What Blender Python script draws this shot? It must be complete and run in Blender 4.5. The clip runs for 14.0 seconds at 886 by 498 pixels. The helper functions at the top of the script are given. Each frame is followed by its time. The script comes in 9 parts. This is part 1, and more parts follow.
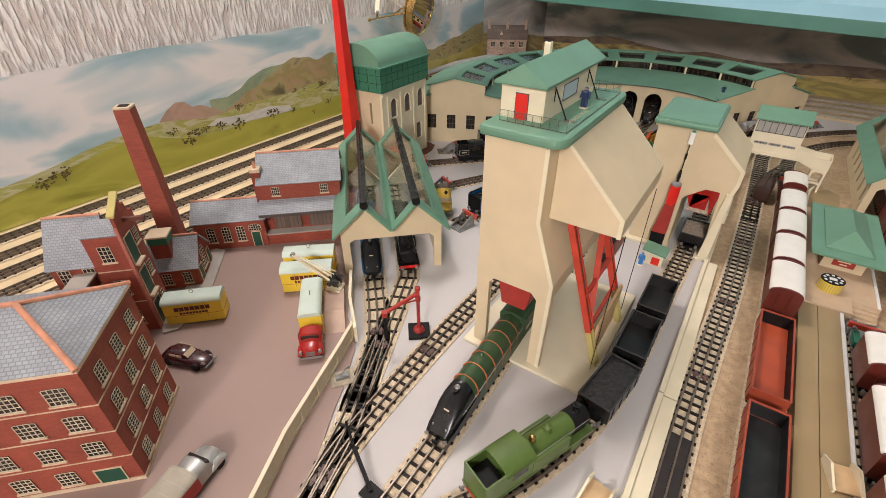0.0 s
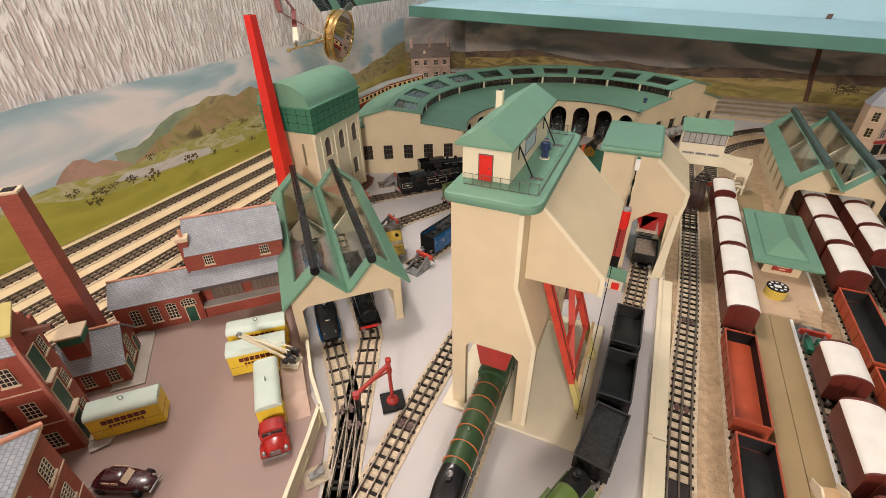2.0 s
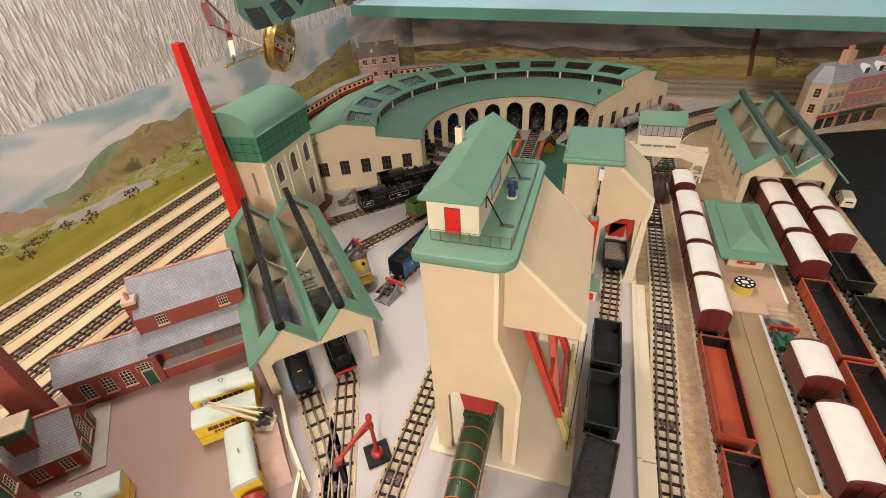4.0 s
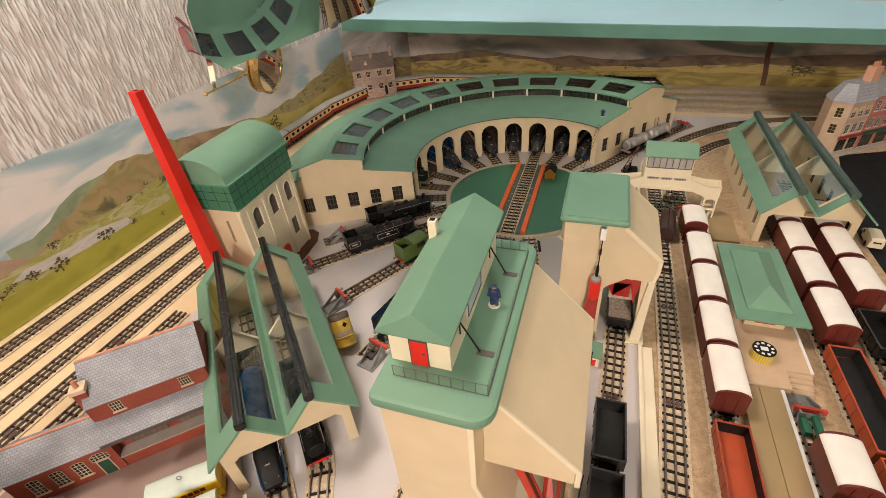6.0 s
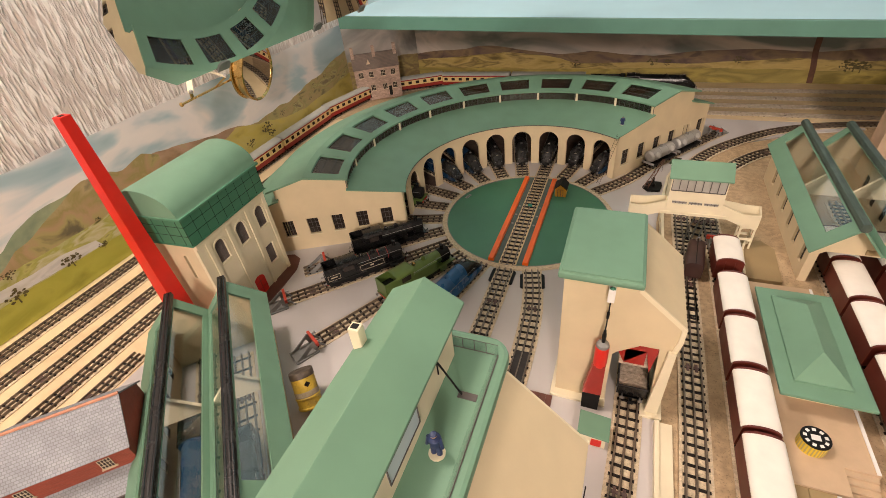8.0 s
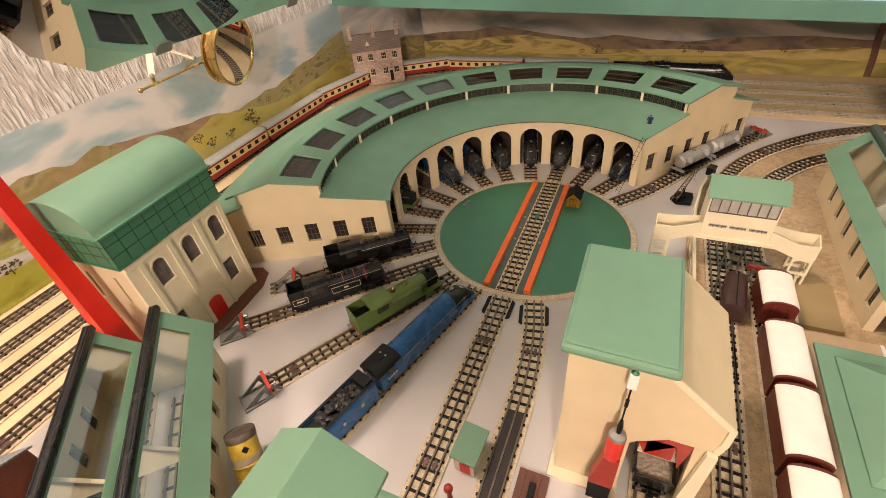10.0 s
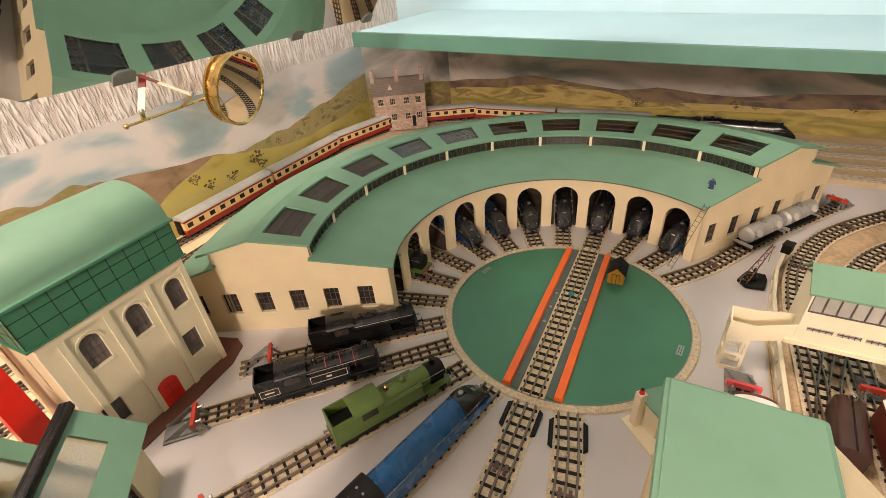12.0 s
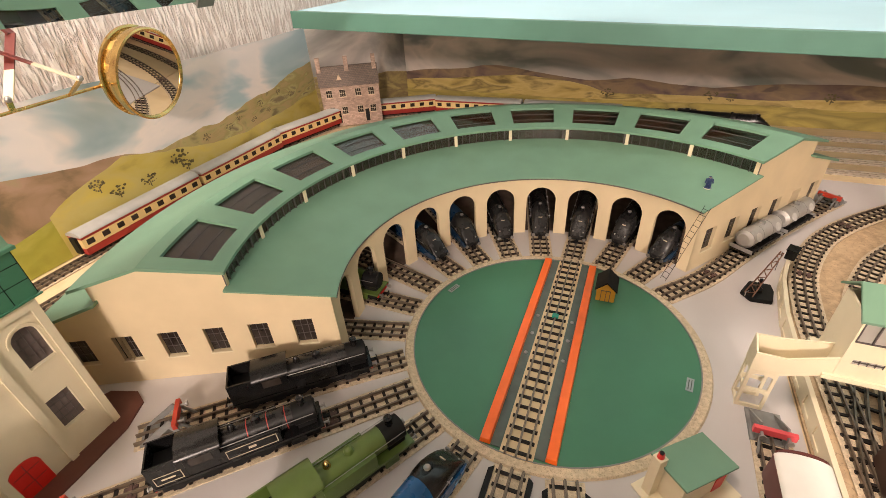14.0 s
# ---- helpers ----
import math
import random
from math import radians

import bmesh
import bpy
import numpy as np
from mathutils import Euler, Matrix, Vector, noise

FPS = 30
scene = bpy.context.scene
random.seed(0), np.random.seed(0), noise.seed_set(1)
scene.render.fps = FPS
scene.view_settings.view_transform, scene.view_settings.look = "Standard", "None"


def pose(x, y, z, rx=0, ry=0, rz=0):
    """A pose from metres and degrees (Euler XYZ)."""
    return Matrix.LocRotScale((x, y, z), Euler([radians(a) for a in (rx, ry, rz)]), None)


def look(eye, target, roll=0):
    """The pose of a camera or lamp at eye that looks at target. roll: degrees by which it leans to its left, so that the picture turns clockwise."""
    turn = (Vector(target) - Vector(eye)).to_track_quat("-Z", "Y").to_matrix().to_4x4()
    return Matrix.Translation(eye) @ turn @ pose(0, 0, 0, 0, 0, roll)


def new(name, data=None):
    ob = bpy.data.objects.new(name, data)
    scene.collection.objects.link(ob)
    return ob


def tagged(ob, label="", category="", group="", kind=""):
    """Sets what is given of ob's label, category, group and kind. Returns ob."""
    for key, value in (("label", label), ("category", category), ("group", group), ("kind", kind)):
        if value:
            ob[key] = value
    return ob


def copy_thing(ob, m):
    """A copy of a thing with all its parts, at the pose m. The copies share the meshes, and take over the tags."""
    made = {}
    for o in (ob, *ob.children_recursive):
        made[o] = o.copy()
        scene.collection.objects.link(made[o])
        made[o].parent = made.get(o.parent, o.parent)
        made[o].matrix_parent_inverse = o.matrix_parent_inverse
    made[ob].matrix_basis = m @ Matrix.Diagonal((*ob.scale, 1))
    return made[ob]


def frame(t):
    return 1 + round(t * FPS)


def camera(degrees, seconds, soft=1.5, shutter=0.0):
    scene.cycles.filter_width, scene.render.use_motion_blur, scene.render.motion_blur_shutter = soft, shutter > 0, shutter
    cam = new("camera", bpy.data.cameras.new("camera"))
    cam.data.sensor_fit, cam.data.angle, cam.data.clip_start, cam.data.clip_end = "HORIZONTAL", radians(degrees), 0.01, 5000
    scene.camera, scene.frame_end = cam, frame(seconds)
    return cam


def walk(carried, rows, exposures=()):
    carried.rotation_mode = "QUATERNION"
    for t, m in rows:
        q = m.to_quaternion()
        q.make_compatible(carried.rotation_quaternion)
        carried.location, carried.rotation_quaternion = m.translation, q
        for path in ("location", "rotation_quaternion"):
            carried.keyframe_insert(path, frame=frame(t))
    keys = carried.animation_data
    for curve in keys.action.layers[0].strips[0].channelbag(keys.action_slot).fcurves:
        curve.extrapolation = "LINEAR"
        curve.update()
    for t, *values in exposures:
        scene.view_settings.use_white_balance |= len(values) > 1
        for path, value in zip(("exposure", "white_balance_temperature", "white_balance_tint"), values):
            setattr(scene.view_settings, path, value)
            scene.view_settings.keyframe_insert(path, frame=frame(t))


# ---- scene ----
cam = camera(89.4, 14.0, 0.6)
PATH = [
    (0, (0.208, -1.013, 0.373), (-0.729, 0.357, -0.742), 0.1),
    (0.5, (0.189, -1.012, 0.385), (-0.676, 0.411, -0.723), -0.1),
    (1, (0.177, -0.997, 0.393), (-0.622, 0.469, -0.707), -0.5),
    (1.5, (0.163, -0.982, 0.397), (-0.587, 0.517, -0.694), -0.9),
    (2, (0.155, -0.976, 0.402), (-0.551, 0.544, -0.69), -1.2),
    (2.5, (0.147, -0.959, 0.403), (-0.513, 0.57, -0.704), -1.9),
    (3, (0.143, -0.939, 0.415), (-0.473, 0.586, -0.722), -3.0),
    (3.2, (0.137, -0.938, 0.42), (-0.432, 0.599, -0.726), -3.4),
    (5.3, (0.136, -0.871, 0.461), (-0.431, 0.652, -0.704), -4.8),
    (5.5, (0.139, -0.856, 0.465), (-0.433, 0.659, -0.708), -4.8),
    (6, (0.134, -0.828, 0.475), (-0.45, 0.683, -0.698), -5.3),
    (6.5, (0.131, -0.794, 0.478), (-0.469, 0.707, -0.7), -5.7),
    (7, (0.138, -0.757, 0.48), (-0.492, 0.728, -0.703), -6.5),
    (7.2, (0.145, -0.74, 0.477), (-0.502, 0.737, -0.706), -6.8),
    (9.5, (0.142, -0.627, 0.459), (-0.553, 0.78, -0.781), -7.1),
    (10, (0.131, -0.573, 0.44), (-0.583, 0.816, -0.809), -6.8),
    (10.5, (0.114, -0.541, 0.43), (-0.638, 0.841, -0.804), -6.2),
    (11, (0.108, -0.521, 0.418), (-0.692, 0.881, -0.763), -5.9),
    (11.5, (0.098, -0.488, 0.418), (-0.725, 0.946, -0.706), -5.7),
    (12, (0.086, -0.457, 0.4), (-0.745, 1.0, -0.688), -5.2),
    (12.5, (0.066, -0.433, 0.389), (-0.742, 1.04, -0.697), -4.6),
    (13, (0.058, -0.398, 0.363), (-0.675, 1.097, -0.746), -4.5),
    (13.5, (0.044, -0.384, 0.359), (-0.639, 1.125, -0.761), -3.9),
    (14, (0.042, -0.363, 0.359), (-0.637, 1.156, -0.75), -3.7),
]
walk(cam, [(t, look(eye, target, roll)) for t, eye, target, roll in PATH], [(0, -0.55, 6000, 7), (1.5, -0.52, 6150, 8), (3, -0.49, 6350, 9), (5.5, -0.47, 6700, 10), (9.5, -0.15, 7350, 15), (10.7, -0.03, 7550, 15), (12.2, 0.10, 7200, 14), (14, 0.26, 7150, 16)])

# ---- light ----
world = bpy.data.worlds.new("room_air")
scene.world = world
world.use_nodes = True
world.node_tree.nodes["Background"].inputs[0].default_value = (1.0, 0.86, 0.72, 1)
world.node_tree.nodes["Background"].inputs[1].default_value = 0.01


def ceiling_lamp(name, x, y, z, radius, power, colour):
    data = bpy.data.lights.new(name, "POINT")
    data.shadow_soft_size, data.energy, data.color = radius, power, colour
    ob = new(name, data)
    ob.matrix_world = pose(x, y, z)
    return ob


ceiling_lamp("ceiling_light", 0.8, -2.95, 1.34, 0.2, 248.0, (1.0, 0.885, 0.82))
ceiling_lamp("ceiling_light", -0.5, -0.46, 1.45, 0.14, 50.0, (1.0, 0.885, 0.82))

# ---- materials ----
def material(name, base, rough=0.5, metal=0.0, vary=0.12, scale=60.0, bump=0.0, bscale=None, spec=0.5, second=None, second_scale=9.0, speck=0.0, speck_scale=700.0, island=0.0, coat=0.0):
    """A painted, printed or metal surface with variation at two scales and fine relief."""
    m = bpy.data.materials.new(name)
    m.use_nodes = True
    nt = m.node_tree
    n, l = nt.nodes, nt.links
    b = n["Principled BSDF"]
    b.inputs["Roughness"].default_value, b.inputs["Metallic"].default_value = rough, metal
    b.inputs["Specular IOR Level"].default_value = spec
    b.inputs["Coat Weight"].default_value = coat
    geo = n.new("ShaderNodeNewGeometry")
    pos = geo.outputs["Position"]

    def noise_tex(sc, detail=4.0):
        t = n.new("ShaderNodeTexNoise")
        t.inputs["Scale"].default_value, t.inputs["Detail"].default_value = sc, detail
        l.new(pos, t.inputs["Vector"])
        return t.outputs["Fac"]

    def mixed(a, c, fac, mode="MIX"):
        x = n.new("ShaderNodeMix")
        x.data_type, x.blend_type = "RGBA", mode
        for sock, v in ((x.inputs[0], fac), (x.inputs[6], a), (x.inputs[7], c)):
            if hasattr(v, "links"):
                l.new(v, sock)
            elif isinstance(v, tuple):
                sock.default_value = (*v, 1)
            else:
                sock.default_value = v
        return x.outputs[2]

    def ramp(v, lo, hi, a=0.0, c=1.0):
        r = n.new("ShaderNodeMapRange")
        l.new(v, r.inputs[0])
        for i, k in enumerate((lo, hi, a, c)):
            r.inputs[i + 1].default_value = k
        return r.outputs[0]

    col = base
    dark = tuple(c * (1 - vary) for c in base)
    light = tuple(min(1, c * (1 + vary)) for c in base)
    col = mixed(dark, light, ramp(noise_tex(scale), 0.3, 0.7))
    if second:
        col = mixed(col, second, ramp(noise_tex(second_scale, 6), 0.5, 0.72, 0.0, 0.8))
    big = ramp(noise_tex(4.5, 3), 0.25, 0.75, 1 - vary * 0.6, 1 + vary * 0.3)
    mul = n.new("ShaderNodeVectorMath")
    mul.operation = "SCALE"
    l.new(col, mul.inputs[0]), l.new(big, mul.inputs["Scale"])
    col = mul.outputs[0]
    if speck:
        col = mixed(col, tuple(c * 0.25 for c in base), ramp(noise_tex(speck_scale, 2), 0.58, 0.7, 0.0, speck))
    if island:
        info = n.new("ShaderNodeObjectInfo")
        f = ramp(info.outputs["Random"], 0, 1, 1 - island, 1 + island)
        mul2 = n.new("ShaderNodeVectorMath")
        mul2.operation = "SCALE"
        l.new(col, mul2.inputs[0]), l.new(f, mul2.inputs["Scale"])
        col = mul2.outputs[0]
    l.new(col, b.inputs["Base Color"])
    l.new(ramp(noise_tex(scale * 0.7), 0.2, 0.8, max(0.02, rough - 0.07), min(1, rough + 0.09)), b.inputs["Roughness"])
    if bump:
        bn = n.new("ShaderNodeBump")
        bn.inputs["Strength"].default_value, bn.inputs["Distance"].default_value = 1.0, bump
        l.new(noise_tex(bscale or scale * 4, 3), bn.inputs["Height"])
        l.new(bn.outputs[0], b.inputs["Normal"])
    return m


def coursed(name, base, mortar, bw, bh, rough=0.8, gap=0.06, vary=0.2, relief=0.0002, rot=0.0, axis="wall"):
    """A printed or moulded pattern of courses (bricks, slates) in object coordinates: along x (or y) and up z, or down a slope."""
    m = bpy.data.materials.new(name)
    m.use_nodes = True
    n, l = m.node_tree.nodes, m.node_tree.links
    b = n["Principled BSDF"]
    b.inputs["Roughness"].default_value = rough
    tc = n.new("ShaderNodeTexCoord")
    sep = n.new("ShaderNodeSeparateXYZ")
    l.new(tc.outputs["Object"], sep.inputs[0])
    com = n.new("ShaderNodeCombineXYZ")
    add = n.new("ShaderNodeMath")
    add.operation = "ADD"
    l.new(sep.outputs[0], add.inputs[0])
    l.new(sep.outputs[1], add.inputs[1])
    if axis == "wall":
        l.new(add.outputs[0], com.inputs[0]), l.new(sep.outputs[2], com.inputs[1])
    else:
        l.new(sep.outputs[0], com.inputs[0]), l.new(sep.outputs[1], com.inputs[1])
    br = n.new("ShaderNodeTexBrick")
    l.new(com.outputs[0], br.inputs["Vector"])
    br.inputs["Scale"].default_value = 1.0
    br.inputs["Brick Width"].default_value, br.inputs["Row Height"].default_value = bw, bh
    br.inputs["Mortar Size"].default_value, br.inputs["Mortar Smooth"].default_value = bh * gap, 0.3
    br.inputs["Color1"].default_value = (*[c * (1 - vary) for c in base], 1)
    br.inputs["Color2"].default_value = (*[min(1, c * (1 + vary)) for c in base], 1)
    br.inputs["Mortar"].default_value = (*mortar, 1)
    nz = n.new("ShaderNodeTexNoise")
    nz.inputs["Scale"].default_value = 25.0
    nz.inputs["Detail"].default_value = 5.0
    l.new(tc.outputs["Object"], nz.inputs["Vector"])
    mr = n.new("ShaderNodeMapRange")
    l.new(nz.outputs["Fac"], mr.inputs[0])
    for i, k in enumerate((0.3, 0.7, 0.8, 1.15)):
        mr.inputs[i + 1].default_value = k
    sc = n.new("ShaderNodeVectorMath")
    sc.operation = "SCALE"
    l.new(br.outputs["Color"], sc.inputs[0]), l.new(mr.outputs[0], sc.inputs["Scale"])
    l.new(sc.outputs[0], b.inputs["Base Color"])
    bn = n.new("ShaderNodeBump")
    bn.inputs["Strength"].default_value, bn.inputs["Distance"].default_value, bn.invert = 1.0, relief, True
    l.new(br.outputs["Fac"], bn.inputs["Height"])
    l.new(bn.outputs[0], b.inputs["Normal"])
    return m


def glass(name, tint=(0.9, 0.95, 0.95), rough=0.03, clear=0.75):
    """A thin pane: part clear, part reflecting."""
    m = bpy.data.materials.new(name)
    m.use_nodes = True
    n, l = m.node_tree.nodes, m.node_tree.links
    n.remove(n["Principled BSDF"])
    tr, gl, mix = n.new("ShaderNodeBsdfTransparent"), n.new("ShaderNodeBsdfGlossy"), n.new("ShaderNodeMixShader")
    tr.inputs[0].default_value = (*tint, 1)
    gl.inputs["Roughness"].default_value = rough
    gl.inputs[0].default_value = (0.9, 0.9, 0.9, 1)
    fr = n.new("ShaderNodeLayerWeight")
    pw = n.new("ShaderNodeMath")
    pw.operation = "POWER"
    l.new(fr.outputs["Facing"], pw.inputs[0])
    pw.inputs[1].default_value = 4.0
    mr = n.new("ShaderNodeMapRange")
    l.new(pw.outputs[0], mr.inputs[0])
    for i, k in enumerate((0.0, 1.0, 1 - clear, 0.75)):
        mr.inputs[i + 1].default_value = k
    l.new(mr.outputs[0], mix.inputs[0]), l.new(tr.outputs[0], mix.inputs[1]), l.new(gl.outputs[0], mix.inputs[2])
    l.new(mix.outputs[0], n["Material Output"].inputs[0])
    return m


CREAM = material("cream_paint", (0.650, 0.535, 0.345), 0.55, vary=0.05, scale=30, bump=0.00006, bscale=900)
CREAM_PALE = material("pale_cream_paint", (0.74, 0.66, 0.475), 0.55, vary=0.05, scale=30, bump=0.00006, bscale=900)
GREEN_ROOF = material("green_roof_paint", (0.14, 0.275, 0.185), 0.5, vary=0.06, scale=24, bump=0.00005, bscale=1200)
GREEN_DARK = material("deep_green_paint", (0.03, 0.17, 0.10), 0.45, vary=0.08, scale=30, bump=0.00004, bscale=1000)
GREEN_TANK = material("tank_green_paint", (0.045, 0.18, 0.105), 0.4, vary=0.06, scale=30)
GREEN_EDGE = material("green_edge_paint", (0.07, 0.22, 0.135), 0.5, vary=0.06, scale=24)
TABLE_GREEN = material("turntable_green", (0.042, 0.188, 0.10), 0.42, vary=0.08, scale=14, bump=0.00003, bscale=1500)
ORANGE = material("orange_paint", (0.92, 0.145, 0.012), 0.4, vary=0.08, scale=60)
RED = material("bright_red_paint", (0.70, 0.02, 0.012), 0.35, vary=0.06, scale=50)
RED_DULL = material("signal_red_paint", (0.33, 0.03, 0.022), 0.45, vary=0.12, scale=80)
RED_DEEP = material("deep_red_enamel", (0.34, 0.009, 0.006), 0.3, vary=0.08, scale=60, coat=0.4)
WAGON_FLOOR = material("worn_black_floor", (0.012, 0.0115, 0.0115), 0.45, vary=0.35, scale=70, second=(0.026, 0.023, 0.02), second_scale=60)
RED_BEAM = material("red_oxide_paint", (0.50, 0.05, 0.025), 0.45, vary=0.12, scale=80)
WHITE_BOARD = material("pale_grey_board", (0.525, 0.495, 0.48), 0.7, vary=0.035, scale=9, bump=0.00004, bscale=1400, second=(0.48, 0.45, 0.435), second_scale=3.0)
MAUVE = material("mauve_yard_paint", (0.305, 0.212, 0.180), 0.62, vary=0.05, scale=12, bump=0.00004, bscale=1400)
SAND = material("sandy_ground", (0.47, 0.335, 0.20), 0.9, vary=0.22, scale=120, bump=0.0004, bscale=700, second=(0.56, 0.41, 0.25), second_scale=22, speck=0.5, speck_scale=520)
BALLAST = material("buff_ballast", (0.60, 0.49, 0.34), 0.9, vary=0.2, scale=300, bump=0.0004, bscale=900, speck=0.5, speck_scale=900)
TRACKBED = material("cream_trackbed", (0.72, 0.56, 0.34), 0.7, vary=0.06, scale=20, second=(0.6, 0.44, 0.25), second_scale=14)
CARD_BASE = material("grey_track_base", (0.43, 0.36, 0.26), 0.7, vary=0.2, scale=90, speck=0.4)
BLACK_ROAD = material("black_road", (0.007, 0.007, 0.0075), 0.6, spec=0.25, vary=0.15, scale=60, bump=0.0001, bscale=900)
SLEEPER = material("black_sleeper", (0.013, 0.0085, 0.0065), 0.6, spec=0.25, vary=0.25, scale=200, island=0.25)
RAIL = material("brown_steel_rail", (0.19, 0.145, 0.108), 0.34, metal=0.4, vary=0.2, scale=150)
RAIL_DARK = material("dark_steel_rail", (0.17, 0.135, 0.10), 0.36, metal=0.5, vary=0.25, scale=150)
WOOD = material("bare_wood", (0.56, 0.38, 0.2), 0.65, vary=0.15, scale=70, bump=0.0001)
BROWN = material("brown_paint", (0.13, 0.045, 0.03), 0.6, vary=0.12, scale=50)
OLIVE = material("olive_platform_paint", (0.33, 0.235, 0.115), 0.55, vary=0.06, scale=25, bump=0.00004, bscale=1200)
WHITE = material("white_paint", (0.80, 0.78, 0.74), 0.5, vary=0.04, scale=60)
ROOF_WHITE = material("van_roof_white", (0.82, 0.78, 0.71), 0.45, vary=0.05, scale=50)
MAROON = material("maroon_tinplate", (0.115, 0.019, 0.012), 0.38, vary=0.1, scale=60)
OXIDE = material("red_oxide_tinplate", (0.32, 0.055, 0.025), 0.4, vary=0.12, scale=60)
FLOOR_RED = material("orange_red_lining", (0.42, 0.07, 0.025), 0.45, vary=0.1, scale=60)
BLACK = material("black_enamel", (0.0085, 0.0082, 0.0085), 0.24, vary=0.25, scale=80, spec=0.5)
BLACK_MATT = material("matt_black", (0.006, 0.0058, 0.0058), 0.55, vary=0.2, scale=120, spec=0.25)
COAL = material("coal", (0.034, 0.032, 0.031), 0.5, vary=0.5, scale=260, bump=0.001, bscale=420)
# lighter black: the light caught by wagon rims, put into the colour
RIM_GREY = material("highlit_black_edge", (0.045, 0.042, 0.04), 0.36, vary=0.3, scale=150)
# dark brown that puts the stalls' inner shade into colour
STALL_SHADE = material("stall_shade_brown", (0.105, 0.072, 0.055), 0.8, vary=0.3, scale=50, spec=0.2)
CHARCOAL = material("charcoal_enamel", (0.016, 0.0155, 0.0155), 0.26, vary=0.25, scale=80)
GREEN_LOCO = material("loco_green", (0.085, 0.135, 0.030), 0.33, vary=0.1, scale=70)
GREEN_A = material("dark_loco_green", (0.03, 0.065, 0.025), 0.33, vary=0.12, scale=70)
BLUE_LOCO = material("garter_blue", (0.005, 0.078, 0.215), 0.27, vary=0.1, scale=70)
BLUE_DARK = material("dark_loco_blue", (0.006, 0.035, 0.085), 0.27, vary=0.1, scale=70)
CREAM_LINE = material("cream_lining", (0.55, 0.46, 0.34), 0.5)
ORANGE_LINE = material("orange_lining", (0.5, 0.13, 0.04), 0.5)
STEEL = material("dull_steel", (0.36, 0.35, 0.34), 0.35, metal=0.8, vary=0.12, scale=100)
GREY_CAST = material("grey_casting", (0.22, 0.22, 0.21), 0.5, vary=0.15, scale=120)
SILVER = material("silver_grey_enamel", (0.42, 0.41, 0.39), 0.36, metal=0.3, vary=0.08, scale=80)
SILVER_PALE = material("pale_printed_silver", (0.54, 0.53, 0.50), 0.4, vary=0.1, scale=150)
BRASS = material("brass", (0.62, 0.42, 0.16), 0.24, metal=1.0, vary=0.12, scale=60)
YELLOW = material("yellow_enamel", (0.78, 0.56, 0.04), 0.38, vary=0.06, scale=60)
YELLOW_PALE = material("straw_yellow_enamel", (0.48, 0.40, 0.14), 0.4, vary=0.06, scale=60)
YELLOW_HUT = material("ochre_paint", (0.55, 0.28, 0.03), 0.5, vary=0.08, scale=80)
ROOF_PALE = material("pale_van_roof", (0.52, 0.60, 0.52), 0.4, vary=0.05, scale=60)
COACH_ROOF = material("grey_coach_roof", (0.40, 0.40, 0.38), 0.4, vary=0.06, scale=60)
COACH_CREAM = material("coach_cream", (0.74, 0.56, 0.26), 0.38, vary=0.05, scale=60)
COACH_RED = material("coach_crimson", (0.30, 0.02, 0.015), 0.38, vary=0.06, scale=60)
BRICK = coursed("printed_red_brick", (0.30, 0.060, 0.034), (0.30, 0.088, 0.052), 0.0062, 0.0022, 0.62, vary=0.1)
BRICK_PLAIN = coursed("dark_printed_brick", (0.19, 0.055, 0.035), (0.2, 0.07, 0.045), 0.0062, 0.0022, 0.6)
BRICK_PINK = coursed("printed_pink_brick", (0.45, 0.15, 0.11), (0.45, 0.2, 0.15), 0.0062, 0.0022, 0.62, vary=0.1)
STONE_TAN = material("printed_tan_stone", (0.45, 0.33, 0.23), 0.65, vary=0.08, scale=60)
STONE = coursed("printed_stone", (0.42, 0.30, 0.24), (0.31, 0.22, 0.17), 0.007, 0.0035, 0.7, vary=0.25)
SLATE = coursed("printed_grey_slate", (0.32, 0.335, 0.36), (0.225, 0.23, 0.245), 0.0040, 0.0030, 0.6, gap=0.12, vary=0.08, relief=0.0004, axis="roof")
SLATE_DARK = coursed("dark_printed_slate", (0.16, 0.115, 0.09), (0.09, 0.07, 0.06), 0.006, 0.004, 0.6, gap=0.12, vary=0.15, axis="roof")
RIDGE_TILE = material("orange_ridge_tile", (0.55, 0.24, 0.14), 0.6, vary=0.14, scale=150)
STONE_TRIM = material("buff_stone_trim", (0.62, 0.48, 0.33), 0.6, vary=0.08, scale=90)
PAVING = material("grey_paving_card", (0.40, 0.36, 0.31), 0.7, vary=0.1, scale=60)
FRAME_WHITE = material("window_frame_white", (0.62, 0.54, 0.40), 0.5)
FRAME_GREY = material("window_frame_grey", (0.09, 0.075, 0.07), 0.5)
DARK_PANE = material("dark_pane", (0.036, 0.028, 0.024), 0.12, vary=0.3, scale=90)
GREY_PANE = material("grey_pane", (0.15, 0.12, 0.115), 0.14, vary=0.35, scale=40)
PALE_PANE = material("pale_pane", (0.42, 0.40, 0.36), 0.2, vary=0.12, scale=60)
DOOR_GREEN = material("door_green", (0.012, 0.075, 0.045), 0.4, vary=0.08)
CLEAR = glass("clear_glazing", (0.95, 0.96, 0.95), 0.04, 0.96)
TINTED = glass("tinted_glazing", (0.82, 0.73, 0.66), 0.03, 0.97)
SMOKY = glass("smoky_glazing", (0.8, 0.79, 0.77), 0.05, 0.93)
GLAZE = glass("roof_glazing", (0.87, 0.88, 0.87), 0.06, 0.91)
MIRROR = bpy.data.materials.new("mirror_silver")
MIRROR.use_nodes = True
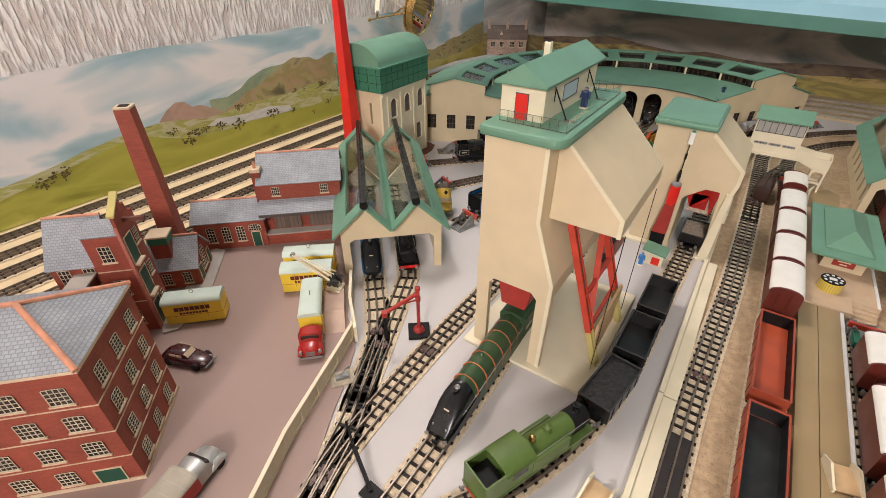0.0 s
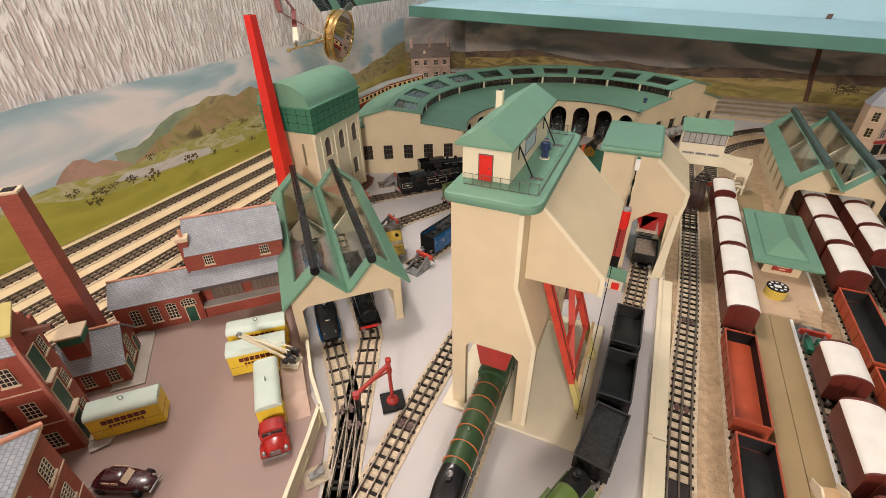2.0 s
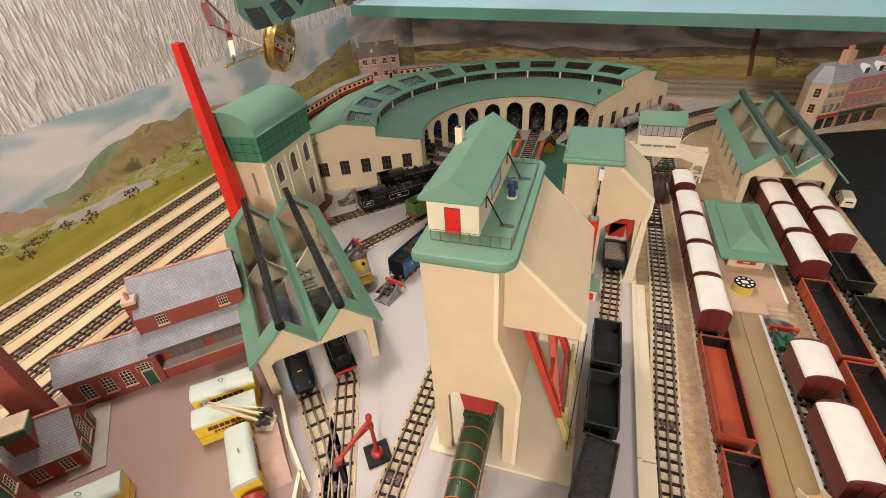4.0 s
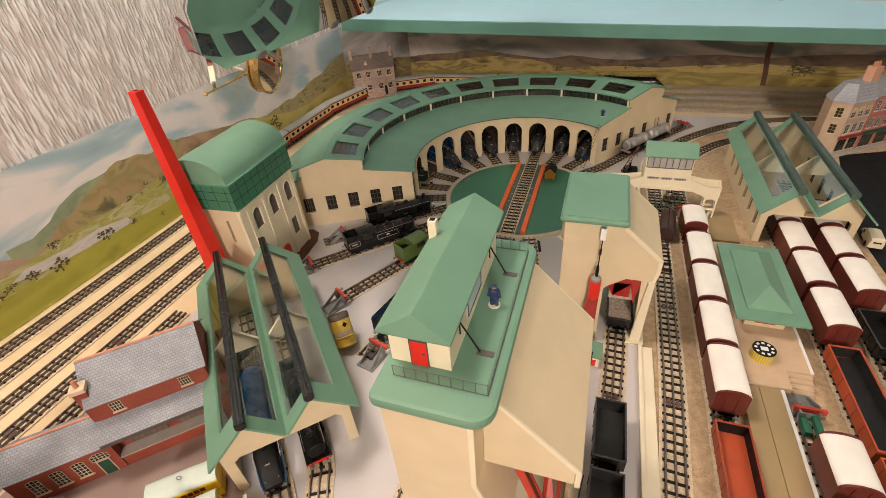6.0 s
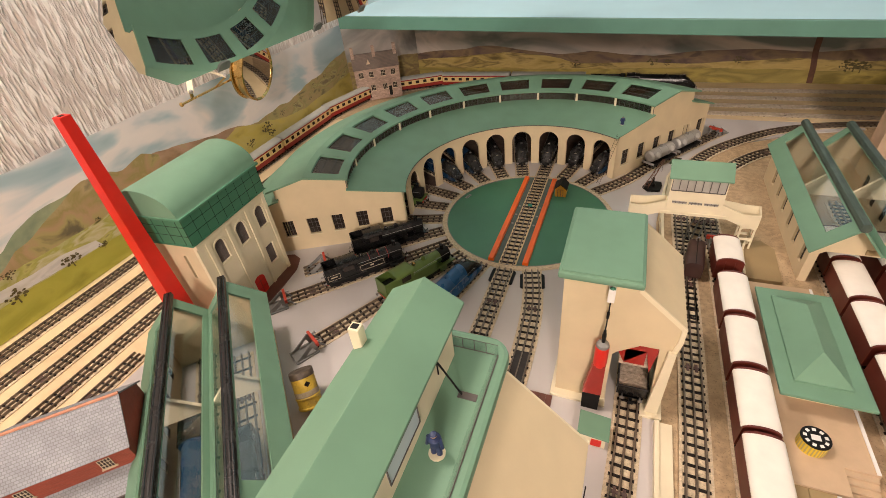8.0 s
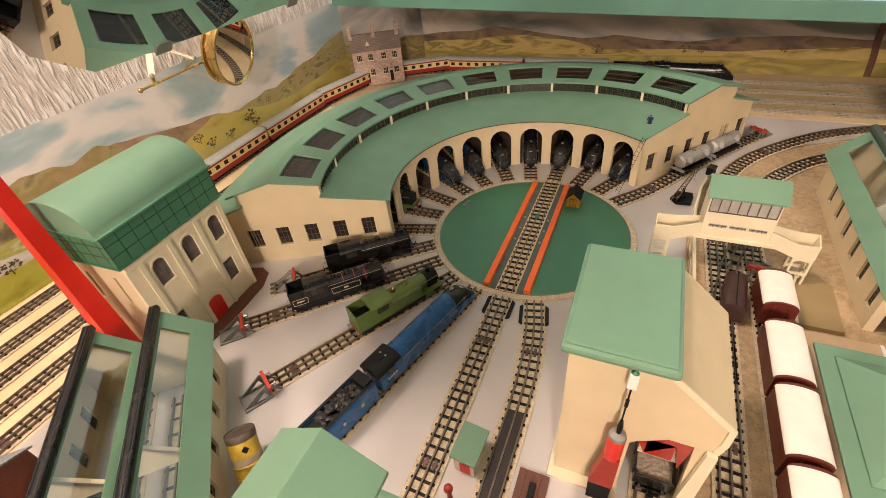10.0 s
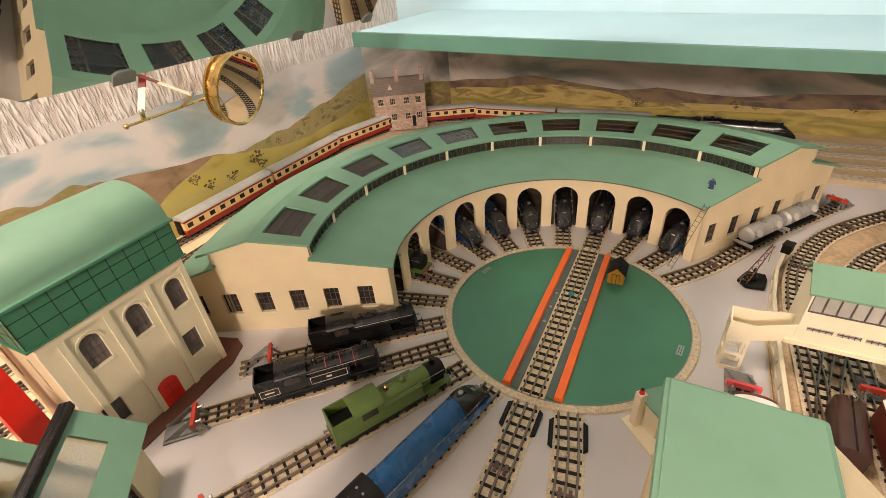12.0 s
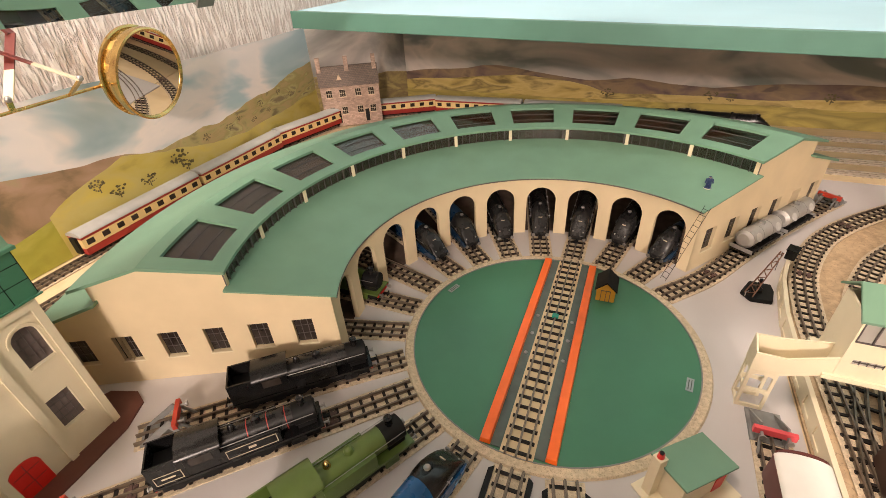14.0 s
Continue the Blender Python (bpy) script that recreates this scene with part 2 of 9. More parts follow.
MIRROR.node_tree.nodes["Principled BSDF"].inputs["Metallic"].default_value = 1.0
MIRROR.node_tree.nodes["Principled BSDF"].inputs["Roughness"].default_value = 0.01
MIRROR.node_tree.nodes["Principled BSDF"].inputs["Base Color"].default_value = (0.85, 0.87, 0.86, 1)
SKY_BLUE = material("pale_blue_board", (0.43, 0.65, 0.73), 0.6, vary=0.03, scale=8)
PELMET = material("pelmet_green", (0.08, 0.21, 0.165), 0.5, vary=0.06, scale=20)
BLUE_FIGURE = material("blue_figure_paint", (0.02, 0.035, 0.10), 0.5)
BLUE_BRIGHT = material("bright_blue_paint", (0.05, 0.22, 0.55), 0.5)
SKIN_TAN = material("buff_figure_paint", (0.45, 0.30, 0.18), 0.5)
PLASTER = material("plain_wall_paint", (0.27, 0.24, 0.205), 0.8, vary=0.04, scale=8)
CEILING_WHITE = material("ceiling_white", (0.52, 0.50, 0.47), 0.9, vary=0.03)


# ---- builders ----
def shape():
    return bmesh.new()


def box(bm, x0, x1, y0, y1, z0, z1, m=None):
    v = [bm.verts.new((x, y, z)) for x in (x0, x1) for y in (y0, y1) for z in (z0, z1)]
    for f in ((0, 1, 3, 2), (4, 6, 7, 5), (0, 4, 5, 1), (2, 3, 7, 6), (0, 2, 6, 4), (1, 5, 7, 3)):
        bm.faces.new([v[i] for i in f])
    if m:
        bmesh.ops.transform(bm, matrix=m, verts=v)
    return v


def prism(bm, profile, c0, c1, axis="y", m=None):
    """A polygon of (a, b) pushed along an axis: y takes (x, z), x takes (y, z), z takes (x, y)."""
    def at(a, b, c):
        return {"y": (a, c, b), "x": (c, a, b), "z": (a, b, c)}[axis]
    lo = [bm.verts.new(at(a, b, c0)) for a, b in profile]
    hi = [bm.verts.new(at(a, b, c1)) for a, b in profile]
    bm.faces.new(lo), bm.faces.new(hi[::-1])
    for i in range(len(lo)):
        j = (i + 1) % len(lo)
        bm.faces.new((lo[i], hi[i], hi[j], lo[j]))
    if m:
        bmesh.ops.transform(bm, matrix=m, verts=lo + hi)
    return lo + hi


def rod(bm, p, q, r0, r1=None, n=10):
    p, q = Vector(p), Vector(q)
    r1 = r0 if r1 is None else r1
    turn = (q - p).to_track_quat("Z", "Y").to_matrix()
    rings = []
    for c, r in ((p, r0), (q, r1)):
        rings.append([bm.verts.new(c + turn @ Vector((r * math.cos(2 * math.pi * i / n), r * math.sin(2 * math.pi * i / n), 0))) for i in range(n)])
    bm.faces.new(rings[0][::-1]), bm.faces.new(rings[1])
    for i in range(n):
        j = (i + 1) % n
        bm.faces.new((rings[0][i], rings[0][j], rings[1][j], rings[1][i]))
    return rings[0] + rings[1]


def bar(bm, p, q, w, h):
    """A square bar from p to q, w wide, h high."""
    p, q = Vector(p), Vector(q)
    turn = (q - p).to_track_quat("Y", "Z").to_matrix().to_4x4()
    return box(bm, -w / 2, w / 2, 0, (q - p).length, -h / 2, h / 2, Matrix.Translation(p) @ turn)


def lathe(bm, rings, n=20, centre=(0, 0, 0), start=0.0, sweep=2 * math.pi, ends=True):
    """Rings of (radius, height) round the z axis."""
    full = abs(sweep - 2 * math.pi) < 1e-6
    k = n if full else n + 1
    loops = [[bm.verts.new((centre[0] + r * math.cos(start + sweep * i / n), centre[1] + r * math.sin(start + sweep * i / n), centre[2] + z)) for i in range(k)] for r, z in rings]
    for a, b in zip(loops, loops[1:]):
        for i in range(n):
            j = (i + 1) % k
            bm.faces.new((a[i], a[j], b[j], b[i]))
    if full and ends:
        if rings[0][0] > 1e-6:
            bm.faces.new(loops[0][::-1])
        if rings[-1][0] > 1e-6:
            bm.faces.new(loops[-1])
    return loops


def loft(bm, sections, closed=True):
    """Loops of points joined one to the next, ends filled."""
    loops = [[bm.verts.new(p) for p in s] for s in sections]
    for a, b in zip(loops, loops[1:]):
        k = len(a)
        for i in range(k if closed else k - 1):
            j = (i + 1) % k
            bm.faces.new((a[i], a[j], b[j], b[i]))
    if closed:
        bm.faces.new(loops[0][::-1]), bm.faces.new(loops[-1])


def arch(u0, u1, z0, z1, rise=None, n=8):
    """The outline of an opening with a round head."""
    r = (u1 - u0) / 2
    rise = r if rise is None else rise
    pts = [(u0, z0), (u1, z0)]
    for i in range(n + 1):
        a = math.pi * i / n
        pts.append(((u0 + u1) / 2 + r * math.cos(a), z1 - rise + rise * math.sin(a)))
    return pts


def rect(u0, u1, z0, z1):
    return [(u0, z0), (u1, z0), (u1, z1), (u0, z1)]


def plate(bm, outline, holes, thick, place):
    """A flat plate with openings through it. place(u, w, depth) gives the point."""
    edges, made = [], {}

    def loop(pts):
        vs = [bm.verts.new((u, w, 0)) for u, w in pts]
        for i in range(len(vs)):
            edges.append(bm.edges.new((vs[i], vs[(i + 1) % len(vs)])))
    before = set(bm.faces)
    loop(outline)
    for h in holes:
        loop(h)
    bmesh.ops.triangle_fill(bm, use_beauty=True, use_dissolve=False, edges=edges)
    faces = [f for f in bm.faces if f not in before]
    ext = bmesh.ops.extrude_face_region(bm, geom=faces)
    top = [v for v in ext["geom"] if isinstance(v, bmesh.types.BMVert)]
    for v in top:
        v.co.z = 1.0
    verts = {v for f in faces for v in f.verts} | set(top)
    for v in verts:
        v.co = Vector(place(v.co.x, v.co.y, thick if v.co.z > 0.5 else 0.0))


def finish(name, bm, mat, bevel=0.0, smooth=False):
    if bevel:
        bmesh.ops.remove_doubles(bm, verts=bm.verts, dist=1e-6)
        sharp = [e for e in bm.edges if len(e.link_faces) == 2 and e.calc_face_angle(0) > 0.5]
        bmesh.ops.bevel(bm, geom=sharp, offset=bevel, segments=2, profile=0.6, affect="EDGES", clamp_overlap=True)
    bmesh.ops.recalc_face_normals(bm, faces=bm.faces)
    me = bpy.data.meshes.new(name)
    if smooth:
        for f in bm.faces:
            f.smooth = True
        for e in bm.edges:
            if len(e.link_faces) == 2 and e.calc_face_angle(0) > 0.6:
                e.smooth = False
    bm.to_mesh(me)
    bm.free()
    me.materials.append(mat)
    return me


def part(name, bm, mat, parent, label="", bevel=0.0, smooth=False, m=None):
    ob = new(name, finish(name, bm, mat, bevel, smooth))
    ob.parent = parent
    if m:
        ob.matrix_basis = m
    return tagged(ob, label)


def piece(name, me, parent, m):
    ob = new(name, me)
    ob.parent = parent
    ob.matrix_basis = m
    return ob


def thing(name, label, category, m=None, group="", kind=""):
    ob = new(name)
    ob.empty_display_size = 0.01
    if m:
        ob.matrix_basis = m
    return tagged(ob, label, category, group, kind)


def solid(name, bm, mat, label, category, m=None, group="", kind="", bevel=0.0, smooth=False):
    ob = new(name, finish(name, bm, mat, bevel, smooth))
    if m:
        ob.matrix_basis = m
    return tagged(ob, label, category, group, kind)


def polar(r, deg, z=0.0):
    return (r * math.cos(radians(deg)), r * math.sin(radians(deg)), z)


def hip_roof(bm, x0, x1, y0, y1, z0, z1, hip, thick=0.002, front=True, back=True, gable_over=0.0):
    """A ridged roof along y with hipped ends."""
    xm = (x0 + x1) / 2
    ya, yb = y0 + (hip if front else 0), y1 - (hip if back else 0)
    low = [(x0, y0, z0), (x1, y0, z0), (x1, y1, z0), (x0, y1, z0)]
    v = [bm.verts.new(p) for p in low] + [bm.verts.new((xm, ya, z1)), bm.verts.new((xm, yb, z1))]
    w = [bm.verts.new((x, y, z - thick)) for x, y, z in low]
    for f in ((v[0], v[1], v[4]), (v[1], v[2], v[5], v[4]), (v[2], v[3], v[5]), (v[3], v[0], v[4], v[5])):
        bm.faces.new(f)
    for i in range(4):
        j = (i + 1) % 4
        bm.faces.new((w[i], w[j], v[j], v[i]))
    bm.faces.new(w[::-1])

# ---- the room and the layout's boards ----
def slab(name, x0, x1, y0, y1, z0, z1, mat, label, category, bevel=0.0):
    bm = shape()
    box(bm, x0, x1, y0, y1, z0, z1)
    return solid(name, bm, mat, label, category, kind="structure", bevel=bevel)


def sheet(name, outline, z0, z1, mat, label, category):
    bm = shape()
    plate(bm, outline, [], 1.0, lambda u, w, d: (u, w, z0 + (z1 - z0) * d))
    return solid(name, bm, mat, label, category, kind="structure")


WALLPAPER = bpy.data.materials.new("ribbed_wallpaper")
WALLPAPER.use_nodes = True
_n, _l = WALLPAPER.node_tree.nodes, WALLPAPER.node_tree.links
_b = _n["Principled BSDF"]
_b.inputs["Roughness"].default_value = 0.38
_g = _n.new("ShaderNodeNewGeometry")
_mp = _n.new("ShaderNodeMapping")
_mp.inputs["Scale"].default_value = (1, 190, 34)
_l.new(_g.outputs["Position"], _mp.inputs[0])
_t = _n.new("ShaderNodeTexNoise")
_t.inputs["Scale"].default_value, _t.inputs["Detail"].default_value = 1.0, 3.0
_l.new(_mp.outputs[0], _t.inputs["Vector"])
_r = _n.new("ShaderNodeMapRange")
_l.new(_t.outputs["Fac"], _r.inputs[0])
for _i, _k in enumerate((0.42, 0.58, 0.0, 1.0)):
    _r.inputs[_i + 1].default_value = _k
# highlights on the ribs and darker hollows are also put into the colour
_x = _n.new("ShaderNodeMix")
_x.data_type = "RGBA"
_x.inputs[6].default_value, _x.inputs[7].default_value = (0.68, 0.59, 0.55, 1), (0.93, 0.875, 0.84, 1)
_l.new(_r.outputs[0], _x.inputs[0]), _l.new(_x.outputs[2], _b.inputs["Base Color"])
_t2 = _n.new("ShaderNodeTexNoise")
_t2.inputs["Scale"].default_value, _t2.inputs["Detail"].default_value = 190.0, 2.0
_l.new(_g.outputs["Position"], _t2.inputs["Vector"])
_ad = _n.new("ShaderNodeMath")
_ad.operation = "MULTIPLY_ADD"
_ad.inputs[1].default_value = 0.6
_l.new(_t2.outputs["Fac"], _ad.inputs[0]), _l.new(_r.outputs[0], _ad.inputs[2])
_bn = _n.new("ShaderNodeBump")
_bn.inputs["Strength"].default_value, _bn.inputs["Distance"].default_value = 1.0, 0.0028
_l.new(_ad.outputs[0], _bn.inputs["Height"]), _l.new(_bn.outputs[0], _b.inputs["Normal"])

slab("wall_west", -0.80, -0.722, -4.0, 0.9, -0.9, 1.62, WALLPAPER, "pinkish ribbed blown-vinyl wallpaper on the room wall", "wall")
slab("wall_north", -0.722, 2.6, 0.815, 0.9, -0.9, 1.62, SKY_BLUE, "pale blue painted room wall", "wall")
slab("wall_east", 2.6, 2.68, -4.0, 0.9, -0.9, 1.62, PLASTER, "plain painted room wall", "wall")
slab("wall_south", -0.8, 2.68, -4.08, -4.0, -0.9, 1.62, PLASTER, "plain painted room wall", "wall")
slab("ceiling", -0.8, 2.68, -4.08, 0.9, 1.62, 1.7, CEILING_WHITE, "plain white ceiling", "ceiling")
slab("floor", -0.8, 2.68, -4.08, 0.9, -0.98, -0.9, BROWN, "brown floor of the room", "floor")

slab("baseboard", -0.718, 1.5, -1.75, 0.812, -0.03, -0.0035, TRACKBED, "cream-painted timber baseboard of the model railway", "baseboard")
sheet("ground_white", [(-0.443, -1.7), (0.2225, -1.7), (0.2225, 0.03), (0.232, 0.12), (0.25, 0.2), (0.3, 0.3), (0.39, 0.385), (0.52, 0.455), (0.64, 0.49), (0.64, 0.515), (0.3, 0.522), (-0.443, 0.522)],
      -0.0035, 0.0, WHITE_BOARD, "smooth pale grey painted ground of the locomotive depot", "ground")
sheet("ground_yard", [(-0.44, -1.7), (0.03, -1.7), (0.035, -1.0), (0.004, -0.917), (-0.008, -0.893), (-0.034, -0.845), (-0.045, -0.822), (-0.072, -0.777), (-0.085, -0.765), (-0.118, -0.742), (-0.16, -0.695), (-0.215, -0.65), (-0.31, -0.55), (-0.44, -0.68)],
      0.0004, 0.0016, MAUVE, "flat mauve-brown painted goods yard surface", "ground")
sheet("ground_sand", [(0.2225, -1.7), (0.60, -1.7), (0.60, 0.02), (0.66, 0.30), (1.45, 0.62), (1.45, 0.512), (0.648, 0.512), (0.645, 0.488), (0.524, 0.45), (0.394, 0.38), (0.305, 0.297), (0.255, 0.197), (0.237, 0.117), (0.2255, 0.03)],
      -0.0034, -0.0006, SAND, "gritty sandy-brown scatter ground of the goods station", "ground")
sheet("road", [(0.565, -1.7), (1.45, -1.7), (1.45, 0.60), (0.645, 0.30), (0.575, 0.02)], -0.0034, 0.0, BLACK_ROAD, "matt black painted road surface", "road")
slab("trackbed_north", -0.43, 1.45, 0.524, 0.80, -0.0034, -0.001, TRACKBED, "pale sandy trackbed under the rear main lines", "ground")

# cream coping beside the goods line and its low wall round the depot
coping = thing("coping_wall", "cream-painted low retaining wall beside the goods line", "wall", kind="structure")
bm = shape()
for y0, y1 in ((-1.7, -1.22), (-1.2185, -0.9365), (-0.935, -0.6515), (-0.65, -0.374)):
    box(bm, 0.2262, 0.2390, y0, y1, -0.0005, 0.0042)
    box(bm, 0.2210, 0.2259, y0, y1, -0.0005, 0.0075)
part("coping", bm, CREAM_PALE, coping, bevel=0.0004)


def panel_wall(name, pts, h, thick, label, panel=True, mat=None, cap=True):
    """A low plaster wall along a line, with sunk panels on its left side and a flat top."""
    mat = mat or CREAM_PALE
    ob = thing(name, label, "wall", kind="structure")
    for (ax, ay), (bx, by) in zip(pts, pts[1:]):
        d = Vector((bx - ax, by - ay, 0))
        ln = d.length
        m = Matrix.Translation((ax, ay, 0)) @ Matrix.Rotation(math.atan2(d.y, d.x), 4, "Z")
        bm = shape()
        holes = []
        if panel:
            k = max(1, round(ln / 0.034))
            w = ln / k
            holes = [rect(w * i + w * 0.22, w * i + w * 0.78, h * 0.22, h * 0.8) for i in range(k)]
        plate(bm, rect(0, ln + 0.0006, 0, h), holes, thick * 0.3, lambda u, z, q: (u, thick / 2 - q, z))
        plate(bm, rect(0, ln + 0.0006, 0, h), holes, thick * 0.3, lambda u, z, q: (u, -thick / 2 + q, z))
        box(bm, 0, ln + 0.0006, -thick * 0.21, thick * 0.21, 0, h)
        part("wall_panel", bm, mat, ob, m=m)
    return ob


panel_wall("yard_fence", [(0.05, -1.35), (0.010, -1.0), (-0.0175, -0.943), (-0.0400, -0.896), (-0.0605, -0.838), (-0.0755, -0.795), (-0.0885, -0.761)], 0.022, 0.0036, "cream yard wall with sunk rectangular panels")
panel_wall("yard_fence", [(-0.0790, -0.767), (-0.1215, -0.7315), (-0.159, -0.691)], 0.022, 0.0036, "cream yard wall with a buttress beside the engine shed", panel=False)
panel_wall("depot_wall", [(0.229, -0.235), (0.229, 0.03), (0.231, 0.1), (0.239, 0.165), (0.25, 0.205), (0.262, 0.232)], 0.02, 0.004, "cream boundary wall with sunk panels beside the curved line")

# ---- backdrops and shelf ----
def painted(name, cols, scale, parent, bm, stretch=(1, 1, 1), detail=6.0, lo=0.32, hi=0.68):
    """A printed or painted area that wanders between a few colours."""
    m = bpy.data.materials.new(name)
    m.use_nodes = True
    n, l = m.node_tree.nodes, m.node_tree.links
    b = n["Principled BSDF"]
    b.inputs["Roughness"].default_value = 0.34
    g, mp, t, cr = n.new("ShaderNodeNewGeometry"), n.new("ShaderNodeMapping"), n.new("ShaderNodeTexNoise"), n.new("ShaderNodeValToRGB")
    mp.inputs["Scale"].default_value = stretch
    t.inputs["Scale"].default_value, t.inputs["Detail"].default_value, t.inputs["Distortion"].default_value = scale, detail, 0.6
    l.new(g.outputs["Position"], mp.inputs[0]), l.new(mp.outputs[0], t.inputs["Vector"]), l.new(t.outputs["Fac"], cr.inputs[0]), l.new(cr.outputs[0], b.inputs["Base Color"])
    e = cr.color_ramp.elements
    e[0].position, e[1].position = lo, hi
    e[0].color, e[1].color = (*cols[0], 1), (*cols[-1], 1)
    for i, c in enumerate(cols[1:-1]):
        k = e.new(lo + (hi - lo) * (i + 1) / (len(cols) - 1))
        k.color = (*c, 1)
    return part(name, bm, m, parent)


def hill_line(a, b, knots, rough, seed, n=46):
    """A skyline from a to b through (place, height) knots, broken by noise."""
    out = []
    for i in range(n + 1):
        u = a + (b - a) * i / n
        z = float(np.interp(u, [k[0] for k in knots], [k[1] for k in knots]))
        z += rough * (noise.noise((u * 9, seed, 0)) + 0.5 * noise.noise((u * 31, seed, 2)))
        out.append((u, max(z, 0.001)))
    return out


def scenery(bm, line, place, depth, base=-0.002):
    plate(bm, [(line[0][0], base), (line[-1][0], base)] + line[::-1], [], 1.0, lambda u, w, d: place(u, w, depth + 0.0004 * d))


west = thing("backdrop_west", "printed landscape backdrop sheet with clouds, hills and yellow-green fields", "backdrop", kind="structure")


def on_west(u, w, d):
    return (-0.716 + d, u, w)


bm = shape()
plate(bm, [(-1.75, -0.003), (0.62, -0.003)] + [(0.62 - 2.37 * i / 60, 0.215 + 0.004 * noise.noise((i * 0.31, 5, 0)) + (0.006 if i < 34 else 0)) for i in range(61)], [], 1.0, lambda u, w, d: on_west(u, w, 0.0006 * d))
painted("painted_sky", [(0.29, 0.42, 0.47), (0.40, 0.52, 0.56), (0.76, 0.72, 0.70), (0.70, 0.68, 0.675), (0.36, 0.49, 0.54), (0.31, 0.46, 0.52)], 3.4, west, bm, (1, 0.8, 2.6), detail=4.0)
def ridge(knots, rough, seed):
    return hill_line(knots[0][0], knots[-1][0], knots, rough, seed, 60)


bm = shape()
scenery(bm, hill_line(-0.35, 0.2, [(-0.35, 0.1), (-0.25, 0.15), (-0.2, 0.142), (-0.14, 0.146), (-0.06, 0.13), (0.02, 0.115), (0.07, 0.108), (0.14, 0.095), (0.2, 0.08)], 0.006, 1.0), on_west, 0.0011)
painted("painted_mountain", [(0.17, 0.13, 0.075), (0.33, 0.22, 0.135), (0.42, 0.28, 0.20), (0.36, 0.31, 0.17)], 13.0, west, bm, (1, 1, 1.6))
bm = shape()
scenery(bm, ridge([(-0.514, 0.116), (-0.473, 0.113), (-0.439, 0.121), (-0.412, 0.137), (-0.374, 0.148), (-0.35, 0.151), (-0.307, 0.152)], 0.004, 31.0), on_west, 0.0012)
painted("painted_far_hill", [(0.19, 0.25, 0.17), (0.30, 0.35, 0.22), (0.36, 0.36, 0.20)], 14.0, west, bm, (1, 1, 1.5))
bm = shape()
scenery(bm, ridge([(-0.485, 0.084), (-0.455, 0.095), (-0.427, 0.112), (-0.398, 0.118), (-0.37, 0.129), (-0.336, 0.142), (-0.305, 0.157), (-0.285, 0.162), (-0.241, 0.153), (-0.22, 0.144), (-0.203, 0.148), (-0.167, 0.157), (-0.136, 0.141)], 0.005, 33.0), on_west, 0.00135)
painted("painted_mountain", [(0.13, 0.11, 0.065), (0.36, 0.31, 0.13), (0.40, 0.27, 0.16), (0.30, 0.25, 0.10), (0.42, 0.33, 0.18), (0.16, 0.14, 0.08)], 16.0, west, bm, (1, 1, 1.1), lo=0.26, hi=0.72)
bm = shape()
scenery(bm, ridge([(-0.622, 0.099), (-0.604, 0.114), (-0.582, 0.125), (-0.565, 0.122), (-0.552, 0.109), (-0.535, 0.109), (-0.513, 0.097), (-0.487, 0.079)], 0.003, 35.0), on_west, 0.0015)
painted("painted_hill", [(0.30, 0.20, 0.13), (0.44, 0.29, 0.23), (0.36, 0.27, 0.17)], 15.0, west, bm, (1, 1, 1.5))
bm = shape()
scenery(bm, hill_line(0.06, 0.62, [(0.06, 0.08), (0.12, 0.095), (0.2, 0.1), (0.29, 0.1), (0.37, 0.113), (0.45, 0.12), (0.56, 0.145), (0.62, 0.155)], 0.008, 3.0), on_west, 0.00145)
painted("painted_hill", [(0.20, 0.17, 0.09), (0.38, 0.34, 0.15), (0.44, 0.33, 0.17), (0.34, 0.30, 0.12), (0.46, 0.42, 0.2), (0.22, 0.18, 0.1)], 20.0, west, bm, (1, 0.8, 2.2))
bm = shape()
scenery(bm, ridge([(-1.75, 0.05), (-1.2, 0.055), (-0.9, 0.06)] + [(-0.67, 0.093), (-0.633, 0.096), (-0.585, 0.091), (-0.551, 0.082), (-0.523, 0.084), (-0.485, 0.084), (-0.442, 0.088), (-0.4, 0.083), (-0.352, 0.085), (-0.299, 0.087), (-0.242, 0.092), (-0.183, 0.087), (-0.134, 0.085)], 0.004, 7.0), on_west, 0.0017)
painted("painted_meadow", [(0.13, 0.115, 0.04), (0.38, 0.36, 0.12), (0.50, 0.47, 0.30), (0.33, 0.33, 0.08), (0.44, 0.41, 0.14), (0.17, 0.15, 0.06)], 21.0, west, bm, (1, 0.7, 2.6), lo=0.28, hi=0.7)
bm = shape()
plate(bm, [(-0.536, 0.065), (-0.509, 0.074), (-0.48, 0.071), (-0.429, 0.067), (-0.382, 0.069), (-0.323, 0.059), (-0.315, 0.045), (-0.366, 0.047), (-0.425, 0.05), (-0.478, 0.053)], [], 1.0, lambda u, w, d: on_west(u, w, 0.0019 + 0.0004 * d))
painted("painted_water", [(0.42, 0.43, 0.42), (0.60, 0.58, 0.56), (0.50, 0.49, 0.44)], 30.0, west, bm, (1, 0.6, 3.0))
bm = shape()
scenery(bm, ridge([(-1.75, 0.03), (-1.1, 0.03), (-0.95, 0.032)] + [(-0.689, 0.081), (-0.67, 0.086), (-0.627, 0.068), (-0.589, 0.055), (-0.538, 0.049), (-0.5, 0.047), (-0.436, 0.049), (-0.38, 0.044), (-0.315, 0.045), (-0.245, 0.041), (-0.147, 0.046)] + [(0.0, 0.075)], 0.0025, 9.0), on_west, 0.0024)
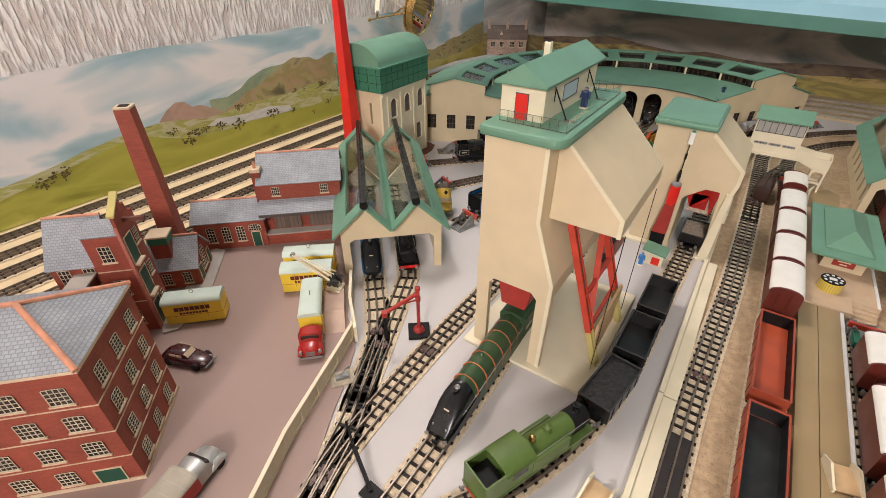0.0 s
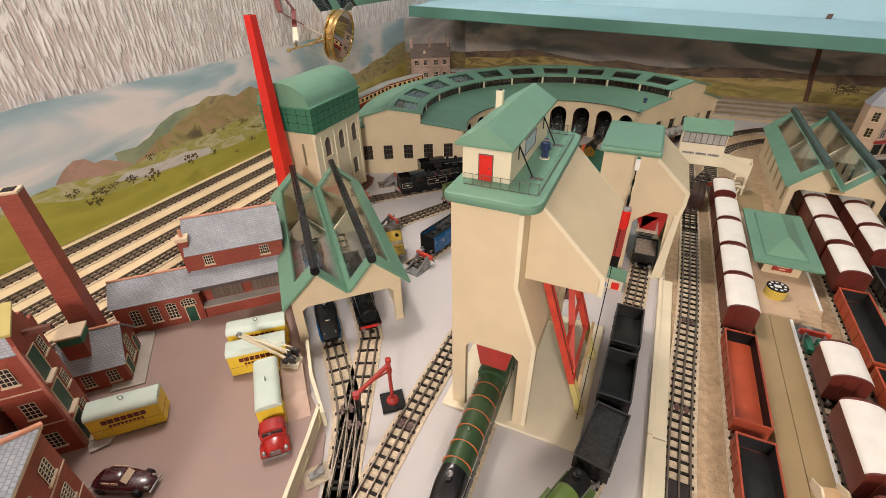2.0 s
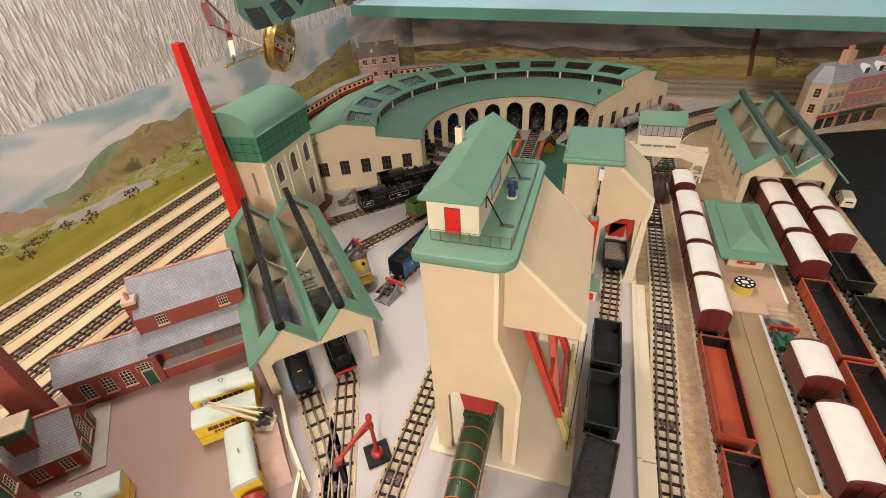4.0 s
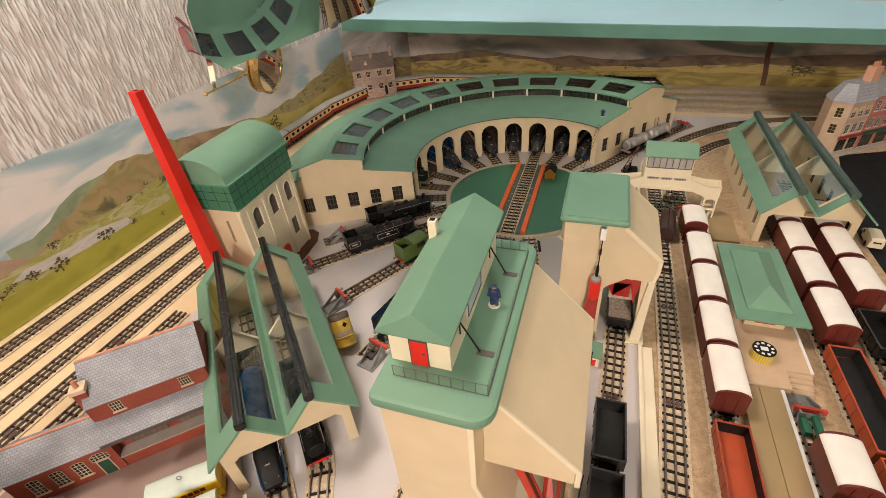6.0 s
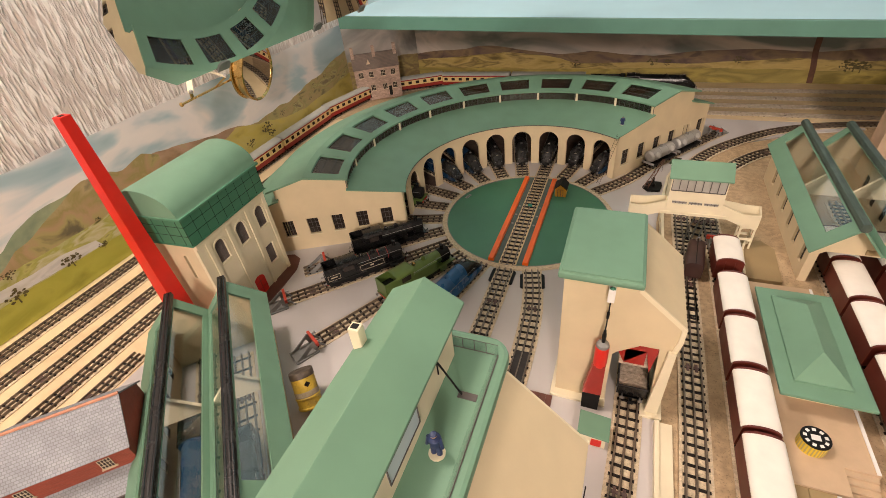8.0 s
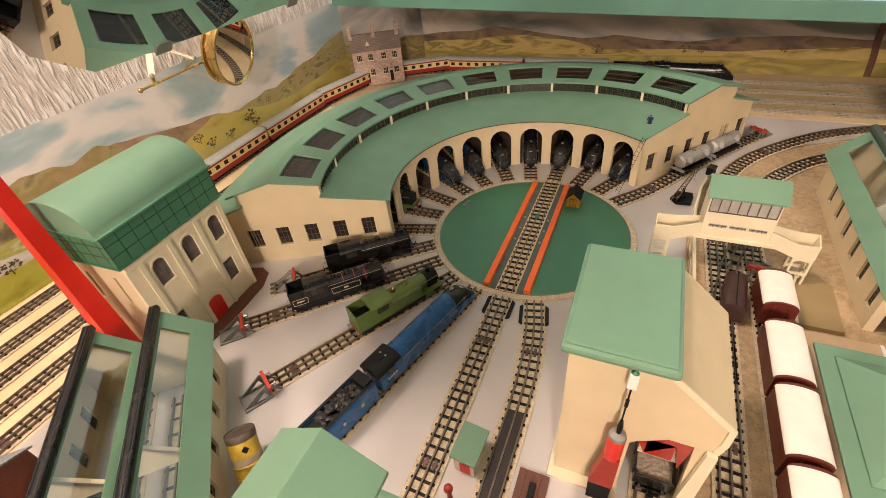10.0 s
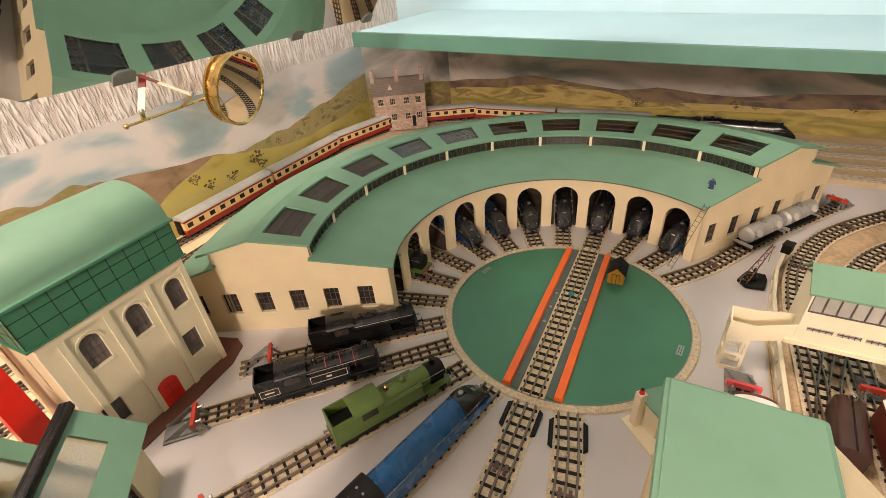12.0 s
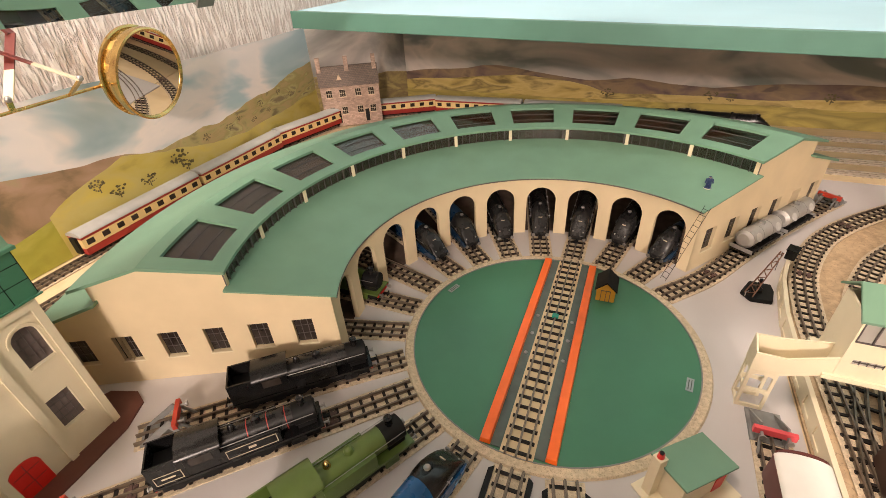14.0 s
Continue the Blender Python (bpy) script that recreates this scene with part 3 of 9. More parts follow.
painted("painted_field", [(0.25, 0.24, 0.035), (0.40, 0.38, 0.065), (0.34, 0.33, 0.05), (0.47, 0.43, 0.10)], 8.0, west, bm, (1, 0.6, 1.8))
bm = shape()
scenery(bm, hill_line(-0.06, 0.62, [(-0.06, 0.066), (-0.02, 0.085), (0.07, 0.108), (0.14, 0.092), (0.24, 0.07), (0.35, 0.058), (0.46, 0.066), (0.58, 0.08), (0.62, 0.085)], 0.006, 11.0), on_west, 0.00265)
painted("painted_field", [(0.34, 0.27, 0.07), (0.50, 0.41, 0.10), (0.52, 0.44, 0.15), (0.58, 0.47, 0.11)], 10.0, west, bm, (1, 1, 1.8))


def painted_trees(parent, spots, place, depth, mat):
    for u, w, s in spots:
        bm = shape()
        for i in range(26):
            a, r = random.uniform(0, 2 * math.pi), s * math.sqrt(random.random())
            cu, cw, k = u + 1.25 * r * math.cos(a), w + s + 0.75 * r * math.sin(a), s * random.uniform(0.08, 0.24)
            pts = [(cu + k * math.cos(b * 1.05 + i), cw + k * 0.8 * math.sin(b * 1.05 + i)) for b in range(6)]
            d = depth + 0.00001 * i
            bm.faces.new([bm.verts.new(place(p, q, d)) for p, q in pts])
        bm.faces.new([bm.verts.new(place(u + p, w + q, depth)) for p, q in ((-s * 0.09, -s * 0.1), (s * 0.09, -s * 0.1), (s * 0.05, s * 0.8), (-s * 0.05, s * 0.8))])
        part("painted_tree", bm, mat, parent)


INK = material("printed_foliage", (0.105, 0.085, 0.03), 0.45, vary=0.4, scale=200)
INK_DIM = material("printed_far_foliage", (0.17, 0.14, 0.07), 0.45, vary=0.4, scale=200)
painted_trees(west, [(-0.576, 0.038, 0.014), (-0.465, 0.039, 0.014), (-0.505, 0.05, 0.01), (-0.373, 0.041, 0.013), (-0.607, 0.066, 0.009), (-0.316, 0.039, 0.007), (-0.2, 0.032, 0.008), (-0.252, 0.02, 0.006), (-0.455, 0.078, 0.009), (-0.558, 0.051, 0.01), (-0.273, 0.083, 0.005), (-0.299, 0.085, 0.005), (-0.255, 0.094, 0.005), (-0.168, 0.057, 0.006), (-0.54, 0.054, 0.008), (-0.215, 0.08, 0.009)] + [(-0.92, 0.038, 0.012), (-0.96, 0.04, 0.012), (-1.02, 0.036, 0.012), (-0.8, 0.045, 0.013), (-0.83, 0.04, 0.012), (0.17, 0.055, 0.016), (0.18, 0.042, 0.012), (0.1, 0.045, 0.012), (0.045, 0.05, 0.012)], on_west, 0.0034, INK)
painted_trees(west, [(0.3, 0.075, 0.008), (0.33, 0.085, 0.008), (0.4, 0.095, 0.008), (0.24, 0.075, 0.008), (0.46, 0.105, 0.007), (0.02, 0.07, 0.012), (0.37, 0.07, 0.007), (0.42, 0.078, 0.006), (0.5, 0.09, 0.007)], on_west, 0.0034, INK_DIM)

north = thing("backdrop_north", "painted backdrop of dark stormy sky over low hills", "backdrop", kind="structure")


def on_north(u, w, d):
    return (u, 0.808 - d, w)


bm = shape()
plate(bm, rect(-0.56, 1.5, -0.003, 0.226), [], 1.0, lambda u, w, d: on_north(u, w, 0.0006 * d))
painted("painted_sky", [(0.15, 0.18, 0.165), (0.19, 0.215, 0.195), (0.60, 0.52, 0.46), (0.44, 0.40, 0.36), (0.20, 0.22, 0.20), (0.17, 0.195, 0.18)], 2.6, north, bm, (1.0, 1, 3.0), detail=4.0)
bm = shape()
scenery(bm, hill_line(-0.56, 1.5, [(-0.56, 0.085), (-0.447, 0.095), (-0.35, 0.105), (-0.27, 0.107), (-0.18, 0.089), (-0.06, 0.08), (0.03, 0.088), (0.11, 0.078), (0.2, 0.072), (0.31, 0.086), (0.43, 0.089), (0.6, 0.08), (0.8, 0.09), (1.1, 0.08), (1.5, 0.09)], 0.005, 21.0), on_north, 0.0012)
painted("painted_hill", [(0.085, 0.058, 0.048), (0.16, 0.105, 0.085), (0.24, 0.165, 0.095), (0.12, 0.08, 0.06)], 14.0, north, bm, (1, 1, 2.5))
bm = shape()
scenery(bm, hill_line(-0.56, 1.5, [(-0.56, 0.064), (-0.45, 0.07), (-0.24, 0.087), (-0.12, 0.078), (-0.02, 0.05), (0.16, 0.055), (0.32, 0.051), (0.46, 0.058), (0.55, 0.066), (0.7, 0.055), (1.0, 0.06), (1.5, 0.06)], 0.006, 23.0), on_north, 0.0017)
painted("painted_field", [(0.14, 0.10, 0.035), (0.42, 0.31, 0.10), (0.52, 0.39, 0.15), (0.20, 0.15, 0.055), (0.46, 0.35, 0.12)], 12.0, north, bm, (0.8, 1, 3.0))
bm = shape()
scenery(bm, hill_line(-0.56, 1.5, [(-0.56, 0.04), (0.0, 0.035), (0.3, 0.04), (0.7, 0.032), (1.5, 0.035)], 0.004, 27.0), on_north, 0.0022)
painted("painted_field", [(0.19, 0.15, 0.045), (0.46, 0.36, 0.10), (0.25, 0.2, 0.06), (0.48, 0.38, 0.12)], 9.0, north, bm, (0.7, 1, 2.0))
painted_trees(north, [(0.685, 0.032, 0.02), (0.7, 0.028, 0.016), (0.67, 0.03, 0.014), (-0.02, 0.04, 0.012), (0.2, 0.045, 0.012), (0.24, 0.045, 0.01), (0.42, 0.05, 0.012), (0.95, 0.035, 0.015)], on_north, 0.003, INK)
bm = shape()
for i in range(6):
    z0, z1 = i * 0.041, (i + 1) * 0.041
    x0 = 0.601 + 0.010 * noise.noise((i * 0.9, 4, 0)) - 0.005 * i
    x1 = 0.601 + 0.010 * noise.noise((i * 0.9 + 0.9, 4, 0)) - 0.005 * (i + 1)
    bm.faces.new([bm.verts.new(on_north(u, w, 0.0032)) for u, w in ((x0 - 0.007, z0), (x0 + 0.007, z0), (x1 + 0.007, z1), (x1 - 0.007, z1))])
part("painted_trunk", bm, material("printed_bark", (0.12, 0.05, 0.03), 0.45, vary=0.3, scale=120), north)

corner = thing("backdrop_corner", "angled backdrop sheet closing the corner of the layout", "backdrop", kind="structure")
bm = shape()
plate(bm, rect(0, 0.262, -0.003, 0.22), [], 0.0008, lambda u, w, d: (-0.714 + 0.60 * u + d, 0.60 + 0.8 * u, w))
painted("painted_sky", [(0.14, 0.15, 0.145), (0.24, 0.235, 0.22), (0.52, 0.47, 0.43), (0.22, 0.22, 0.21)], 4.0, corner, bm, (1, 1, 2))
bm = shape()
plate(bm, [(0.0, -0.002), (0.262, -0.002), (0.262, 0.085), (0.20, 0.094), (0.12, 0.088), (0.0, 0.112)], [], 0.0006, lambda u, w, d: (-0.7128 + 0.60 * u + d, 0.5995 + 0.8 * u, w))
painted("painted_hill", [(0.12, 0.085, 0.05), (0.34, 0.27, 0.11), (0.20, 0.145, 0.075), (0.42, 0.34, 0.14)], 15.0, corner, bm, (1, 1, 2.4))

# shelf over the back of the layout
shelf = thing("shelf", "pale blue board shelf with a green front edge above the rear backdrop", "shelf", kind="structure")
LEAN = Matrix.Rotation(radians(2.2), 4, "Y")
bm = shape()
box(bm, -0.60, 1.5, 0.424, 0.812, 0.244, 0.254, LEAN)
part("shelf_board", bm, SKY_BLUE, shelf)
bm = shape()
box(bm, -0.60, 1.5, 0.412, 0.4235, 0.226, 0.2555, LEAN)
part("front_edge", bm, PELMET, shelf, "green painted edge strip", bevel=0.001)


# ---- track ----
GAUGE = 0.0095
_bm = shape()
box(_bm, -0.0124, 0.0124, -0.0014, 0.0014, 0.0006, 0.0028)
SLEEPER_MESH = finish("sleeper", _bm, SLEEPER)


_bm = shape()
for _s in (-1, 1):
    box(_bm, _s * 0.0046 - 0.0016, _s * 0.0046 + 0.0016, -0.0052, 0.0052, 0.0014, 0.0032)
box(_bm, -0.0074, 0.0074, -0.0014, 0.0014, 0.0014, 0.0036)
TIE_MESH = finish("rail_tie", _bm, material("rusty_brown_tie", (0.11, 0.06, 0.05), 0.5, vary=0.3, scale=150))


def smooth_line(pts, step=0.006):
    """Points every step along a rounded line through pts (Catmull-Rom)."""
    p = [Vector((*q, 0)) for q in pts]
    p = [2 * p[0] - p[1]] + p + [2 * p[-1] - p[-2]]
    out = []
    for i in range(1, len(p) - 2):
        a, b, c, d = p[i - 1:i + 3]
        n = max(2, int((c - b).length / step))
        for k in range(n):
            t = k / n
            out.append(0.5 * ((2 * b) + (c - a) * t + (2 * a - 5 * b + 4 * c - d) * t * t + (3 * b - a - 3 * c + d) * t ** 3))
    return out + [p[-2]]


def ribbon(bm, line, half, z0, z1, shift=0.0):
    """A strip of rectangular section along a line."""
    secs = []
    for i, p in enumerate(line):
        t = (line[min(i + 1, len(line) - 1)] - line[max(i - 1, 0)]).normalized()
        s = Vector((t.y, -t.x, 0))
        a, b = p + s * (shift - half), p + s * (shift + half)
        secs.append([(a.x, a.y, z0), (b.x, b.y, z0), (b.x, b.y, z1), (a.x, a.y, z1)])
    loft(bm, secs)


def track(pts, label, z=0.0, bed=True, pitch=0.0115, dark=False, name="railway_track", base=None, bed_half=0.0155, sleeper=None, rail=None):
    line = smooth_line(pts)
    ob = thing(name, label, "railway track", Matrix.Translation((0, 0, z)), group="railway tracks")
    if bed:
        bm = shape()
        ribbon(bm, line, bed_half, 0.0002, 0.0014)
        part("ballast_strip", bm, base or BALLAST, ob)
    for s in (-GAUGE, 0.0, GAUGE):
        bm = shape()
        ribbon(bm, line, 0.00075, 0.0024, 0.0049, s)
        ribbon(bm, line, 0.0014, 0.0012, 0.0025, s)
        part("rail", bm, rail or (RAIL_DARK if dark else RAIL), ob)
    for j, (a, b) in enumerate(zip(line, line[1:])):
        if j % 27 == 13:
            turn = math.atan2(b.y - a.y, b.x - a.x) + math.pi / 2
            piece("rail_tie", TIE_MESH, ob, Matrix.Translation(a) @ Matrix.Rotation(turn, 4, "Z"))
    dist, want = 0.0, pitch * 0.5
    for a, b in zip(line, line[1:]):
        seg = (b - a).length
        while want <= dist + seg:
            q = a.lerp(b, (want - dist) / seg)
            piece("sleeper", sleeper or SLEEPER_MESH, ob, Matrix.Translation(q) @ Matrix.Rotation(math.atan2(b.y - a.y, b.x - a.x) + math.pi / 2 + random.uniform(-0.01, 0.01), 4, "Z"))
            want += pitch
        dist += seg
    return ob


PLAIN = "three-rail track on buff ballast with black sleepers"
OUTER, BACK = [], []
# paler copies of rail, ballast and sleeper: the rear lines' brightness put into colour
RAIL_PALE = material("brightened_rail", (0.46, 0.40, 0.32), 0.4, metal=0.3, vary=0.2, scale=150)
BALLAST_PALE = material("brightened_ballast", (0.66, 0.55, 0.40), 0.9, vary=0.2, scale=300, bump=0.0004, bscale=900, speck=0.3, speck_scale=900)
_bm = shape()
box(_bm, -0.0124, 0.0124, -0.0016, 0.0016, 0.0006, 0.0028)
SLEEPER_PALE = finish("sleeper", _bm, material("brightened_sleeper", (0.42, 0.34, 0.245), 0.8, vary=0.25, scale=200, island=0.25))
for x, top in ((-0.682, 0.735), (-0.624, 0.676), (-0.570, 0.617), (-0.516, 0.56)):
    rr = 0.33
    if x < -0.65:
        pts = [(x, -1.6), (x, -1.0), (x, -0.5), (-0.686, -0.1), (-0.69, 0.15), (-0.69, 0.36), (-0.678, 0.5), (-0.635, 0.61), (-0.56, 0.685), (-0.45, 0.725)]
    else:
        pts = [(x, -1.6), (x, -1.0), (x, -0.5), (x, 0.0), (x, top - rr)]
        pts += [(x + rr - rr * math.cos(radians(a)), top - rr + rr * math.sin(radians(a))) for a in (15, 30, 45, 60, 75, 90)]
    pts += [(-0.1, top), (0.12, top)]
    BACK.append(top)
    OUTER = OUTER or pts
    track(pts, "main line three-rail track on a cream trackbed", z=-0.003)
# same main lines continued, in the colours lightened for the bright rear
for top in BACK:
    track([(0.12, top), (0.6, top), (1.4, top)], "rear main line track, its colours paled to look brightly lit", z=-0.003, sleeper=SLEEPER_PALE, rail=RAIL_PALE, base=BALLAST_PALE)
track([(-0.466, -1.6), (-0.466, -1.0), (-0.466, -0.47)], "main line siding track on a cream trackbed", z=-0.003)
track([(0.0, -0.1585), (0.0, -0.4), (-0.003, -0.66), (-0.0025, -0.76), (0.002, -0.86), (0.013, -0.915), (0.045, -1.01), (0.1, -1.2)], PLAIN)
track([(0.0415, -0.1535), (0.0530, -0.200), (0.0605, -0.25), (0.0635, -0.31), (0.0635, -0.4), (0.0645, -0.6), (0.0680, -0.75), (0.0695, -0.82), (0.0705, -0.9), (0.073, -1.2)], PLAIN)
track([(0.1965, -0.05), (0.196, -0.16), (0.1955, -0.27), (0.1935, -0.4), (0.1890, -0.50), (0.1870, -0.606), (0.1800, -0.688), (0.165, -0.752), (0.142, -0.812), (0.1, -0.885), (0.05, -0.97)], PLAIN)
track([(-0.36, -0.443), (-0.22, -0.586), (-0.138, -0.671), (-0.110, -0.699), (-0.086, -0.724), (-0.062, -0.753), (-0.042, -0.788), (-0.023, -0.824), (-0.010, -0.850), (0.008, -0.905), (0.035, -1.0), (0.06, -1.2)], "three-rail track leading through the points to the engine shed", dark=True, pitch=0.0205)
track([(-0.31, -0.429), (-0.2, -0.541), (-0.115, -0.627), (-0.1, -0.652), (-0.086, -0.681), (-0.069, -0.718), (-0.052, -0.756), (-0.034, -0.798), (-0.016, -0.84)], "three-rail track joining at the points before the engine shed", dark=True, pitch=0.0205)
for deg, far in ((45, 0.0), (60, 0.425), (75, 0.425), (90, 0.425), (105, 0.425), (120, 0.425), (135, 0.425), (150, 0.425), (165, 0.425), (180, 0.425), (195, 0.425), (210, 0.40), (225, 0.455), (240, 0.445), (255, 0.50)):
    if deg == 210:
        track([polar(0.158, 210)[:2], (-0.163, -0.1005), (-0.21, -0.141), (-0.2634, -0.1884), (-0.33, -0.2475)], "three-rail track leaving the turntable at a slant")
    elif deg == 45:
        track([polar(0.158, 45)[:2], (0.16, 0.165), (0.2, 0.226), (0.25, 0.3), (0.3, 0.366), (0.355, 0.435)], "three-rail siding track beside the roundhouse")
    else:
        track([polar(0.158, deg)[:2], polar((0.158 + far) / 2, deg)[:2], polar(far, deg)[:2]], "three-rail track radiating from the turntable")
GOODS = "three-rail goods line track on sandy ground"
track([(0.25, -1.5), (0.25, -0.75), (0.2535, -0.575), (0.261, -0.4), (0.2635, -0.15), (0.2615, 0.05), (0.262, 0.13), (0.276, 0.22), (0.32, 0.315), (0.40, 0.403), (0.49, 0.468), (0.63, 0.512), (0.9, 0.53), (1.4, 0.535)], GOODS)
track([(0.307, -1.5), (0.307, -0.6), (0.3095, -0.42), (0.3100, -0.1), (0.306, 0.02), (0.31, 0.14), (0.345, 0.235), (0.385, 0.295), (0.435, 0.342), (0.52, 0.39)], GOODS)
track([(0.2632, -0.21), (0.2640, -0.13), (0.2675, -0.06), (0.2800, 0.01), (0.3010, 0.08)], "dark turnout track joining the two goods lines under the signal cabin", dark=True, pitch=0.0205, bed=False)
track([(0.3945, -1.5), (0.3945, -0.8), (0.3945, -0.445)], GOODS)
track([(0.447, -1.5), (0.4475, -0.6), (0.4515, 0.15)], GOODS)
track([(0.503, -1.5), (0.504, -0.6), (0.506, 0.15)], GOODS)

# ---- turntable ----
WALKWAY = material("grey_green_walkway", (0.085, 0.115, 0.10), 0.55, vary=0.15, scale=90)
tt = thing("turntable", "round locomotive turntable with a dark green deck and orange girders", "turntable")
bm = shape()
lathe(bm, [(0.1485, -0.003), (0.1485, 0.0020), (0.1565, 0.0019), (0.1580, 0.0003), (0.1580, -0.003)], 120)
part("rim", bm, BALLAST, tt, "speckled buff rim")
bm = shape()
lathe(bm, [(0.0, -0.003), (0.1475, -0.003), (0.1475, 0.0016), (0.0, 0.0016)], 120)
part("deck", bm, TABLE_GREEN, tt)
bm = shape()
lathe(bm, [(0.1475, -0.002), (0.1475, 0.0026), (0.1486, 0.0026), (0.1486, -0.002)], 120)
part("well_edge", bm, GREY_CAST, tt)
for s in (-1, 1):
    bm = shape()
    yy = 0.1435
    prism(bm, [(0.0285 * s - 0.005, 0.0017), (0.0285 * s + 0.005, 0.0017), (0.0285 * s + 0.0042, 0.008), (0.0285 * s - 0.0042, 0.008)], -yy, yy - 0.003)
    part("girder", bm, ORANGE, tt, "orange painted girder", bevel=0.0005)
    bm = shape()
    box(bm, 0.0192 * s - 0.0045, 0.0192 * s + 0.0045, -0.1435, 0.1435, 0.0016, 0.0026)
    part("walkway", bm, WALKWAY, tt)
    for y in (-0.03, 0.0, 0.03):
        bm = shape()
        lathe(bm, [(0.0021, 0), (0.0021, 0.0006), (0.0012, 0.0013), (0.0, 0.0014)], 10, (0.0192 * s, y, 0.0026))
        part("screw", bm, STEEL, tt)
deckline = smooth_line([(0, -0.1485), (0, 0), (0, 0.1485)])
bm = shape()
ribbon(bm, deckline, 0.0145, 0.0016, 0.0024)
part("ballast_strip", bm, TRACKBED, tt)
for s in (-GAUGE, 0.0, GAUGE):
    bm = shape()
    ribbon(bm, deckline, 0.0008, 0.003, 0.0058, s)
    part("rail", bm, RAIL, tt)
for i in range(26):
    piece("sleeper", SLEEPER_MESH, tt, Matrix.Translation((0, -0.1435 + i * 0.0115, 0.0014)))
bm = shape()
box(bm, -0.0035, 0.0035, 0.03, 0.036, 0.004, 0.0064)
part("marker", bm, material("turquoise_plastic", (0.0, 0.28, 0.2), 0.4), tt)
for deg, a in ((160, 70), (-8, 85)):
    bm = shape()
    box(bm, -0.0085, 0.0085, -0.0032, 0.0032, 0.0016, 0.0022, Matrix.Translation(polar(0.138, deg)) @ Matrix.Rotation(radians(deg + 90), 4, "Z"))
    part("plate", bm, STEEL, tt, "small pale maker's plate with unreadable lettering")
    bm = shape()
    for k in (-1, 1):
        box(bm, -0.0062, 0.0062, k * 0.0012 - 0.0004, k * 0.0012 + 0.0004, 0.0022, 0.0024, Matrix.Translation(polar(0.138, deg)) @ Matrix.Rotation(radians(deg + 90), 4, "Z"))
    part("lettering_bar", bm, FRAME_GREY, tt)
hut = thing("turntable_hut", "tiny ochre hut with a black pitched roof on the turntable deck", "hut", Matrix.Translation((0.049, 0.094, 0.0016)))
bm = shape()
prism(bm, [(-0.0105, 0), (0.0105, 0), (0.0105, 0.017), (0, 0.0265), (-0.0105, 0.017)], -0.0135, 0.0135)
part("wall", bm, YELLOW_HUT, hut)
bm = shape()
prism(bm, [(-0.0125, 0.0155), (0, 0.0268), (0.0125, 0.0155), (0.0125, 0.0172), (0, 0.0287), (-0.0125, 0.0172)], -0.0155, 0.0155)
part("roof", bm, BLACK_MATT, hut)
bm = shape()
for x in (-0.0055, 0.0045, 0.0):
    box(bm, x, x + 0.0008, -0.0141, -0.0136, 0, 0.016)
box(bm, -0.0055, 0.0053, -0.0141, -0.0136, 0.0152, 0.016)
part("door", bm, FRAME_GREY, hut)


# ---- roundhouse ----
A0, A1 = 51.0, 207.0
rh = thing("roundhouse", "cream semicircular engine roundhouse with green roofs and ten arched stalls", "roundhouse")


def bent(fr, fz):
    def place(u, w, d):
        a = u / 0.3
        r = fr(w, d)
        return (r * math.cos(a), r * math.sin(a), fz(w, d))
    return place


def arc_rect(a0, a1, w0, w1, n=8):
    us = [(a0 + (a1 - a0) * i / n) for i in range(n + 1)]
    return [(radians(u) * 0.3, w0) for u in us] + [(radians(u) * 0.3, w1) for u in reversed(us)]


def ring_roof(name, prof, a0, a1, mat, n=72, label="", thick=0.003):
    """A roof swept round the centre from a profile of (radius, height)."""
    bm = shape()
    secs = []
    for i in range(n + 1):
        a = radians(a0 + (a1 - a0) * i / n)
        secs.append([(r * math.cos(a), r * math.sin(a), z) for r, z in prof] + [(r * math.cos(a), r * math.sin(a), z - thick) for r, z in reversed(prof)])
    loft(bm, secs)
    return part(name, bm, mat, rh, label)


# arcade
for i in range(10):
    c = 60 + 15 * i
    bm = shape()
    half = math.degrees(0.0215 / 0.3) * 0.3 / 0.222
    hole = [(radians(c) * 0.3 + (u * 0.3 / 0.222), w) for u, w in arch(-0.0205, 0.0205, 0.0, 0.074, n=12)]
    out = [(radians(c - 7.5) * 0.3, 0), (hole[0][0], 0)] + [hole[0]] + hole[:1:-1][::-1][0:0]
    pts = [(radians(c - 7.5) * 0.3, 0.0), hole[0]] + list(reversed(hole[2:])) + [hole[1], (radians(c + 7.5) * 0.3, 0.0)]
    pts += [(radians(c + 7.5 - 15 * k / 10) * 0.3, 0.0905) for k in range(11)]
    plate(bm, pts, [], 0.0055, bent(lambda w, d: 0.2215 + d, lambda w, d: w))
    part("arcade_bay", bm, CREAM, rh)
for a, b in ((A0, 52.5), (202.5, A1)):
    bm = shape()
    plate(bm, arc_rect(a, b, 0, 0.0905, 4), [], 0.0055, bent(lambda w, d: 0.2215 + d, lambda w, d: w))
    part("arcade_end", bm, CREAM, rh)
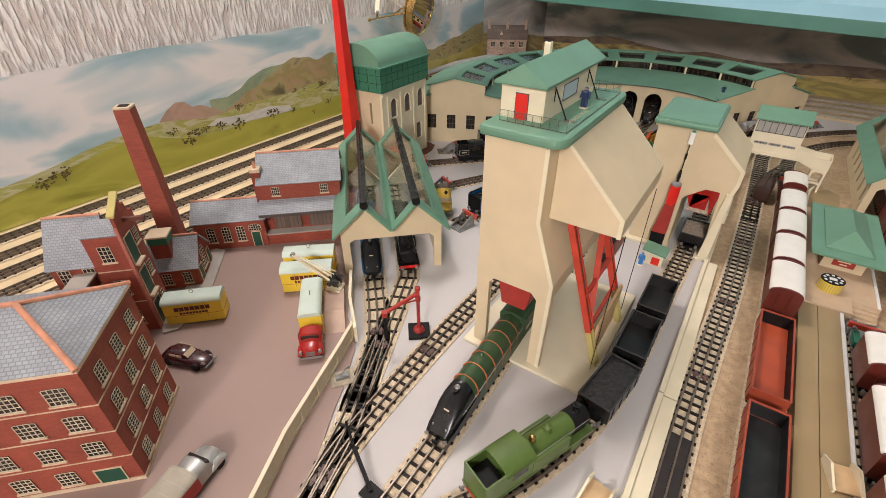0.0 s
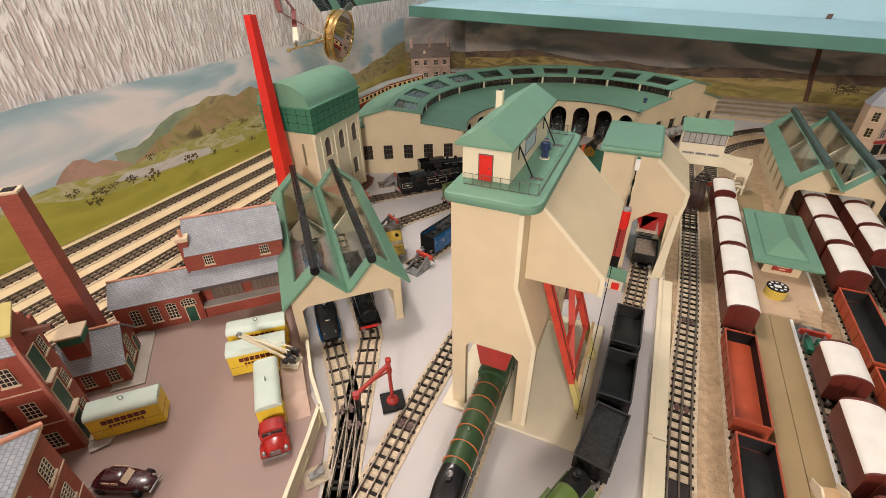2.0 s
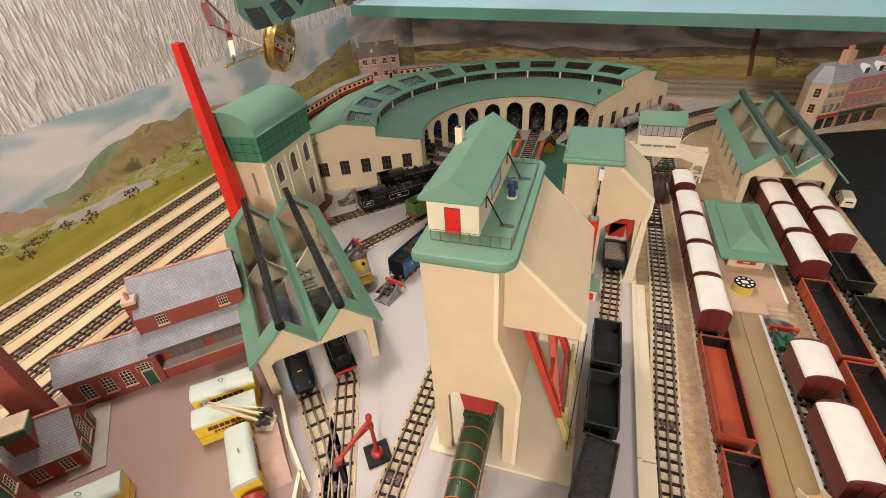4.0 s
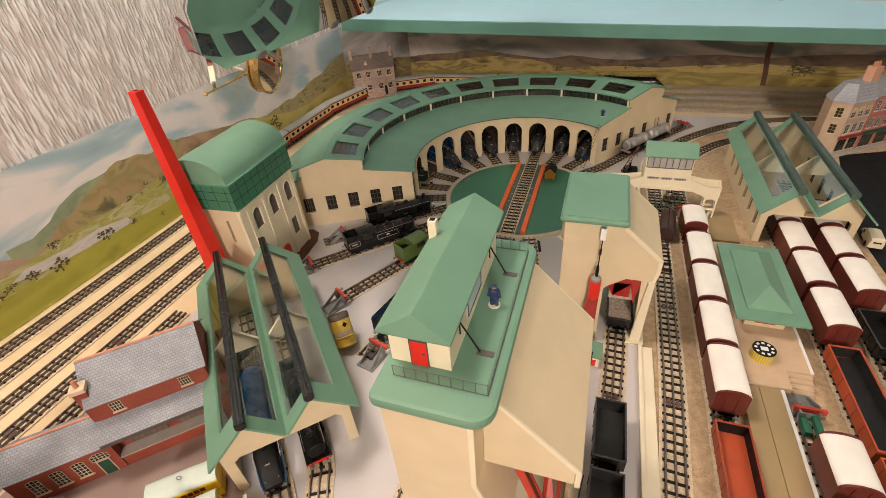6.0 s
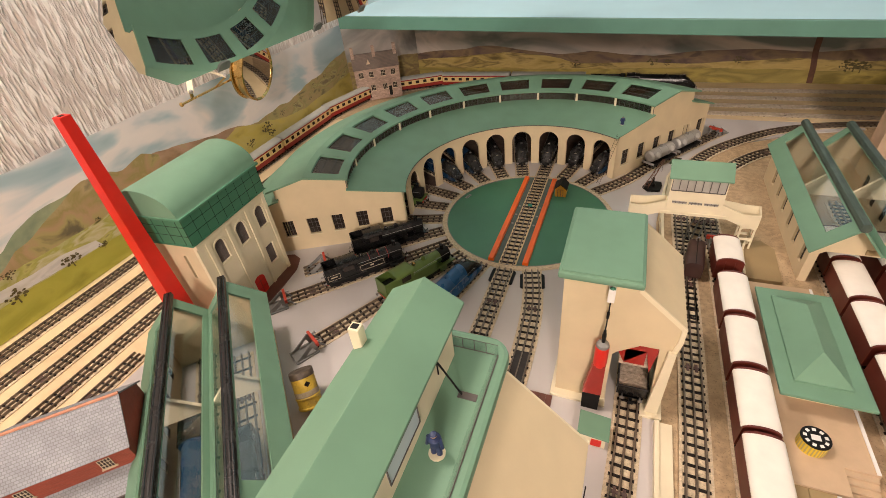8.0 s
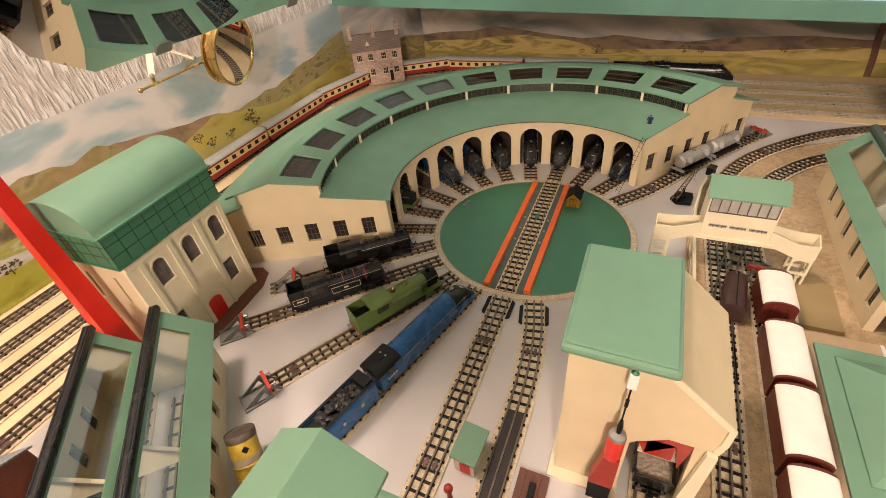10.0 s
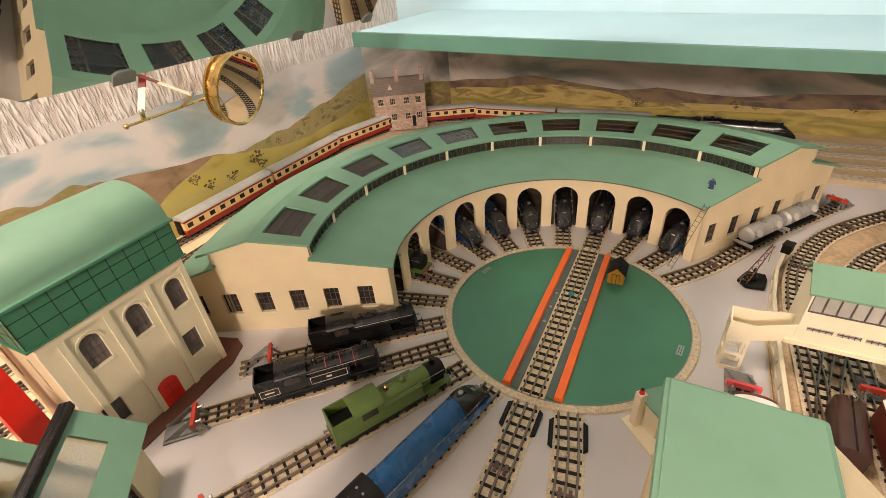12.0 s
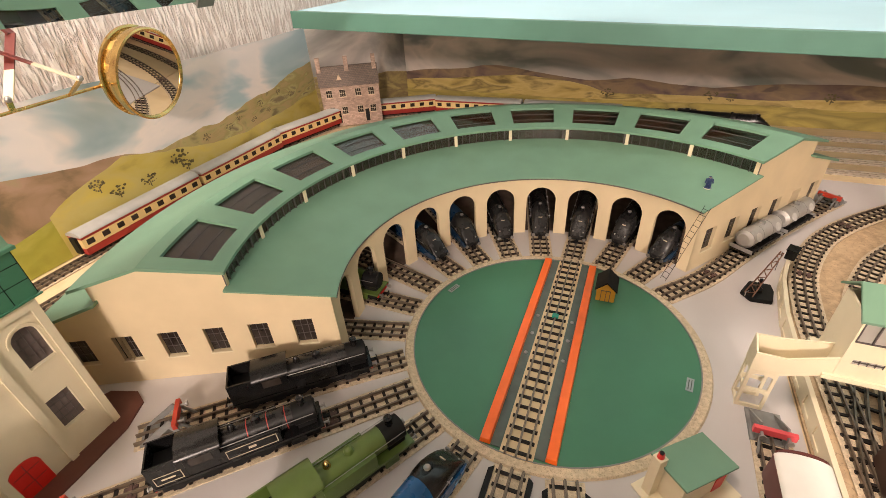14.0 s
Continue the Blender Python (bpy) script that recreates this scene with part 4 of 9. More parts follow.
# end walls, each with six windows
PROF = [(0.2222, 0), (0.496, 0), (0.496, 0.087), (0.434, 0.107), (0.434, 0.1265), (0.379, 0.1412), (0.311, 0.1275), (0.311, 0.1085), (0.2222, 0.0880)]
for deg, side, tall, up, wide in ((A0, -1, 0.033, 0.024, 0.0205), (A1, 1, 0.032, 0.0305, 0.0195)):
    u, du = (0.240, 0.0455) if side < 0 else (0.2447, 0.0437)
    holes = [rect(u + du * k, u + du * k + wide, up, up + tall) for k in range(6)]
    bm = shape()
    t = Matrix.Rotation(radians(deg), 4, "Z")
    plate(bm, PROF, holes, 0.005, lambda u, w, d: t @ Vector((u, side * -d, w)))
    part("end_wall", bm, CREAM, rh)
    for h in holes:
        u0, u1, z0, z1 = h[0][0], h[1][0], h[0][1], h[2][1]
        bm = shape()
        box(bm, u0, u1, -0.0046, -0.0042, z0, z1) if side > 0 else box(bm, u0, u1, 0.0042, 0.0046, z0, z1)
        pane = part("window", bm, DARK_PANE, rh, m=t)
        bm = shape()
        y = -0.0041 * side
        for k in (1, 2):
            u = u0 + (u1 - u0) * k / 3
            box(bm, u - 0.0003, u + 0.0003, y - 0.0002, y + 0.0003, z0, z1)
        for k in (1, 2):
            z = z0 + (z1 - z0) * k / 3
            box(bm, u0, u1, y - 0.0002, y + 0.0003, z - 0.0003, z + 0.0003)
        gb = part("glazing_grid", bm, FRAME_GREY, pane)
        bm = shape()
        box(bm, u0 - 0.001, u1 + 0.001, -0.001 if side < 0 else 0.0, 0.0 if side < 0 else 0.001, z0 - 0.0015, z0)
        part("window_sill", bm, CREAM_PALE, pane)
# outer walls
for r0, h in ((0.430, 0.127), (0.492, 0.087)):
    bm = shape()
    lathe(bm, [(r0, 0), (r0, h), (r0 + 0.004, h), (r0 + 0.004, 0)], 60, start=radians(A0), sweep=radians(A1 - A0))
    part("outer_wall", bm, CREAM, rh)
ring_roof("front_roof", [(0.2142, 0.0912), (0.2148, 0.0918), (0.3135, 0.1118)], A0 - 1.2, A1 + 1.4, GREEN_ROOF, thick=0.0018)
ring_roof("roof_edge", [(0.2138, 0.0905), (0.2142, 0.0909)], A0 - 1.2, A1 + 1.4, FRAME_GREY, thick=0.0012)
ring_roof("rear_roof", [(0.430, 0.1095), (0.4995, 0.0875)], A0 - 0.9, A1 + 1.0, GREEN_ROOF)


def roof_z(r):
    return float(np.interp(r, [0.3075, 0.379, 0.445], [0.1308, 0.1442, 0.1272]))


for i in range(10):
    k0, k1 = 55.2 + 15.45 * i, 65.9 + 15.45 * i
    a0, a1 = (A0 - 0.9 if i == 0 else k0 - 2.375), (A1 + 1.0 if i == 9 else k1 + 2.375)
    bm = shape()
    sky = arc_rect(k0, k1, 0.322, 0.367, 5)
    plate(bm, arc_rect(a0, a1, 0.3075, 0.379, 8), [sky], 0.003, bent(lambda w, d: w, lambda w, d: roof_z(w) - 0.003 + d))
    part("upper_roof", bm, GREEN_ROOF, rh)
    bm = shape()
    plate(bm, arc_rect(a0, a1, 0.379, 0.445, 8), [], 0.003, bent(lambda w, d: w, lambda w, d: roof_z(w) - 0.003 + d))
    part("upper_roof", bm, GREEN_ROOF, rh)
    bm = shape()
    plate(bm, arc_rect(k0 - 0.2, k1 + 0.2, 0.320, 0.369, 5), [], 0.0006, bent(lambda w, d: w, lambda w, d: roof_z(w) - 0.0038 + d))
    g = part("skylight", bm, TINTED, rh, "dark tinted skylight pane in the green roof")
    bm = shape()
    for r in (0.3365, 0.3530):
        for i in range(4):
            bar(bm, polar(r, k0 + (k1 - k0) * i / 4, roof_z(r) - 0.003), polar(r, k0 + (k1 - k0) * (i + 1) / 4, roof_z(r) - 0.003), 0.0007, 0.0007)
    part("glazing_grid", bm, FRAME_GREY, g)
# dark brown lining, added so that the stalls look shaded inside
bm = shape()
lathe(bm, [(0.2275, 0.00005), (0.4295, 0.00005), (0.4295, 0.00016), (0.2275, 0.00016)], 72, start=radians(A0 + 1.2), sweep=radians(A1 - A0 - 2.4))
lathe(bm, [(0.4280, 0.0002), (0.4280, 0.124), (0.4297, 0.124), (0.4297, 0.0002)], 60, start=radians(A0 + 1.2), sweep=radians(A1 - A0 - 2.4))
part("stall_lining", bm, STALL_SHADE, rh, "dark brown lining added to darken the stalls inside")
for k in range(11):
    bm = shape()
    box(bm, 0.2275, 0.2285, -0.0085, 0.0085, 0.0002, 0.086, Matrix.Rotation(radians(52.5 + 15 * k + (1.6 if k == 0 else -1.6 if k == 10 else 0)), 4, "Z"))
    part("stall_lining", bm, STALL_SHADE, rh)
# clerestory
bm = shape()
lathe(bm, [(0.3125, 0.1105), (0.3125, 0.1295), (0.3132, 0.1295), (0.3132, 0.1105)], 72, start=radians(A0), sweep=radians(A1 - A0))
part("clerestory", bm, SMOKY, rh, "dark clerestory glazing strip")
bm = shape()
for i in range(79):
    a = A0 + (A1 - A0) * i / 78
    w = 0.0016 if i % 8 == 0 else 0.0005
    box(bm, 0.3112, 0.3124, -w / 2, w / 2, 0.1108, 0.1292, Matrix.Rotation(radians(a), 4, "Z"))
part("clerestory_grid", bm, FRAME_GREY, rh)
for i in range(9):
    bm = shape()
    a = A0 + (A1 - A0) * (i + 1) / 10
    box(bm, 0.3095, 0.3111, -0.0022, 0.0022, 0.1105, 0.1288, Matrix.Rotation(radians(a), 4, "Z"))
    part("clerestory_post", bm, CREAM_PALE, rh)
# thin ladder by the end stall
lad = thing("ladder", "thin dark wire ladder leaning on the roundhouse front", "ladder")
for s in (-0.0028, 0.0028):
    bm = shape()
    rod(bm, (0.113 + s, 0.148 - s, 0.0), (0.140 + s, 0.162 - s, 0.1), 0.0003, n=6)
    part("rail", bm, BLACK_MATT, lad)
for k in range(14):
    bm = shape()
    f = (k + 0.5) / 14
    x, y, z = 0.113 + 0.027 * f, 0.148 + 0.014 * f, 0.1 * f
    rod(bm, (x - 0.0028, y + 0.0028, z), (x + 0.0028, y - 0.0028, z), 0.0003, n=5)
    part("rung", bm, BLACK_MATT, lad)

# ---- coaling tower ----
tower = thing("coaling_tower", "tall cream coaling tower with green gallery and roof cabin", "coaling tower")
TX0, TX1, TY0, TY1, TZ = 0.029, 0.0885, -0.688, -0.518, 0.2425
bm = shape()
box(bm, 0.0195, 0.162, -0.6955, -0.508, 0.0002, 0.0042)
part("base_plate", bm, CREAM_PALE, tower, bevel=0.0008)
front = [(TX0, 0.0042), (0.043, 0.0042), (0.043, 0.090), (0.048, 0.0965), (0.089, 0.0965), (0.095, 0.090), (0.0945, 0.0042), (0.108, 0.0042), (0.1095, 0.114), (TX1, 0.174), (TX1, TZ), (TX0, TZ)]
for y0, y1 in ((TY0, TY0 + 0.006), (TY1 - 0.006, TY1)):
    bm = shape()
    plate(bm, front, [], 1.0, lambda u, w, d: (u, y0 + (y1 - y0) * d, w))
    part("end_wall", bm, CREAM, tower)
bm = shape()
box(bm, TX0 + 0.0003, TX0 + 0.006, TY0 + 0.0061, TY1 - 0.0061, 0.094, TZ)
part("side_wall", bm, CREAM, tower)
bm = shape()
box(bm, TX1 - 0.006, TX1 - 0.0003, TY0 + 0.0061, TY1 - 0.0061, 0.174, TZ)
prism(bm, [(TX1 - 0.0003, 0.174), (0.1092, 0.114), (0.108, 0.094), (0.102, 0.094), (0.103, 0.113), (TX1 - 0.006, 0.171)], TY0 + 0.0061, TY1 - 0.0061)
part("side_wall", bm, CREAM, tower)
bm = shape()
box(bm, TX0 + 0.006, 0.102, TY0 + 0.0061, TY1 - 0.0061, 0.094, 0.098)
part("hopper_floor", bm, BLACK_MATT, tower)
for y in (TY0 - 0.0014, TY1):
    bm = shape()
    prism(bm, [(TX1 - 0.0036, TZ - 0.001), (TX1, TZ - 0.001), (TX1, 0.174), (0.1095, 0.114), (0.108, 0.0042), (0.1042, 0.0042), (0.1057, 0.1135), (TX1 - 0.0036, 0.1735)], y, y + 0.0014)
    part("corner_strip", bm, CREAM_PALE, tower)
WY = (-0.6685, -0.5315)
wing = [(TX1, 0.1705), (0.1525, 0.1705), (0.1525, 0.1885), (0.0985, 0.2425), (TX1, 0.2425)]
bm = shape()
prism(bm, wing, *WY)
part("hoist_wing", bm, CREAM, tower, bevel=0.0005)
for y in (WY[0] - 0.0016, WY[1]):
    bm = shape()
    prism(bm, [(0.0985, 0.2424), (0.0948, 0.2424), (0.1489, 0.1870), (0.1489, 0.1706), (0.1525, 0.1706), (0.1525, 0.1885)], y, y + 0.0016)
    part("corner_strip", bm, CREAM_PALE, tower)
# gallery
bm = shape()
pts = []
for cx, cy, a0, r in ((0.0855, -0.6775, -90, 0.0145), (0.0855, -0.5285, 0, 0.0145), (0.0285, -0.5195, 90, 0.0055), (0.0285, -0.6865, 180, 0.0055)):
    pts += [(cx + r * math.cos(radians(a0 + 15 * i)), cy + r * math.sin(radians(a0 + 15 * i))) for i in range(7)]
prism(bm, pts, TZ, TZ + 0.0085, axis="z")
gal = part("gallery", bm, GREEN_ROOF, tower, "green gallery slab with rounded edge", bevel=0.0028)
bm = shape()
FX0, FX1, FY0, FY1, FH = 0.0335, 0.0935, -0.6725, -0.528, 0.0095
CZ = TZ + 0.0085
for k in range(18):
    y = FY0 + (FY1 - FY0) * k / 17
    rod(bm, (FX1, y, CZ), (FX1, y, CZ + 0.0005 + FH * (k < 1)), 0.00024, n=5)
for k in range(8):
    x = FX0 + (FX1 - FX0) * k / 8
    rod(bm, (x, FY0, CZ), (x, FY0, CZ + FH), 0.00024, n=5)
    rod(bm, (x, FY1, CZ), (x, FY1, CZ + FH), 0.00024, n=5)
z = CZ + FH
rod(bm, (FX1, FY0, CZ + 0.0004), (FX1, FY1, CZ + 0.0004), 0.00036, n=5)
rod(bm, (FX0, FY0, CZ + 0.0004), (FX1, FY0, CZ + 0.0004), 0.00032, n=5)
rod(bm, (FX0, FY1, CZ + 0.0004), (FX1, FY1, CZ + 0.0004), 0.00032, n=5)
rod(bm, (FX0, FY0, z), (FX1, FY0, z), 0.0002, n=5)
rod(bm, (FX0, FY1, z), (FX1, FY1, z), 0.0002, n=5)
part("railing", bm, FRAME_GREY, tower, "thin dark wire railing")
for y in (FY0, FY1):
    bm = shape()
    box(bm, FX0, FX1, y + 0.0003, y + 0.0006, CZ, CZ + 0.0095)
    part("glazed_panel", bm, CLEAR, tower, "clear railing panel").visible_shadow = False
bm = shape()
box(bm, FX1 - 0.0006, FX1 - 0.0003, FY0, FY1, CZ, CZ + 0.0095)
part("glazed_panel", bm, CLEAR, tower, "clear railing panel").visible_shadow = False
# cabin
CX0, CX1, CY0, CY1 = 0.0275, 0.0675, -0.6605, -0.5345
xm, rz, ez = 0.0465, 0.2965, 0.2805
bm = shape()
prism(bm, [(CX0, CZ), (CX1, CZ), (CX1, ez), (xm, rz - 0.003), (CX0, ez)], CY0, CY1)
cab = part("cabin", bm, CREAM_PALE, tower, "cream roof cabin with a red door")
bm = shape()
e0, e1 = 0.0225, 0.0705
hip_roof(bm, e0, e1, CY0 - 0.0055, CY1 + 0.0165, ez + 0.001, rz, 0.0035, 0.0022, True, False)
part("cabin_roof", bm, GREEN_ROOF, tower, bevel=0.0004)
DX0, DX1 = 0.0418, 0.0528
bm = shape()
box(bm, DX0, DX1, CY0 - 0.0007, CY0, CZ, CZ + 0.0215)
d = part("door", bm, RED, tower, "red cabin door")
bm = shape()
for x in (DX0 - 0.0005, DX1):
    box(bm, x, x + 0.0006, CY0 - 0.001, CY0 - 0.0002, CZ, CZ + 0.022)
box(bm, DX0 - 0.0005, DX1 + 0.0006, CY0 - 0.001, CY0 - 0.0002, CZ + 0.0215, CZ + 0.0221)
box(bm, DX1 - 0.0032, DX1 - 0.0014, CY0 - 0.0014, CY0 - 0.0007, CZ + 0.011, CZ + 0.0118)
part("door_frame", bm, FRAME_GREY, d)
bm = shape()
box(bm, CX1, CX1 + 0.0006, -0.622, -0.588, CZ + 0.010, CZ + 0.0235)
w = part("window", bm, material("pale_window", (0.55, 0.65, 0.70), 0.15, vary=0.03), tower, "long pale window")
bm = shape()
for y in (-0.6224, -0.5884):
    box(bm, CX1 + 0.0005, CX1 + 0.0011, y, y + 0.0006, CZ + 0.010, CZ + 0.0235)
for z in (0.0097, 0.0232):
    box(bm, CX1 + 0.0005, CX1 + 0.0011, -0.6224, -0.5878, CZ + z, CZ + z + 0.0006)
part("window_frame", bm, FRAME_GREY, w)
for y in (-0.642, -0.5605):
    bm = shape()
    rod(bm, (CX1 + 0.0005, y, CZ + 0.026), (CX1 + 0.0135, y, CZ + 0.0008), 0.0006, n=6)
    rod(bm, (CX1 + 0.0009, y, CZ + 0.014), (CX1 + 0.0009, y, CZ + 0.026), 0.0005, n=6)
    part("stay", bm, BLACK_MATT, tower)
    bm = shape()
    box(bm, CX1 + 0.0115, CX1 + 0.0225, y - 0.0022, y + 0.0022, CZ, CZ + 0.0006)
    part("stay_foot", bm, FRAME_GREY, tower)
bm = shape()
box(bm, 0.0235, 0.0300, -0.570, -0.564, ez, 0.2985)
part("chimney", bm, CREAM_PALE, tower, bevel=0.0006)
bm = shape()
box(bm, 0.0248, 0.0287, -0.5687, -0.5653, 0.2985, 0.2989)
part("flue", bm, BLACK_MATT, tower)
# red skip hoist under the wing
for y in (-0.650, -0.566):
    top, low = Vector((0.1025, y, 0.1695)), Vector((0.1428, y, 0.046))
    bm = shape()
    for e in (-0.0038, 0.0038):
        bar(bm, top + Vector((0, e, 0)), low + Vector((0, e, 0)), 0.0016, 0.0062)
    hb = part("hoist_beam", bm, RED_BEAM, tower, "red painted hoist beam")
    bm = shape()
    bar(bm, top + Vector((0.0014, 0, 0)), low + Vector((0.0014, 0, 0)), 0.0058, 0.0012)
    part("channel_web", bm, BROWN, hb)
    bm = shape()
    for e in (-0.0038, 0.0038):
        bar(bm, low + Vector((0, e, 0)), (0.1560, y + e, 0.0048), 0.0016, 0.0060)
    part("hoist_foot", bm, YELLOW_PALE, tower)
for z, x in ((0.155, 0.1075), (0.085, 0.1305), (0.05, 0.142)):
    bm = shape()
    bar(bm, (x, -0.650, z), (x, -0.566, z), 0.0035, 0.005)
    part("cross_brace", bm, RED_BEAM, tower)
bm = shape()
bar(bm, (0.1400, -0.648, 0.056), (0.1150, -0.568, 0.132), 0.0060, 0.0022)
part("cross_brace", bm, RED_BEAM, tower)
bm = shape()
prism(bm, [(-0.646, 0.0045), (-0.558, 0.0045), (-0.558, 0.050), (-0.563, 0.0525), (-0.646, 0.053)], 0.1475, 0.1505, axis="x")
part("skip_guard", bm, WOOD, tower, "bare wood guard board", bevel=0.0004)
for y in (-0.66, -0.55):
    bm = shape()
    rod(bm, (0.1545, y, 0.0045), (0.1545, y, 0.17), 0.0004, n=6)
    part("wire", bm, BLACK_MATT, tower)
bm = shape()
prism(bm, [(0.052, 0.0945), (0.088, 0.0945), (0.083, 0.068), (0.057, 0.068)], -0.684, -0.655)
part("chute_flap", bm, RED_DULL, tower, "red chute flap under the bunker")


def figure(name, x, y, z, h, coat, label, face=0.0):
    """A tiny plain figurine: one shape."""
    bm = shape()
    for s in (-1, 1):
        rod(bm, (s * 0.0016, 0, 0), (s * 0.0013, 0, h * 0.46), 0.0016, 0.0017, 8)
        rod(bm, (s * 0.0030, 0, h * 0.80), (s * 0.0042, -0.0008, h * 0.46), 0.0011, 0.0009, 7)
    lathe(bm, [(0.0026, h * 0.44), (0.0030, h * 0.56), (0.0034, h * 0.78), (0.0022, h * 0.84), (0.0010, h * 0.86), (0.0018, h * 0.90), (0.0019, h * 0.95), (0.0014, h * 0.99), (0, h)], 12)
    lathe(bm, [(0.0045, 0), (0.0045, 0.0008), (0.0, 0.0008)], 12)
    ob = solid(name, bm, coat, label, "figurine", pose(x, y, z, 0, 0, face), smooth=True)
    ob.data.materials.append(SKIN_TAN)
    ob.data.materials.append(CREAM_PALE)
    for f in ob.data.polygons:
        zc = f.center.z / h
        if 0.86 < zc < 0.945:
            f.material_index = 1
        elif zc < 0.05:
            f.material_index = 2
    return ob


figure("figurine", 0.0800, -0.5965, CZ, 0.0185, BLUE_FIGURE, "dark blue painted railwayman figurine on the tower gallery")

# ---- sand house ----
PALE_SAND = material("pale_speckled_sand", (0.52, 0.42, 0.33), 0.85, vary=0.3, scale=260, bump=0.0006, bscale=500, speck=0.5, speck_scale=420)
sand = thing("sand_house", "cream sanding tower with a green slab roof over a track", "depot building", Matrix.Translation((0.001, 0.009, -0.001)))
prof = [(0.1115, 0.0), (0.1665, 0.0), (0.1665, 0.083), (0.1705, 0.088), (0.191, 0.1035), (0.2085, 0.1035), (0.2135, 0.0), (0.2225, 0.0), (0.2235, 0.104), (0.2265, 0.118), (0.2265, 0.138), (0.1795, 0.181), (0.1115, 0.181)]
for y in (-0.369, -0.2615):
    bm = shape()
    plate(bm, prof, [], 0.006, lambda u, w, d: (u, y + d, w))
    part("end_wall", bm, CREAM, sand)
bm = shape()
box(bm, 0.1117, 0.1165, -0.3629, -0.2616, 0, 0.181)
part("side_wall", bm, CREAM, sand)
bm = shape()
prism(bm, [(0.2185, 0.0), (0.2223, 0.0), (0.2233, 0.104), (0.2263, 0.118), (0.2263, 0.138), (0.1795, 0.1808), (0.174, 0.178), (0.221, 0.135), (0.221, 0.119), (0.2185, 0.104)], -0.3629, -0.2616)
part("side_wall", bm, CREAM, sand)
bm = shape()
prism(bm, [(0.1795, 0.1812), (0.1795, 0.1745), (0.2225, 0.1355), (0.2268, 0.138)], -0.3705, -0.3691)
prism(bm, [(0.2225, 0.1355), (0.2268, 0.138), (0.2268, 0.118), (0.224, 0.104), (0.2195, 0.104), (0.2222, 0.119)], -0.3705, -0.3691)
prism(bm, [(0.2095, 0.004), (0.2225, 0.004), (0.2235, 0.104), (0.2165, 0.104)], -0.3735, -0.3691)
part("corner_strip", bm, CREAM_PALE, sand)
bm = shape()
box(bm, 0.1165, 0.1664, -0.3629, -0.2616, 0.0, 0.09)
part("inner_wall", bm, CREAM, sand)
bm = shape()
box(bm, 0.205, 0.2275, -0.379, -0.2535, 0.0, 0.0042)
box(bm, 0.1065, 0.168, -0.379, -0.2535, 0.0, 0.0042)
part("base_plate", bm, CREAM_PALE, sand, bevel=0.0006)
bm = shape()
box(bm, 0.1055, 0.183, -0.376, -0.2555, 0.181, 0.1885)
part("roof", bm, GREEN_ROOF, sand, "green slab roof with rounded corners", bevel=0.003)
bm = shape()
box(bm, 0.1085, 0.180, -0.3725, -0.259, 0.1885, 0.1902)
part("roof_cover", bm, GREEN_ROOF, sand, bevel=0.0008)
bm = shape()
plate(bm, [(0.174, 0.066), (0.2045, 0.064), (0.2095, 0.10), (0.2075, 0.1028), (0.1915, 0.1028), (0.172, 0.0875)], [rect(0.1785, 0.1985, 0.073, 0.0945)], 0.002, lambda u, w, d: (u, -0.3675 + d, w))
part("chute_flap", bm, RED_DEEP, sand, "dark red canopy with a square hole over the track opening")
bm = shape()
prism(bm, [(-0.3640, 0.066), (-0.3100, 0.066), (-0.3100, 0.098), (-0.3640, 0.088)], 0.1745, 0.2040, axis="x")
part("sand_fill", bm, PALE_SAND, sand, "pale speckled sand in the hopper")
# lamp standard with red drum
yl = thing("wall_lamp", "white wall lamp hung high on the sanding tower", "lamp", Matrix.Translation((0.157, -0.3655, 0)))
bm = shape()
box(bm, -0.0032, 0.0032, -0.0022, 0.0052, 0.1605, 0.1765)
part("lamp", bm, WHITE, yl, bevel=0.0008)
bm = shape()
lathe(bm, [(0.0019, 0.1765), (0.0027, 0.177), (0.0004, 0.1792)], 10)
part("cap", bm, GREEN_DARK, yl)
drum = thing("sand_hopper", "red sand drum and tapering chute hung on a wire", "hopper", Matrix.Translation((0.1565, -0.3705, 0)))
bm = shape()
rod(bm, (0.0, 0.002, 0.108), (0.0005, 0.0035, 0.161), 0.0007, n=8)
lathe(bm, [(0.0016, 0.108), (0.0022, 0.118), (0.0012, 0.126)], 10)
lathe(bm, [(0.0014, 0.140), (0.0014, 0.148)], 10, (0.0003, 0.003, 0))
part("wire", bm, BLACK_MATT, drum, "black wire with a turnbuckle")
bm = shape()
lathe(bm, [(0.0068, 0.1035), (0.0062, 0.1065), (0.002, 0.109), (0.0, 0.1095)], 18)
part("lid", bm, GREY_CAST, drum, smooth=True)
bm = shape()
lathe(bm, [(0.0062, 0.074), (0.0068, 0.078), (0.0068, 0.1035), (0.0, 0.1035)], 18)
part("drum", bm, RED, drum, smooth=True)
bm = shape()
prism(bm, [(-0.0135, 0.028), (0.0065, 0.0285), (0.0062, 0.077), (-0.0062, 0.075)], -0.0055, 0.0055)
part("chute", bm, RED_DULL, drum, bevel=0.0006)
bm = shape()
prism(bm, [(-0.0125, 0.0005), (0.0055, 0.0005), (0.006, 0.028), (-0.013, 0.028)], -0.005, 0.005)
part("pedestal", bm, BLACK_MATT, drum)


